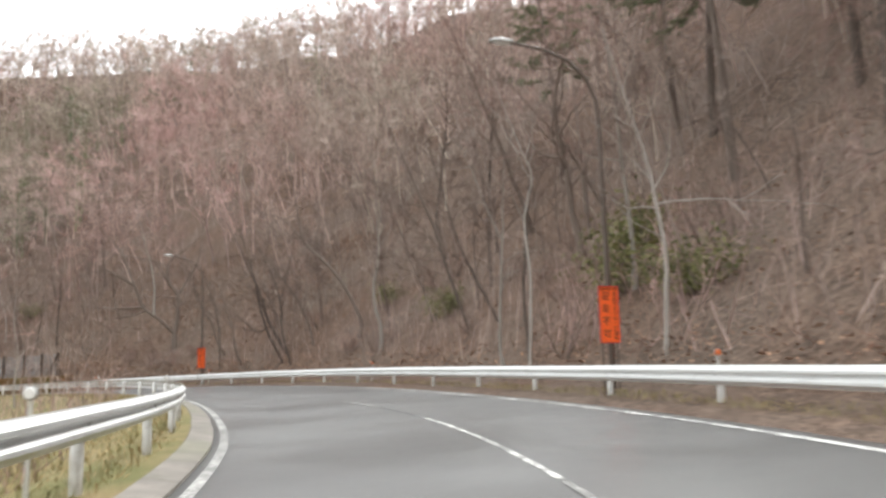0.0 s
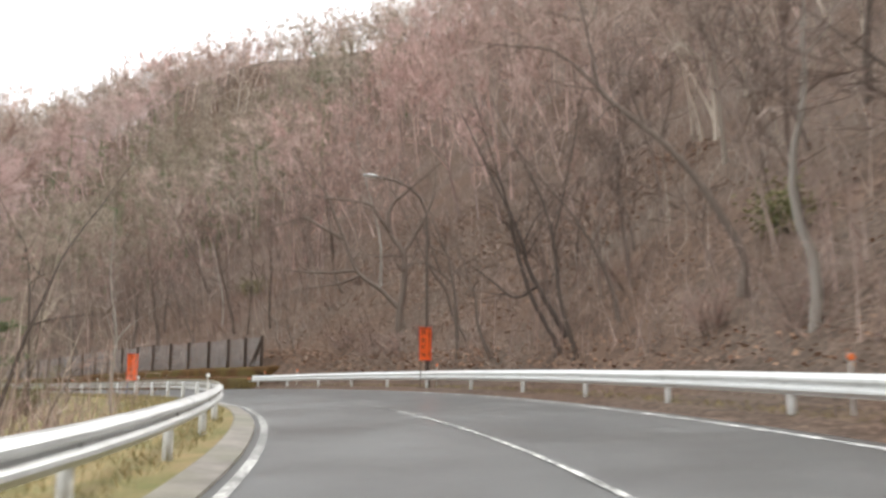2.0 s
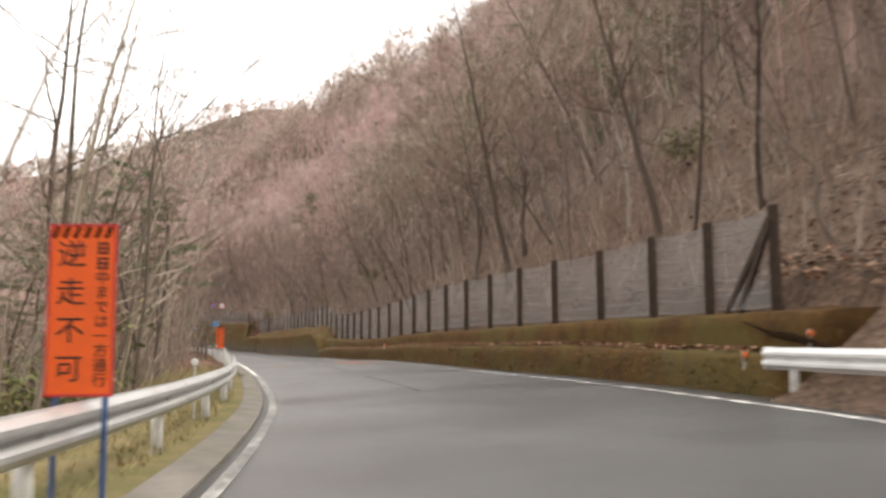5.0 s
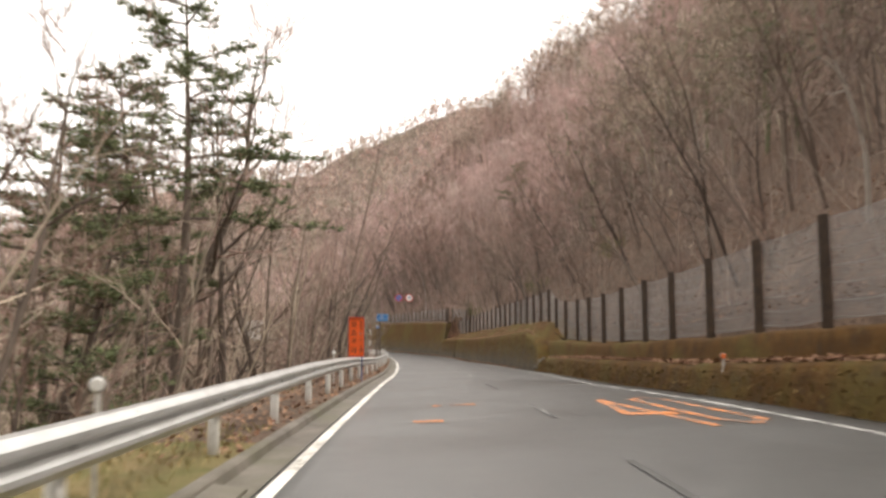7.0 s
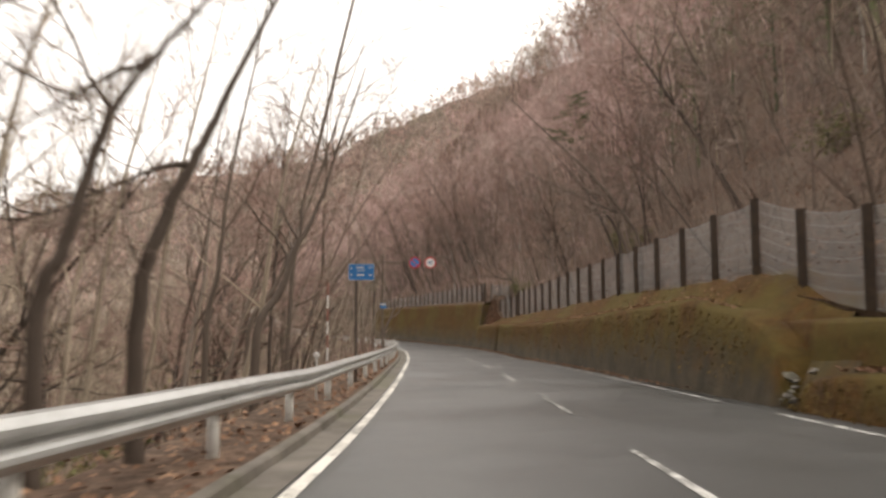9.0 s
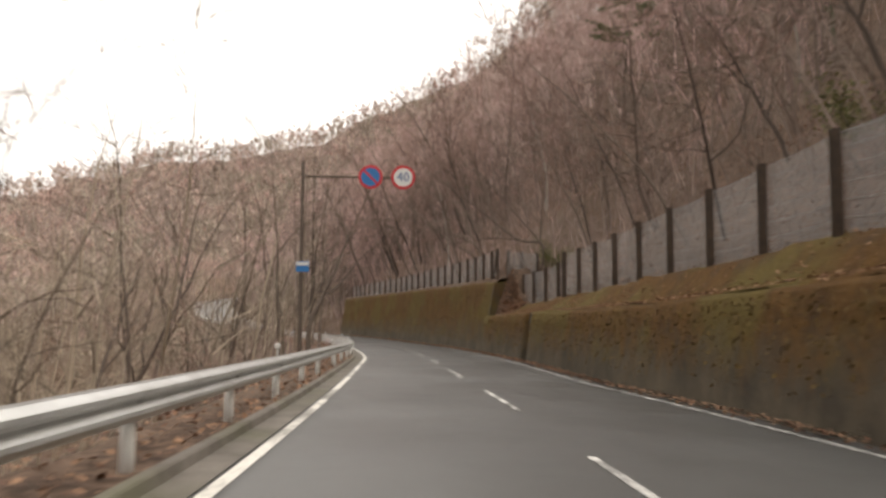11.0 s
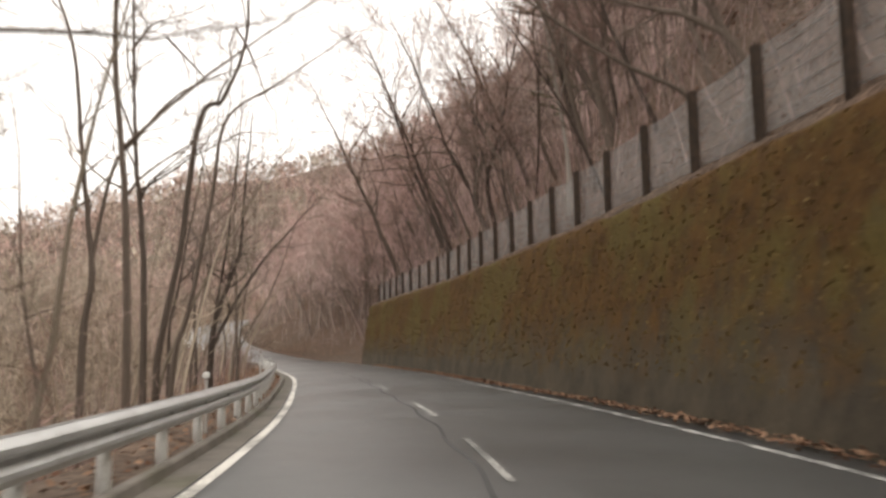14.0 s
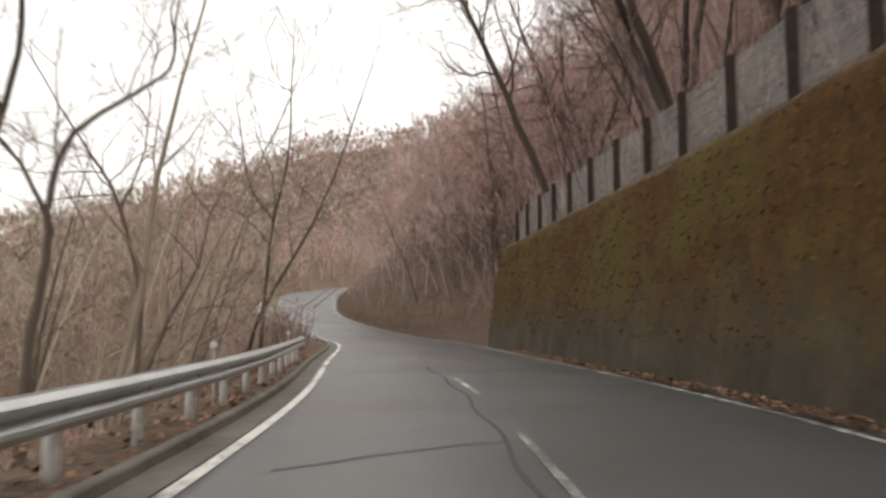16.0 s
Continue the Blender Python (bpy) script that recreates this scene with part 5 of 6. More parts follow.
def shaped_tree(seed, stems, girth, limbs, clear):
    """A bare tree whose trunk and great limbs follow given lines of (across, height); the first is the trunk."""
    rng = np.random.default_rng(seed)
    trunk, crown = Heap(), Heap()
    tp, td = [], []
    for k, line in enumerate(stems):
        q = np.array(line, float)
        if k:
            root = np.linalg.norm(wood[:, [0, 2]] - q[0], axis=1).argmin()
            q[0] = wood[root, [0, 2]]
        reach = q[-1] + (q[-1] - q[-2]) / np.linalg.norm(q[-1] - q[-2]) * (2.6 if k == 0 else 1.6)
        q = np.vstack([q, reach])
        pts = np.stack([q[:, 0], np.concatenate([[0], np.cumsum(rng.normal(0, 0.07, len(q) - 1) * np.minimum(1, np.linalg.norm(np.diff(q, axis=0), axis=1) / 2))]), q[:, 1]], 1)
        p = spline(pts, 5)
        p[1:] += rng.normal(0, 0.009, p[1:].shape)
        f = np.linspace(0, 1, len(p))
        r = (girth * 0.8 if k == 0 else max(girth * 0.3, min(0.7 * wood[root, 3], girth * 0.6))) * (1 - 0.86 * f ** 1.1)
        if k:
            p[:, 1] += wood[root, 1]
        grown = np.column_stack([p, r])
        wood = np.vstack([wood, grown]) if k else grown
        if k == 0:
            r[:3] *= (1.35, 1.2, 1.08)
        trunk.add(*tube(p, r, 8))
        length = np.linalg.norm(np.diff(p, axis=0), axis=1).sum()
        for _ in range(limbs if k == 0 else max(4, limbs * 2 // 3)):
            g = rng.uniform(0.38 if k == 0 else 0.2, 1.0)
            b, d = along(p, g)
            lr = max(np.interp(g, f, r) * rng.uniform(0.35, 0.6), 0.014)
            ll = (0.9 + 0.22 * length) * rng.uniform(0.45, 1.0)
            limb = bend(rng, b, side_way(rng, d, rng.uniform(0.45, 1.05)), ll, 6, 0.24, 0.05)
            if not clear(limb):
                continue
            trunk.add(*tube(limb, lr * (1 - np.linspace(0, 0.82, 7)), 5))
            for _ in range(5):
                c, e = along(limb, rng.uniform(0.2, 1.0))
                fork = bend(rng, c, side_way(rng, e, rng.uniform(0.35, 0.95)), ll * rng.uniform(0.3, 0.6), 4, 0.2, 0.04)
                crown.add(*tube(fork, np.append(lr * 0.42 * (1 - np.linspace(0, 0.6, 4)), 0.0), 3))
                for _ in range(6):
                    w, e2 = along(fork, rng.uniform(0.1, 1.0))
                    tp.append(w)
                    td.append(side_way(rng, e2, rng.uniform(0.3, 0.95)) + np.array([0, 0, 0.12]))
    m = len(tp)
    crown.add(*spikes(np.array(tp), np.array(td), rng.uniform(0.25, 0.8, m), rng.uniform(0.004, 0.007, m), rng))
    return trunk, crown


PLANTED = []


def plant(s, lat, turn, girth, limbs, *stems, bark="bark"):
    """One tree of its own shape; turn is the bearing from which its lines are given."""
    x, y, _ = place(s, lat)
    z = float(ground_z(np.array([x]), np.array([y]))[0])
    m = Matrix.Translation((x, y, z)) @ pose(0, 0, 0, 0, 0, turn)

    def clear(line):
        w = np.array([m @ Vector(v) for v in line])
        cs, cl, cz = nearest(w[:, 0], w[:, 1])
        return not np.any((cl > -2.9) & (cl < 6.2) & (w[:, 2] - cz < 4.6))
    heaps = shaped_tree(900 + len(PLANTED), stems, girth, limbs, clear)
    leaning = abs(stems[0][-1][0] - stems[0][0][0]) > 1.2
    label = ("leaning " if leaning else "upright ") + ("forked " if len(stems) > 1 else "") + "bare tree with " + ("pale grey bark " if bark != "bark" else "grey-brown bark ") + ("below the guard rail" if lat < 0 else "on the slope")
    ob = thing("tree", m, label, "tree", "trees on the valley side" if lat < 0 else "wood on the slope")
    for n, h, key in zip(("trunk", "crown"), heaps, (bark, "grey_twig")):
        part(n, h.mesh("shaped_" + n, MAT[key], n == "trunk"), ob)
    PLANTED.append((s, lat))


def build_own_trees():
    # valley side
    plant(131.5, -3.8, 54, 0.11, 10, ((0.2, -0.5), (0.2, 1.6), (0.4, 2.2), (0.6, 3), (0.9, 3.7), (1.6, 4.7)), ((1, 4), (0.6, 3.7), (0.2, 3.4)))
    plant(133.0, -3.6, 49, 0.12, 10, ((0.3, -0.5), (0.3, 1.7), (0.5, 2.5), (0.8, 3.2), (1.1, 3.9), (1.7, 5.2)), ((0.8, 3.2), (0.4, 3.1), (0, 2.9)))
    plant(142.0, -4.9, 47, 0.1, 10, ((-0.3, -0.5), (-0.3, 2.4), (-0.1, 3.4), (0, 4.4), (0.1, 5.4), (0.5, 7.6)))
    plant(141.0, -4.3, 57, 0.13, 10, ((0.4, -0.5), (0.4, 1.8), (0.9, 2.7), (1.2, 3.6), (1.6, 4.3), (1.9, 5.2)))
    plant(148.0, -5.1, 46, 0.11, 10, ((-0.6, -0.5), (-0.6, 2.4), (0.1, 3.6), (0.5, 4.6), (0.9, 5.6), (1.4, 7.1), (1.8, 8.4)))
    plant(156.0, -6.6, 47, 0.11, 10, ((-0.1, -0.5), (-0.1, 3.2), (0, 5.1), (0.1, 6.8), (0.3, 9.6), (0.4, 10.7)))
    plant(162.5, -5.2, 39, 0.14, 10, ((-1.7, -0.5), (-1.7, 1.4), (-1.1, 2.7), (-0.4, 4.8), (-0.3, 7.5), (-0.2, 10.2), (-0.2, 12.3)), ((-0.4, 4.8), (0.4, 6.5), (1, 8.4), (2.1, 12.6)), ((0.2, 7), (1.6, 8.6), (3.2, 11)), ((-0.4, 10.1), (-1.1, 11.2), (-1.8, 11.8)))
    plant(185.0, -3.4, 49, 0.125, 10, ((-0.1, -0.5), (-0.1, 1.4), (0.3, 2.4), (0.5, 2.9), (0.9, 3.7), (1.2, 4.5), (1.6, 5.4)), ((0.4, 2.5), (0.9, 2.9), (1.4, 3.5), (1.8, 4), (2.5, 4.6)))
    plant(190.0, -5.3, 50, 0.11, 10, ((0, -0.5), (0, 2.5), (-0.1, 4.2), (-0.1, 5.8), (-0.2, 7.3), (-0.3, 8.3)), ((-0.1, 5.8), (0.7, 6.8), (1.7, 7.5)))
    plant(198.0, -4.7, 47, 0.16, 10, ((-0.1, -0.5), (-0.1, 2.2), (0, 3.7), (0, 4.9), (0, 6.2), (0, 8.4)), ((-0.1, 3.4), (0.1, 4.8), (0.2, 6.3), (0.6, 8.4)), ((0.2, 3.9), (0.8, 4.8), (1.3, 5.7), (2.4, 7.6)))
    plant(207.0, -4.4, 47, 0.14, 10, ((-0.1, -0.5), (-0.1, 2.1), (0, 3.2), (0.1, 4.3), (0.1, 5.7), (0, 7), (0.1, 8.9)), ((0.1, 5.8), (-0.4, 6.5), (-1, 7.7)), ((0.2, 5.4), (0.7, 6.2), (1.8, 6.8), (3.1, 7.7)))
    plant(226.0, -7.9, 52, 0.16, 10, ((-0.3, -0.5), (-0.3, 4.6), (-0.1, 6.7), (-0.2, 8), (-0.5, 10.6), (-0.8, 13.7), (-1.5, 16)), ((-0.1, 7.3), (0.4, 10.1), (1.1, 11.2), (2.3, 12.7), (4.2, 13.8)))
    plant(221.5, -5.6, 49, 0.12, 10, ((0, -0.5), (0, 3.2), (-0.1, 5.8), (-0.3, 7.8), (-0.4, 9.7), (-0.5, 12.6)), ((-0.4, 11), (0, 11.5), (0.6, 11.8)))
    plant(218.5, -4.4, 47, 0.11, 6, ((-0.3, -0.5), (-0.3, 1.7), (0.1, 3.9), (0.5, 7.1), (1, 7.6), (1.5, 9.1), (1.5, 10.7)))
    plant(236.5, -4.5, 47, 0.1, 10, ((0, -0.5), (0, 1.5), (-0.1, 5.3), (-0.2, 7.7), (0, 11.4)), ((-0.2, 6.7), (0.3, 7.9), (0.9, 9.6)))
    plant(227.0, -4.6, 58, 0.15, 10, ((0, -0.5), (0, 1.5), (0.1, 2.9), (0.6, 4.4), (0.9, 5.3), (1.1, 7.5)), ((0.1, 2), (0.7, 3.5), (1.6, 4.9), (2.7, 6.2)), ((0.2, 3), (0.3, 4.4), (0.5, 5.5), (0.7, 7.4)))
    plant(236.5, -6.3, 62, 0.1, 10, ((0.1, -0.5), (0.1, 2.8), (0, 4.2), (0, 5.1), (-0.1, 6.3), (0.1, 6.8), (0.8, 7.8)), ((0, 5.1), (0.5, 6.1), (0.8, 6.8), (2.4, 8)))
    plant(238.5, -4.8, 65, 0.085, 7, ((0, -0.5), (0, 1.3), (0.2, 2.8), (0.2, 3.5), (0.4, 4.3), (0.9, 4.8), (1.6, 5.4), (1.7, 6.2)), ((0.2, 3.2), (-0.1, 3.9), (-0.4, 4.3)))
    plant(259.0, -5.0, 49, 0.1, 10, ((0, -0.5), (0, 1.4), (0.9, 3.4), (2.2, 5.7), (3.2, 8.1), (3.9, 10.3)))
    plant(260.0, -4.7, 51, 0.11, 10, ((0, -0.5), (0, 1.5), (0.2, 4.1), (0.4, 5.8), (0.9, 8.3), (1, 11.2)), ((0.4, 5.8), (-0.5, 7.1), (-1, 9.9)))
    plant(81.5, 10.2, -14, 0.08, 6, ((-0.1, -1.2), (-1, 0), (-1, 1), (-1.4, 1.5), (-2.4, 2.8), (-2.8, 3.8)))
    # the great forked tree on the stony slope
    plant(69.6, 10.4, -16, 0.34, 8, ((0.6, -0.5), (0.6, -0.1), (0.6, 0.9), (0.6, 1.8), (0.8, 3), (0.8, 5), (0.1, 6), (-0.1, 7.1), (0.2, 8), (1, 8.7)),
          ((0.6, 1.8), (-0.5, 2.9), (-1.9, 4), (-2.5, 5.5), (-3.2, 7.2), (-3.7, 8.5), (-4.8, 9.8)), ((0.8, 5), (1.5, 6.2), (2.2, 7.5), (2.6, 8.9), (2.7, 10.3)), ((-1.9, 4), (-3.6, 3.9), (-5.5, 4)),
          ((-1.5, 3.7), (-2.8, 3.3), (-4, 3.1)), ((-2.6, 5.9), (-4.2, 6.7), (-5, 7.1), (-6, 6.8)), ((0.7, 5.1), (-0.7, 7.2), (-1.3, 7.9), (-3.4, 8.2)))
    plant(78.0, 9.4, -19, 0.08, 7, ((-0.3, -1.6), (-0.6, -0.6), (-0.9, 0.5), (-1.2, 1.7), (-1.4, 3.1)))
    plant(52.5, 9.8, -37, 0.17, 10, ((-0.1, -0.5), (-0.1, -0.2), (-0.7, 0.9), (-1.5, 2.4), (-1.9, 3.9), (-3, 6.3)), ((-1.1, 1.7), (-2.1, 1.4), (-3, 2.1)))
    plant(56.5, 8.9, -27, 0.1, 10, ((-0.2, -0.4), (-0.7, 1), (-0.8, 2.1), (-1.3, 3.6)))
    plant(61.0, 9.9, -22, 0.12, 10, ((0.2, -0.5), (0.2, -0), (-0.5, 1.3), (-0.9, 2.6), (-1.6, 3.6), (-2.5, 5.5)))
    plant(42.0, 11.0, -43, 0.14, 10, ((-2.1, -0.5), (-2.1, 0.7), (-3.4, 3), (-4.7, 4.4), (-5.4, 5.2), (-5.7, 6.9)), ((-5.4, 5.2), (-6.6, 6.4), (-7.9, 6.8)))
    plant(217.0, 8.6, 19, 0.09, 8, ((-1.3, -0.5), (-1.3, 0.8), (-2.9, 1.8), (-4.8, 3.3), (-6.5, 5), (-8.6, 8)))
    plant(214.6, 8.3, 13, 0.11, 10, ((-1, -0.5), (-1, 1.2), (-1.9, 2.1), (-2.9, 2.5), (-4.3, 3)), ((-1, 1.2), (-1.9, 2.9), (-3.2, 5.2)))
    plant(203.0, 11.0, 3, 0.11, 9, ((-2.4, -0.5), (-2.4, 0.9), (-3.8, 1.2), (-5.1, 2.1), (-6.7, 3.4), (-8.7, 4.9)), ((-3.8, 1.2), (-5.5, 1.4), (-7.6, 1.2)), ((-2.4, 0.9), (-4.1, 2.9), (-6.1, 5.1)))
    plant(160.5, 8.6, 5, 0.11, 10, ((-0.8, -0.5), (-0.8, 1.6), (-0.9, 2.5), (-1.6, 3.7), (-2.6, 4.9)))
    plant(157.5, 8.8, 8, 0.11, 10, ((-0.9, -0.5), (-0.9, 1.5), (-1.5, 2.7), (-2.7, 4.3), (-5, 6.7)), ((-1.5, 2.7), (-2.8, 3.3), (-5, 4.4)))
    plant(26.5, 8.3, -49, 0.085, 5, ((-0.3, -0.3), (-0.4, 0.6), (-0.3, 2.3), (-0.2, 4.1)), ((-0.2, 4.1), (-0.5, 4.8), (-1.1, 6.4)), bark="pale_bark")
    plant(25.5, 8.6, -43, 0.075, 6, ((-0.1, -0.5), (-0.1, -0.1), (0, 2.3), (-0.1, 4.5), (0.2, 5.9), (-0.2, 7.1)), bark="pale_bark")
    plant(18.5, 8.7, -55, 0.09, 8, ((0.1, -0.5), (0.1, -0), (0.2, 2.1), (0.1, 3.2), (-0.1, 4.6), (-0.4, 5.8)), ((0.3, 3.5), (1.1, 3.5), (1.9, 3.4)), bark="pale_bark")
    plant(52.0, 8.9, -28, 0.13, 8, ((0, -0.5), (0, -0), (-0.8, 1.6), (-1.3, 3.3), (-1.6, 4.9), (-2.1, 6.6)))
    plant(50.5, 8.7, -30, 0.12, 8, ((0, -0.5), (0, -0), (-0.4, 1.6), (-0.6, 3.6), (-1, 5.1), (-1.6, 6.4)), ((-0.6, 3.6), (0.1, 6.5), (0.4, 8.1)))
    plant(50.0, 10.2, -34, 0.12, 8, ((-0.1, -0.5), (-0.1, -0.1), (-0.4, 1.3), (-1, 2.7), (-1.5, 3.5), (-2.5, 4.8)))
    plant(34.0, 10.4, -42, 0.12, 8, ((0, -0.5), (0, -0), (-0.8, 2.4), (-1.4, 4.5), (-2.2, 6.5), (-3.1, 8.7)))
    plant(32.0, 10.7, -45, 0.1, 8, ((0, -0.5), (0, -0), (-0.9, 1.9), (-1.6, 3.5), (-2.4, 6.4)))
    plant(26.0, 8.6, -51, 0.1, 9, ((0.1, -0.5), (0.1, -0.1), (0, 2), (0.2, 4.1), (0.3, 5.6)))
    plant(60.0, 8.9, -30, 0.15, 9, ((0.1, -0.5), (0.1, -0), (0, 2.3), (-0.3, 4.1), (-0.8, 5.4)), ((-0.3, 3), (-1, 3.8), (-1.6, 4.1)))
    plant(94.5, -7.9, 38, 0.16, 12, ((0.3, -0.5), (0.3, 4.1), (0, 6.6), (0, 9), (0.2, 11.1), (0.3, 13.2)), ((0.1, 8.7), (1.2, 9.3), (2.1, 10.5)))
    plant(102.0, -5.2, 31, 0.1, 9, ((0, -0.5), (0, 1.8), (0.3, 4.7), (0.3, 6.9), (0, 9.2), (-0.3, 11.1), (0.1, 15.1)), ((0.1, 9), (0.8, 10.3), (2, 12.2)))
    plant(95.5, -5.4, 32, 0.1, 9, ((0, -0.5), (0, 1.9), (-0.4, 3.6), (-0.8, 5.6), (-0.7, 6.9), (-0.2, 8.7)), ((-0.7, 5.6), (-1.7, 6.7), (-2.1, 7.7)))
    plant(79.5, -6.6, 28, 0.12, 10, ((0, -0.5), (0, 1.8), (-0.2, 5), (-0.4, 7.6), (-0.8, 9.5), (-1.4, 10.5)), ((-0.2, 6.5), (0.2, 8.4), (0.3, 9.8)))
    plant(86.0, -4.4, 22, 0.07, 6, ((0, -0.5), (0, 0.4), (0.2, 3.1), (0.3, 5.8), (0.9, 6.4)))
    plant(121.0, -5.6, 48, 0.16, 5, ((-0.5, -0.5), (-0.5, 2.3), (-0.6, 3.8), (-0.6, 5.2), (-0.8, 7)))
    plant(129.5, -8.7, 47, 0.15, 6, ((0, -0.5), (0, 4.2), (0, 6.6), (0.2, 8.9), (0.1, 11.8)))
    plant(136.0, -7.7, 39, 0.12, 8, ((0, -0.5), (0, 3.6), (0.1, 7.2), (0.3, 11.3), (0.7, 14.7)))
    plant(132.5, -9.9, 53, 0.17, 8, ((0, -0.5), (0, 6.3), (-0.1, 8.5), (-0.2, 11.2), (-0.2, 13.2)), ((-0.1, 11), (0.5, 12.4), (1.6, 13.5)))
    plant(135.0, -9.6, 49, 0.12, 8, ((0, -0.5), (0, 6.3), (-0.1, 8.7), (-0.2, 11.8), (-0.2, 15)), ((-0.1, 8.7), (0.9, 9.1), (2.4, 9.9), (3.8, 10.5)))
    plant(152.5, -5.4, 34, 0.12, 9, ((0, -0.5), (0, 1.8), (0.3, 6.1), (1.4, 11.1), (2.3, 15.4), (2.6, 19.2)))
    plant(208.0, -9.1, 51, 0.12, 9, ((0, -0.5), (0, 4.8), (-0.1, 6.1), (0, 8.7), (-0.2, 11.8)))
    plant(203.5, -9.5, 56, 0.11, 9, ((0, -0.5), (0, 4.2), (0.1, 6), (0.3, 7.8), (0.7, 9.2), (0.7, 10.8)))
    plant(217.5, -5.1, 41, 0.13, 9, ((0, -0.5), (0, 1.7), (-0.1, 5.3), (-0.4, 8.8), (-0.3, 13)), ((-0.2, 6.7), (1.2, 8.1), (3, 9.6)))
    plant(221.0, -4.8, 43, 0.1, 8, ((0, -0.5), (0, 1.8), (0.4, 3.4), (0.9, 6.2), (1.2, 8.1), (2.5, 9.1)))
    plant(226.0, -5.7, 54, 0.09, 9, ((0, -0.5), (0, 2.1), (0, 3.6), (0.3, 5.3), (0.7, 7.6)))
    plant(240.5, -6.8, 50, 0.11, 9, ((0, -0.5), (0, 2.9), (0.4, 5.6), (0.8, 7.8), (0.5, 11)))
    plant(245.5, -5.5, 58, 0.09, 9, ((0, -0.5), (0, 1.7), (0, 3.3), (-0.5, 5.1), (-1.1, 6.1)), ((-0.3, 4.7), (0, 5.9), (0.1, 6.9)))


build_own_trees()


def build_trees():
    big = [Tree("broad_tree", bare_tree(s, h, g, 15, 6, 9, le, lo, 0.1, sp, arch=ar, steps=(13, 7, 4), crook=0.24), (MAT["bark"], MAT["twig"]))
           for s, h, g, le, lo, sp, ar in ((11, 13, 0.20, 0.20, 0.30, 1.0, 0.05), (12, 15, 0.22, 0.35, 0.35, 1.1, 0.2), (13, 12, 0.16, 0.10, 0.25, 1.0, 0.0), (14, 14, 0.17, 0.55, 0.3, 1.0, 0.25), (15, 16, 0.20, 0.15, 0.4, 0.9, 0.0))]
    slim = [Tree("slim_tree", bare_tree(s, h, g, 12, 5, 9, le, lo, 0.07, sp, arch=ar), (MAT[b], MAT["twig"]))
            for s, h, g, le, lo, sp, b, ar in ((21, 10, 0.09, 0.2, 0.25, 0.8, "bark", 0.1), (22, 12, 0.11, 0.3, 0.35, 0.8, "bark", 0.2), (23, 9, 0.07, 0.1, 0.2, 0.95, "bark", 0.0),
                                               (24, 11, 0.10, 0.25, 0.3, 0.9, "bark", 0.05), (25, 12, 0.11, 0.1, 0.4, 0.7, "pale_bark", 0.0), (26, 10, 0.08, 0.5, 0.3, 1.0, "bark", 0.3))]
    open_ = [Tree("open_tree", bare_tree(s, h, g, 9, 4, 5, le, lo, wa, 1.05, (0.7, 0.005), arch=ar, steps=(13, 7, 4), crook=0.26), (MAT["bark"], MAT["grey_twig"]))
             for s, h, g, le, lo, wa, ar in ((111, 13, 0.15, 0.15, 0.35, 0.09, 0.0), (112, 14, 0.15, 0.45, 0.35, 0.08, 0.2), (113, 11, 0.12, 0.1, 0.3, 0.12, 0.0), (114, 12, 0.10, 0.6, 0.35, 0.1, 0.2), (115, 9, 0.11, 0.2, 0.3, 0.14, 0.1))]
    pole = [Tree("pole_tree", bare_tree(s, h, g, 7, 3, 5, le, 0.35, 0.08, 0.7, (0.7, 0.005), arch=ar), (MAT["bark"], MAT["grey_twig"]))
            for s, h, g, le, ar in ((121, 11, 0.065, 0.1, 0.0), (122, 12, 0.075, 0.3, 0.1), (123, 9, 0.055, 0.2, 0.15), (124, 10, 0.06, 0.0, 0.05))]
    birch = Tree("birch_tree", bare_tree(72, 9, 0.09, 11, 5, 8, 0.2, 0.3, 0.12, 0.8), (MAT["pale_bark"], MAT["grey_twig"]))
    snag = Tree("snag", bare_tree(73, 7.6, 0.14, 5, 3, 2, 0.15, 0.5, 0.12, 0.5), (MAT["pale_bark"], MAT["grey_twig"]))
    pines = [Tree("pine_tree", pine(s, h, w, g, lo, 1.3), (MAT["bark"], MAT["needles"])) for s, h, w, g, lo in ((31, 15, 12, 0.2, 0.5), (32, 10, 11, 0.15, 0.3))]
    bush = [Tree("brush", shrub(s, n, h, 16), (MAT["bark"], MAT["twig"]), ("stem_clump", "twig_clump")) for s, n, h in ((41, 9, 2.0), (42, 7, 2.6), (43, 12, 1.6))]
    rng = random.Random(17)

    def stand(kind, s, lat, scale, label, category, group, aim=0.0, sink=0.1):
        x, y, _ = place(s, lat)
        z = float(ground_z(np.array([x]), np.array([y]))[0])
        to_road = heading(s) + (180 if lat > 0 else 0)  # local +x leans over the road
        for turn in (0, 70, -70, 140, -140, 180):
            a = radians(to_road + aim + turn)
            c = kind.cloud * scale
            px, py = c[:, 0] * math.cos(a) - c[:, 1] * math.sin(a) + x, c[:, 0] * math.sin(a) + c[:, 1] * math.cos(a) + y
            low = c[:, 2] + z
            cs, cl, cz = nearest(px, py)
            if not np.any((cl > -2.9) & (cl < 6.0) & (low - cz < 4.6)):
                return kind.stand(x, y, z - sink, scale, to_road + aim + turn, label, category, group)
        return None

    taken = list(PLANTED)

    def free(s, lat, gap):
        if any((s - a) ** 2 + (lat - b) ** 2 < gap * gap for a, b in taken):
            return False
        taken.append((s, lat))
        return True

    # trees that stand out
    slope, valley = "wood on the slope", "trees on the valley side"
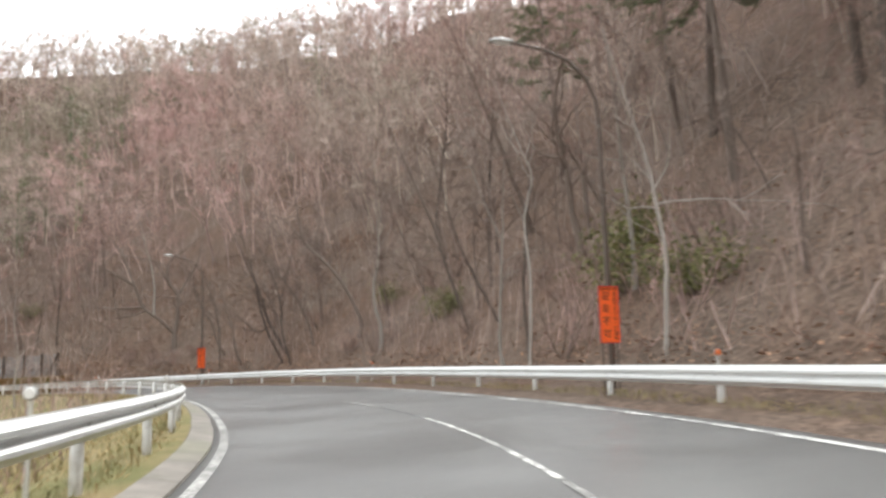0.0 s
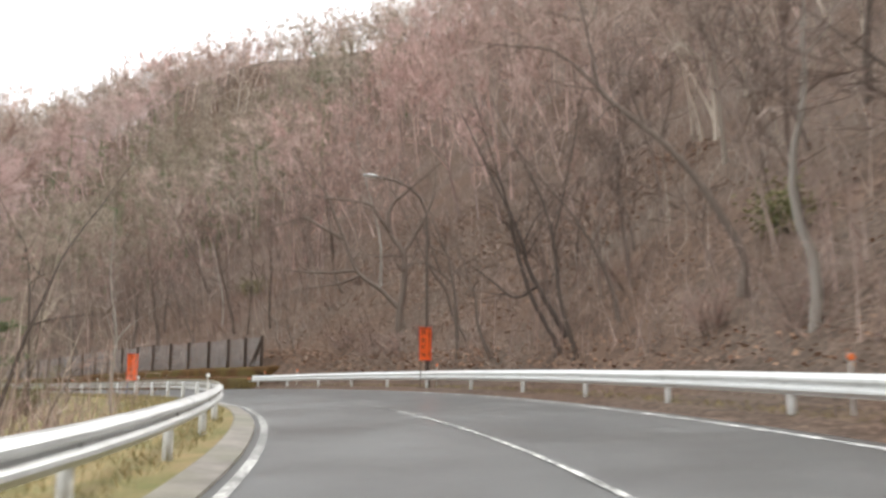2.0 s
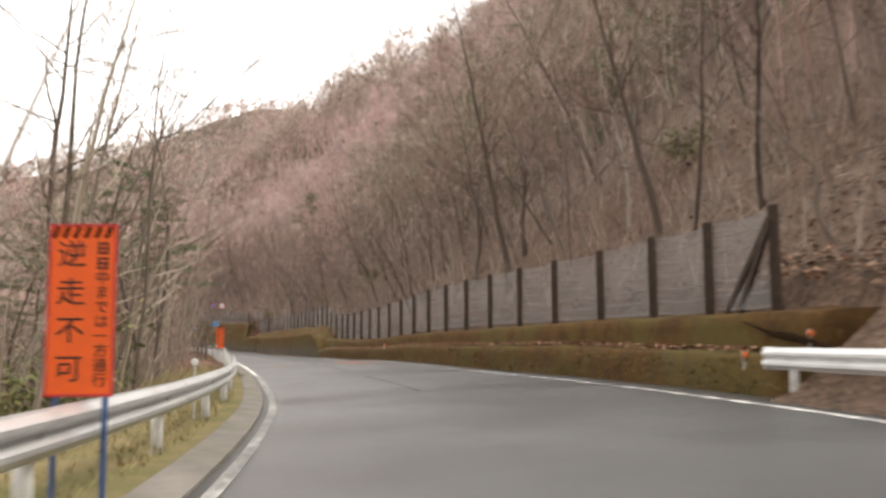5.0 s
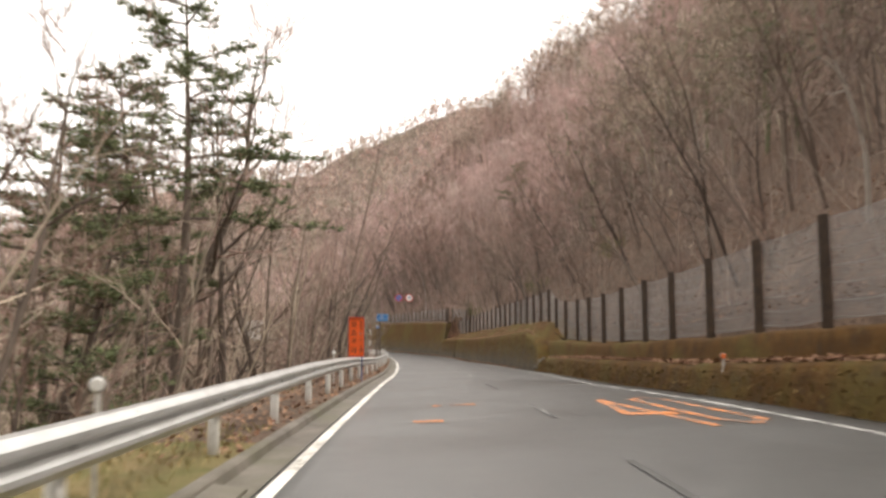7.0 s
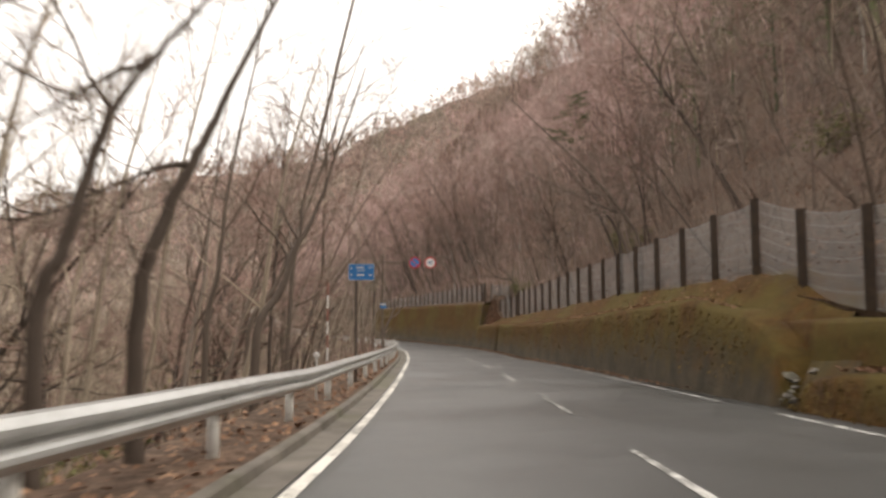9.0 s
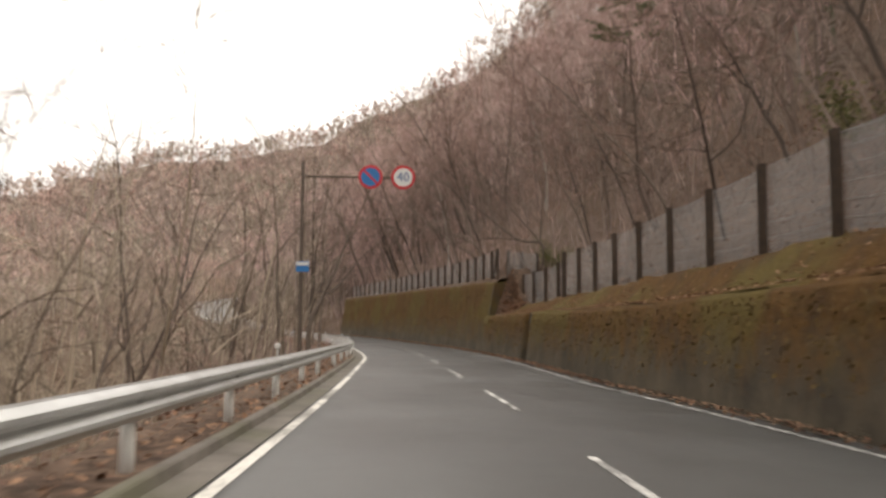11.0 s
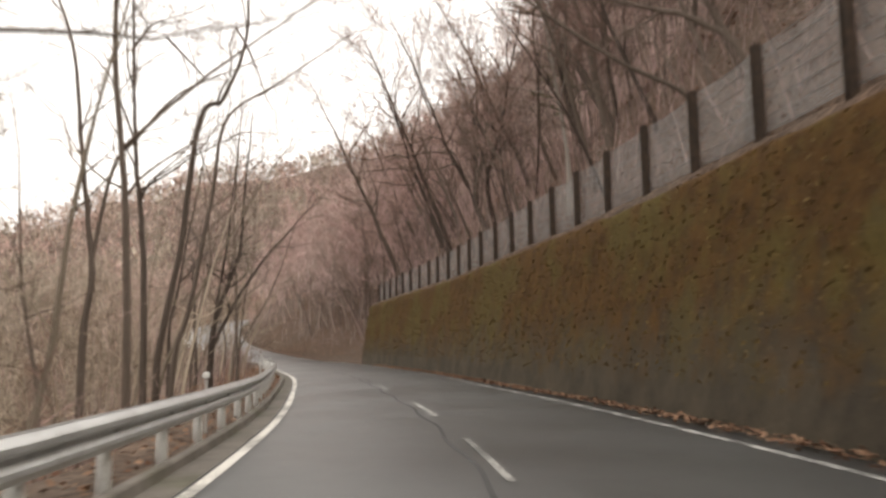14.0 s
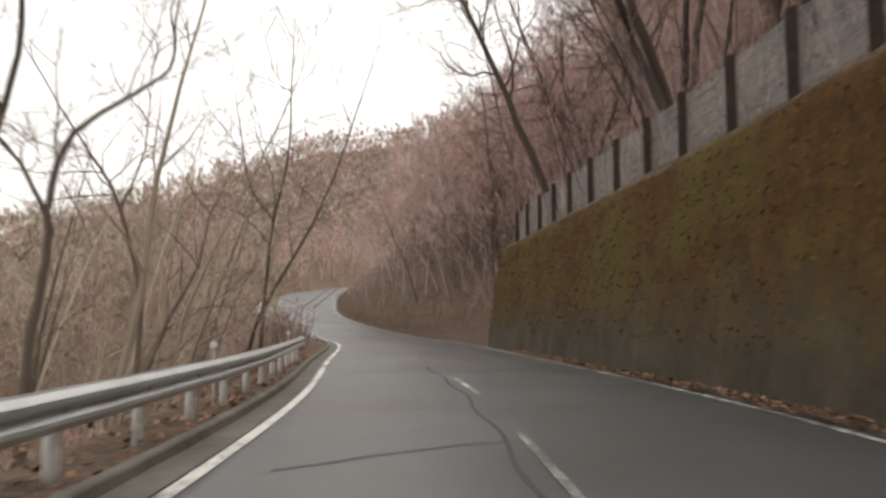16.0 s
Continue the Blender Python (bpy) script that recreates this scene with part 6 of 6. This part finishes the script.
    for kind, s, lat, sc, aim, label, group in (
            (snag, 41.0, 9.4, 1.1, 20, "pale broken tree on the slope", slope), (birch, 57.7, -5.3, 0.9, 0, "pale-barked slender tree beside the bend", valley),
            (pines[0], 119.5, -7.2, 1.0, 0, "tall green conifer at the roadside", valley), (pines[0], 124.0, -9.5, 1.0, 100, "tall green conifer at the roadside", valley),
            (pines[0], 127.0, -14.0, 1.1, 200, "tall green conifer at the roadside", valley), (pines[1], 122.0, -11.0, 1.1, 120, "small green conifer at the roadside", valley), (pines[1], 116.0, -8.8, 1.0, 30, "small green conifer at the roadside", valley),
            (pines[1], 78.0, -10.5, 1.1, 90, "small green conifer at the roadside", valley)):
        taken.append((s, lat))
        stand(kind, s, lat, sc, label, "tree", group, aim)
    # hillside wood, its near edge
    count = 0
    for _ in range(4000):
        s = rng.uniform(4, 310)
        lat = float(foot_lat(s)) + 0.9 + 11 * rng.random() ** 1.1
        if (s > 262 and lat < 8) or (62 < s < 78 and lat < 13):
            continue
        if not free(s, lat, 3.0):
            continue
        r = rng.random()
        if r < 0.03 and s > 95:
            stand(rng.choice(pines), s, lat, rng.uniform(0.6, 0.9), "dark green conifer among bare trees on the slope", "tree", slope, rng.uniform(0, 360))
        elif r < 0.34:
            stand(rng.choice(big), s, lat, rng.uniform(0.6, 0.95), "bare broad tree with grey-brown bark on the slope", "tree", slope, rng.uniform(-45, 45))
        else:
            stand(rng.choice(slim), s, lat, rng.uniform(0.7, 1.1), "slender leafless tree with reddish twigs on the slope", "tree", slope, rng.uniform(-60, 60))
        count += 1
        if count >= 86:
            break
    # trees reaching out over the fences
    count = 0
    for _ in range(2000):
        s = rng.uniform(86, 300)
        lat = float(foot_lat(s)) + 0.8 + 6 * rng.random()
        if (s > 262 and lat < 9) or not free(s, lat, 2.2):
            continue
        stand(rng.choice((slim[5], slim[1], open_[3], slim[5])), s, lat, rng.uniform(0.6, 1.0), "leafless tree leaning out over the road fence", "tree", slope, rng.uniform(-75, 75))
        count += 1
        if count >= 46:
            break
    for k in range(28):
        s, lat = 223 + 2.5 * k + rng.uniform(-0.6, 0.6), rng.uniform(8.6, 15.5)
        taken.append((s, lat))
        stand(rng.choice(big + slim[:2]), s, lat, rng.uniform(0.95, 1.35), "bare tree with dense reddish twigs above the high wall", "tree", slope, rng.uniform(-70, 70))
    for s, lat, sc in ((25, 17, 1.1), (22, 20, 1.0), (29, 20, 1.1), (33, 22, 1.0), (18, 16, 1.0), (14, 19, 1.1), (20, 24, 1.2), (27, 26, 1.2), (40, 21, 0.9)):
        stand(pines[0], s, lat, sc, "dark green conifer among bare trees on the slope", "tree", slope, rng.uniform(0, 360))
    # valley side
    count = 0
    for _ in range(3000):
        s = rng.uniform(98, 185) if rng.random() < 0.6 else rng.uniform(8, 300)
        lat = -(6.6 + 8 * rng.random() ** 1.2)
        if (s < 75 and lat > -8.5) or (s > 240 and rng.random() < 0.6):
            continue
        if not free(s, lat, 1.8):
            continue
        r = rng.random()
        if (r < 0.5 or s > 168) and s > 75:
            stand(rng.choice(open_ + pole if s > 168 else open_ + big[:1] + big[2:3]), s, lat, rng.uniform(0.8, 1.15) if s > 168 else rng.uniform(0.95, 1.35), "bare grey-brown tree below the road", "tree", valley, rng.uniform(-60, 60))
        else:
            stand(rng.choice(pole + slim[:2] + slim[2:4]), s, lat, rng.uniform(0.9, 1.3), "slender leafless tree below the road", "tree", valley, rng.uniform(-80, 80))
        count += 1
        if count >= 62:
            break
    # denser stand below the straight
    for k in range(14):
        s, lat = 127 + 2.9 * k + rng.uniform(-1, 1), -rng.uniform(7.0, 13.5)
        stand(rng.choice(open_[:2] + open_[4:] + big[2:3]), s, lat, rng.uniform(1.0, 1.35), "bare grey-brown tree below the road", "tree", valley, rng.uniform(-60, 60))
    # evergreen bushes
    green = [Tree("evergreen_bush", leafy(s, h, n), (MAT["bark"], MAT["sasa"]), ("stem_clump", "foliage")) for s, h, n in ((81, 3.2, 1500), (82, 2.2, 1100))]
    for s, lat, sc in ((37.5, 11.4, 1.0), (20, 11, 1.1), (24, 11.5, 1.3), (27, 14, 1.4), (46, 13, 1.0), (136, -9, 1.3), (132.5, -7.2, 1.0), (139, -7.4, 1.1), (143.5, -8.6, 1.3), (130, -10.5, 1.3), (140, -11.5, 1.3), (147, -10, 1.1), (112, -6.5, 1.0), (103, -8, 1.2), (92, -7.5, 1.1), (204.3, 9.6, 0.8), (176, 12, 1.0), (84, -5.6, 1.1), (152, 13.5, 1.0), (97, 16, 1.1)):
        stand(rng.choice(green), s, lat, sc, "olive-green evergreen bush among bare stems", "shrub", "evergreen bushes", rng.uniform(0, 360))
    for k in range(66):
        s, lat = (rng.uniform(64, 74), rng.uniform(8.3, 10.2)) if k < 9 else (rng.uniform(279, 300), -rng.uniform(3.3, 6.5)) if k > 47 else (rng.uniform(259, 296), -rng.uniform(3.6, 7.5))
        stand(rng.choice(bush), s, lat, rng.uniform(0.8, 1.3) * (1.6 if k > 47 else 1), "thicket of thin reddish stems", "shrub", "roadside brush", rng.uniform(0, 360))
    # brush at the foot of the slopes
    for _ in range(210):
        s = rng.uniform(5, 290)
        lat = float(foot_lat(s)) + 0.5 + rng.random() * 7 if rng.random() < 0.62 else -(4.0 + 6 * rng.random())
        if s > 262 and lat > 0:
            lat += 1.5
        if 60 < s < 80 and lat > 9:
            continue
        stand(rng.choice(bush), s, lat, rng.uniform(0.6, 1.2), "thicket of thin reddish stems", "shrub", "roadside brush", rng.uniform(0, 360))


build_trees()


def joined(name, label, category, material, kinds, x, y, rng, size, lean=None, gz=None):
    """Many trees as one cover: each kind turned, scaled and set on the ground."""
    gz = ground_z(x, y) if gz is None else gz
    V, F, k = [], [], 0
    for i in range(len(x)):
        v, f = kinds[int(rng.integers(len(kinds)))]
        a = rng.uniform(0, 2 * math.pi) if lean is None else lean[i] + rng.normal(0, 0.7)
        sc = rng.uniform(*size)
        c, q = math.cos(a) * sc, math.sin(a) * sc
        w = np.stack([v[:, 0] * c - v[:, 1] * q + x[i], v[:, 0] * q + v[:, 1] * c + y[i], v[:, 2] * sc * rng.uniform(0.9, 1.15) + gz[i] - 0.2], 1)
        V.append(w.astype(np.float32))
        F.append(f + k)
        k += len(v)
    me = mesh_from(name, np.vstack(V), [np.vstack(F)], material)
    tagged(new(name, me), label, category, kind="stuff")


def merged(heaps):
    (v1, f1), (v2, f2) = heaps[0].arrays(), heaps[1].arrays()
    return np.vstack([v1, v2]), np.vstack([f1, f2 + len(v1)])


def build_woods():
    """The woods farther up the hills, too many to count."""
    rng = np.random.default_rng(77)
    mid = [merged(bare_tree(s, h, 0.11, 8, 3, 11, le, 0.28, 0.07, 1.05, (1.5, 0.023), sides=(4, 3, 3), steps=(6, 3, 1), arch=ar, thin=slivers)) for s, h, le, ar in ((51, 10, 0.2, 0.1), (52, 12, 0.1, 0.0), (53, 9, 0.3, 0.2), (54, 13, 0.1, 0.05), (55, 11, 0.2, 0.0))]
    far = [merged(bare_tree(s, h, 0.16, 7, 2, 7, 0.1, 0.25, 0.07, 1.15, (2.0, 0.05), sides=(3, 3, 3), steps=(3, 2, 1), thin=slivers)) for s, h in ((61, 11), (62, 13), (63, 10))]
    thin = [merged(bare_tree(s, h, g, 7, 3, 4, le, 0.3, 0.09, 0.85, (0.9, 0.009), sides=(5, 3, 3), steps=(6, 3, 2), arch=ar, thin=slivers)) for s, h, g, le, ar in ((56, 10, 0.07, 0.2, 0.1), (57, 11, 0.09, 0.1, 0.0), (58, 8, 0.06, 0.3, 0.15))]
    n = 22000
    x, y = rng.uniform(-230, 215, n), rng.uniform(-40, 420, n)
    s, lat, z = nearest(x, y)
    right = lat > 0
    d = np.where(right, lat - foot_lat(s), -lat - 3.7)
    way = np.radians(np.array([heading(v) for v in s]) + np.where(right, 180, 0))
    live = s > 4
    pick = np.flatnonzero(live & (s < 335) & right & (d > 9) & (d < 50))[:1250]
    # olive trees also darken the shaded stretch; red ones are paled for haze
    for rows, tint in ((pick[s[pick] < 125], "woods"), (pick[(s[pick] >= 125) & (s[pick] < 190)], "woods_olive"), (pick[s[pick] >= 190], "woods_red_hazy")):
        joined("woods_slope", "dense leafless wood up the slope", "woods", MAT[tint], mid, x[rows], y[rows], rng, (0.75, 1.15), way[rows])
    pick = np.flatnonzero(live & right & (d > 2) & (d < 9) & ((s < 58) | (s > 82)) & (s < 300))[:340]
    joined("woods_edge", "thin leafless trees at the foot of the slope", "woods", MAT["woods_dark"], mid, x[pick], y[pick], rng, (0.45, 0.8), way[pick])
    pick = np.flatnonzero(live & (s < 335) & ~right & (d > 9) & (d < 46) & ((s < 165) | (rng.random(n) < 0.7)))[:430]
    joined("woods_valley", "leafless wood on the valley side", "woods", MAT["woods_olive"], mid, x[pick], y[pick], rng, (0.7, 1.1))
    pick = np.flatnonzero(((right & (d >= 50) & (d < 88)) | (~right & (d >= 42) & (d < 100) & (s < 215) & (rng.random(n) < 0.5))) & live & (s < 400))[:2300]
    tall = right[pick] & (s[pick] > 212) & (s[pick] < 300)
    for rows, size in ((pick[~tall], (0.75, 1.1)), (pick[tall], (1.05, 1.6))):
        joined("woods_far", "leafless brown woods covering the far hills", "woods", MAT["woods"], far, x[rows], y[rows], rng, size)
    pick = np.flatnonzero((s > 308) & ~right & (d > 1.6) & (d < 42))[:560]
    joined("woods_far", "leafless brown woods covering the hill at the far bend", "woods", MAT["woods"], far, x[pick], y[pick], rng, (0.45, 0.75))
    pick = np.flatnonzero((s > 268) & (s < 420) & right & (d > 1.6) & (d < 40))[:400]
    joined("woods_end", "dense reddish leafless wood beyond the far bend", "woods", MAT["woods_red_hazy"], mid, x[pick], y[pick], rng, (0.6, 1.05), way[pick])
    pick = np.flatnonzero((s > 215) & (s < 305) & ~right & (d > 40) & (d < 100))[:220]
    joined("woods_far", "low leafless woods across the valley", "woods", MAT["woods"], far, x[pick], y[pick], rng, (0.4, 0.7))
    # the high ridge across the valley
    ridge = [merged(bare_tree(k, h, 0.2, 6, 1, 9, 0.1, 0.15, 0.07, 1.3, (3.2, 0.22), sides=(3, 3, 3), steps=(3, 2, 1), thin=slivers)) for k, h in ((64, 11), (65, 13), (66, 9))]
    a, r = rng.uniform(12, 100, 3600), 330 + 315 * rng.random(3600) ** 0.55
    px, py, pz = far_hill(a, r)
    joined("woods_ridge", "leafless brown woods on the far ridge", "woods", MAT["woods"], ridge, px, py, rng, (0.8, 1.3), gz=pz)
    con = [merged(pine(s, 11, 6, 0.16, 0.3, 0.22)) for s in (33, 34)]
    pick = np.flatnonzero(live & right & (d > 30) & (d < 88))[:600:30]
    pick = np.append(pick, np.flatnonzero((s > 110) & (s < 215) & right & (d > 11) & (d < 50))[:105])
    joined("conifers_far", "dark conifers scattered through the woods", "woods", MAT["needles"], con, x[pick], y[pick], rng, (0.8, 1.2))
    pick = np.flatnonzero(live & (s > 70) & (s < 300) & ~right & (d > 1.0) & (d < 10) & ((s < 168) | (rng.random(n) < 0.8)))[:470]
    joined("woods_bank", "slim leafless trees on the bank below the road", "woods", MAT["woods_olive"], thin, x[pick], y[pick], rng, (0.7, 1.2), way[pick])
    # thickets of stems under the trees
    n = 17000
    s = rng.uniform(4, 345, n)
    right = rng.random(n) < 0.7
    lat = np.where(right, foot_lat(s) + 0.5 + 24 * rng.random(n) ** 1.3, -(4.2 + 20 * rng.random(n)))
    keep = ~((s > 61) & (s < 79) & right & (lat < 13)) & ~((s > 268) & right & (lat < 6.8))
    s, lat = s[keep], lat[keep]
    n = len(s)
    p = place(s, lat)
    p[:, 2] = ground_z(p[:, 0], p[:, 1]) - 0.1
    stem = rng.normal(0, 0.28, (n, 3)) + [0, 0, 1]
    stem /= np.linalg.norm(stem, axis=1)[:, None]
    tall = rng.uniform(1.0, 4.2, n)
    P, D, L, R = [p], [stem], [tall], [rng.uniform(0.010, 0.018, n)]
    for _ in range(5):
        f = rng.uniform(0.2, 0.95, n)
        P.append(p + stem * (tall * f)[:, None])
        D.append(stem * 0.7 + rng.normal(0, 0.55, (n, 3)))
        L.append(rng.uniform(0.3, 0.9, n) * np.minimum(tall * 0.4, 1.1))
        R.append(np.full(n, 0.0075))
    P, D, L, R, S = np.vstack(P), np.vstack(D), np.concatenate(L), np.concatenate(R), np.tile(s, 6)
    # same stems in three tones: dark for a shaded stretch, red paled for haze
    for rows, key in ((S < 125, "woods"), ((S >= 125) & (S < 190), "woods_dark"), (S >= 190, "woods_red_hazy")):
        v, f = slivers(P[rows], D[rows], L[rows], R[rows], rng)
        tagged(new("thicket", mesh_from("thicket", v, [f], MAT[key])), "dense thicket of thin leafless stems", "undergrowth", kind="stuff")


build_woods()

# ---- small cover of the ground ----
def scatter_flakes(name, label, category, n, where, size, material, seed, lift=0.03, upright=0.0):
    """Many small curled leaves or blades as one cover."""
    rng = np.random.default_rng(seed)
    s, lat, h = where(rng, n)
    p = place(s, lat, 0, 0.0)
    p[:, 2] = np.where(np.isnan(h), ground_z(p[:, 0], p[:, 1]), p[:, 2] + h) + lift * rng.random(n)
    L = rng.uniform(0.6, 1.3, n) * size
    a = rng.uniform(0, 2 * math.pi, n)
    tilt = rng.normal(0, 0.28, n) + upright
    u = np.stack([np.cos(a) * np.cos(tilt), np.sin(a) * np.cos(tilt), np.sin(tilt)], 1)
    w = np.stack([-np.sin(a), np.cos(a), rng.normal(0, 0.4, n)], 1)
    wid = 0.45 if upright == 0 else 0.06
    v = np.stack([p, p + u * L[:, None] * 0.55 + w * (L * wid)[:, None] + [0, 0, 0.01], p + u * L[:, None], p + u * L[:, None] * 0.5 - w * (L * wid)[:, None]], 1)
    i = np.arange(n)[:, None] * 4
    f = np.concatenate([i + np.array([[0, 1, 2]]), i + np.array([[0, 2, 3]])])
    tagged(new(name, mesh_from(name, v, [f], MAT[material])), label, category, kind="stuff")


def scatter_tufts(name, label, n, where, seed):
    """Tufts of moss and dead grass hanging on the walls."""
    rng = np.random.default_rng(seed)
    s, lat, h = where(rng, n)
    p = place(s, lat, h, 0.0)
    right = np.stack([np.interp(s, RS, RD[:, 1]), -np.interp(s, RS, RD[:, 0]), 0 * s], 1)
    u = -right * rng.uniform(0.15, 0.7, n)[:, None] + rng.normal(0, 0.35, (n, 3)) + [0, 0, -0.75]
    u /= np.linalg.norm(u, axis=1)[:, None]
    w = np.cross(u, rng.normal(0, 1, (n, 3)))
    w /= np.linalg.norm(w, axis=1)[:, None]
    L = (0.04 + 0.11 * rng.random(n) ** 2)[:, None]
    v = np.stack([p, p + u * L * 0.5 + w * L * 0.2, p + u * L, p + u * L * 0.5 - w * L * 0.2], 1)
    i = np.arange(n)[:, None] * 4
    f = np.concatenate([i + np.array([[0, 1, 2]]), i + np.array([[0, 2, 3]])])
    tagged(new(name, mesh_from(name, v, [f], MAT["moss_tuft"])), label, "moss", kind="stuff")


def build_cover():
    def high_face(rng, n):
        s, k = rng.uniform(205.4, 270.3, n), 0.22 + 0.78 * rng.random(n) ** 0.8
        return s, wall_front(s) + 0.82 * k - 0.06 - 0.1 * rng.random(n), base_r(s) - 0.4 + (high_top(s) + 0.3 - base_r(s)) * k
    scatter_tufts("moss_tufts", "brown tufts of moss on the high wall", 15000, high_face, 66)
    def mid_face(rng, n):
        s, k = rng.uniform(141.5, 204.8, n), 0.3 + 0.7 * rng.random(n) ** 0.5
        return s, wall_front(s) + 0.30 * k - 0.06 - 0.08 * rng.random(n), base_r(s) - 0.4 + (mid_top(s) + 0.32 - base_r(s)) * k
    scatter_tufts("moss_tufts", "brown tufts of moss on the wall's upper half", 6000, mid_face, 67)
    def low_face(rng, n):
        s, k = rng.uniform(80, 139.4, n), 0.25 + 0.75 * rng.random(n) ** 0.8
        return s, wall_front(s) + 0.16 * k - 0.06 - 0.08 * rng.random(n), base_r(s) - 0.3 + (low_top(s) + 0.24 - base_r(s)) * k
    scatter_tufts("moss_tufts", "brown tufts of moss on the low wall", 5000, low_face, 68)
    def scree_leaves(rng, n):
        s = rng.uniform(56, 84, n)
        return s, foot_lat(s) + 0.1 + 13 * rng.random(n), np.full(n, np.nan)
    scatter_flakes("fallen_leaves", "large pale and brown leaves on the scree", "leaves", 16000, scree_leaves, 0.13, "leaf", 69, 0.05)
    def ledge_leaves(rng, n):
        s = rng.uniform(81, 138, n)
        return s, wall_front(s) + 0.24 + 0.62 * rng.random(n) ** 0.8, low_top(s) + 0.05 + 0 * s
    scatter_flakes("fallen_leaves", "pale brown leaves on the ledge between the two tiers", "leaves", 5000, ledge_leaves, 0.10, "leaf", 72, 0.05)
    def lip_leaves(rng, n):
        s = rng.uniform(143, 202, n)
        f = rng.random(n) ** 3
        return s, wall_front(s) + 0.40 + (6.95 - wall_front(s)) * f, mid_top(s) + 0.08 + (foot_h(s) - 0.08 - mid_top(s)) * np.clip(f * 1.35 - 0.35, 0, 1)
    scatter_flakes("fallen_leaves", "brown leaves along the lip of the middle wall", "leaves", 3000, lip_leaves, 0.065, "leaf", 73, 0.04)
    def heap_leaves(rng, n):
        s = rng.uniform(201.6, 205.5, n)
        f = rng.random(n)
        top = foot_h(s) - 0.08 + 1.35 * np.clip((s - 202.3) / 2.7, 0, 1) ** 1.4
        return s, wall_front(s) + 0.9 + (6.45 - wall_front(s)) * f, mid_top(s) + 0.06 + (top - mid_top(s)) * f + 0.08
    scatter_flakes("fallen_leaves", "red-brown leaves heaped beside the high wall", "leaves", 2600, heap_leaves, 0.10, "leaf", 70, 0.05)

    nan = lambda n: np.full(n, np.nan)
    def slope(rng, n):
        s = rng.uniform(5, 300, n)
        return s, foot_lat(s) + 0.1 + 9 * rng.random(n) ** 1.4, nan(n)
    scatter_flakes("fallen_leaves", "brown fallen leaves on the slope", "leaves", 40000, slope, 0.11, "leaf", 61, 0.08)
    def left(rng, n):
        s = rng.uniform(104, 262, n)
        lat = line_l(s) - 0.7 - 3.0 * rng.random(n) ** 1.2
        return s, lat, 0.05 + 0.05 * rng.random(n)
    scatter_flakes("fallen_leaves", "brown fallen leaves behind the kerb", "leaves", 9000, left, 0.09, "leaf", 62, 0.05)
    def foot(rng, n):
        s = 143 + 119 * rng.random(n) ** 0.6
        lat = wall_front(s) - 0.02 - 0.42 * rng.random(n) ** 2
        return s, lat, base_r(s) + 0.01 + 0.05 * rng.random(n)
    scatter_flakes("fallen_leaves", "red-brown leaves along the wall's foot", "leaves", 6500, foot, 0.08, "leaf", 63, 0.04)
    def grass(rng, n):
        s = rng.uniform(-5, 108, n)
        lat = line_l(s) - 0.85 - 2.6 * rng.random(n)
        return s, lat, 0.02 + 0 * lat
    scatter_flakes("grass", "dry yellow-green grass on the verge", "grass", 22000, grass, 0.14, "blade", 64, 0.02, 1.0)
    def rgrass(rng, n):
        s = rng.uniform(-5, 82, n)
        lat = line_r(s) + 0.75 + 1.3 * rng.random(n)
        return s, lat, 0.07 + bank(s) * np.minimum(lat, 8)
    scatter_flakes("grass", "dry grass below the guard rail", "grass", 7000, rgrass, 0.13, "blade", 65, 0.02, 1.0)
    # flat stones of the scree beside the bend
    rng = random.Random(8)
    heap = Heap()
    pts = []
    for _ in range(5200):
        s = rng.gauss(71, 7)
        pts.append((s, float(foot_lat(s)) + 0.2 + 13 * rng.random()))
    arr = np.array(pts)
    xyz = place(arr[:, 0], arr[:, 1])
    gz = ground_z(xyz[:, 0], xyz[:, 1])
    for (x, y, _), z in zip(xyz, gz):
        add_stone(heap, (x, y, z + 0.06), rng.uniform(0.03, 0.085), rng, 0.2)
    tagged(new("scree", heap.mesh("scree", MAT["stone"])), "flat grey-brown stones of a scree slope", "stones", kind="stuff")
    # fallen twigs and seedlings over the slopes
    r = np.random.default_rng(9)
    n = 14000
    s = r.uniform(-5, 300, n)
    lat = np.where(r.random(n) < 0.66, foot_lat(s) + 0.3 + 16 * r.random(n) ** 1.3, -(4 + 14 * r.random(n)))
    p = place(s, lat)
    p[:, 2] = ground_z(p[:, 0], p[:, 1])
    d = r.normal(0, 0.55, (n, 3)) + [0, 0, 0.8]
    d /= np.linalg.norm(d, axis=1)[:, None]
    L = r.uniform(0.5, 2.2, n)
    u = np.cross(d, r.normal(0, 1, (n, 3)))
    u /= np.linalg.norm(u, axis=1)[:, None]
    w = np.cross(d, u)
    b = (0.006 + 0.006 * r.random(n))[:, None]
    v = np.stack([p + u * b, p - u * b * 0.5 + w * b, p - u * b * 0.5 - w * b, p + d * L[:, None]], 1)
    i = np.arange(n)[:, None] * 4
    f = np.concatenate([i + np.array([[0, 1, 3]]), i + np.array([[1, 2, 3]]), i + np.array([[2, 0, 3]])])
    tagged(new("undergrowth", mesh_from("undergrowth", v, [f], MAT["twig_bark"])), "thin upright twigs and seedlings under the trees", "undergrowth", kind="stuff")


build_cover()
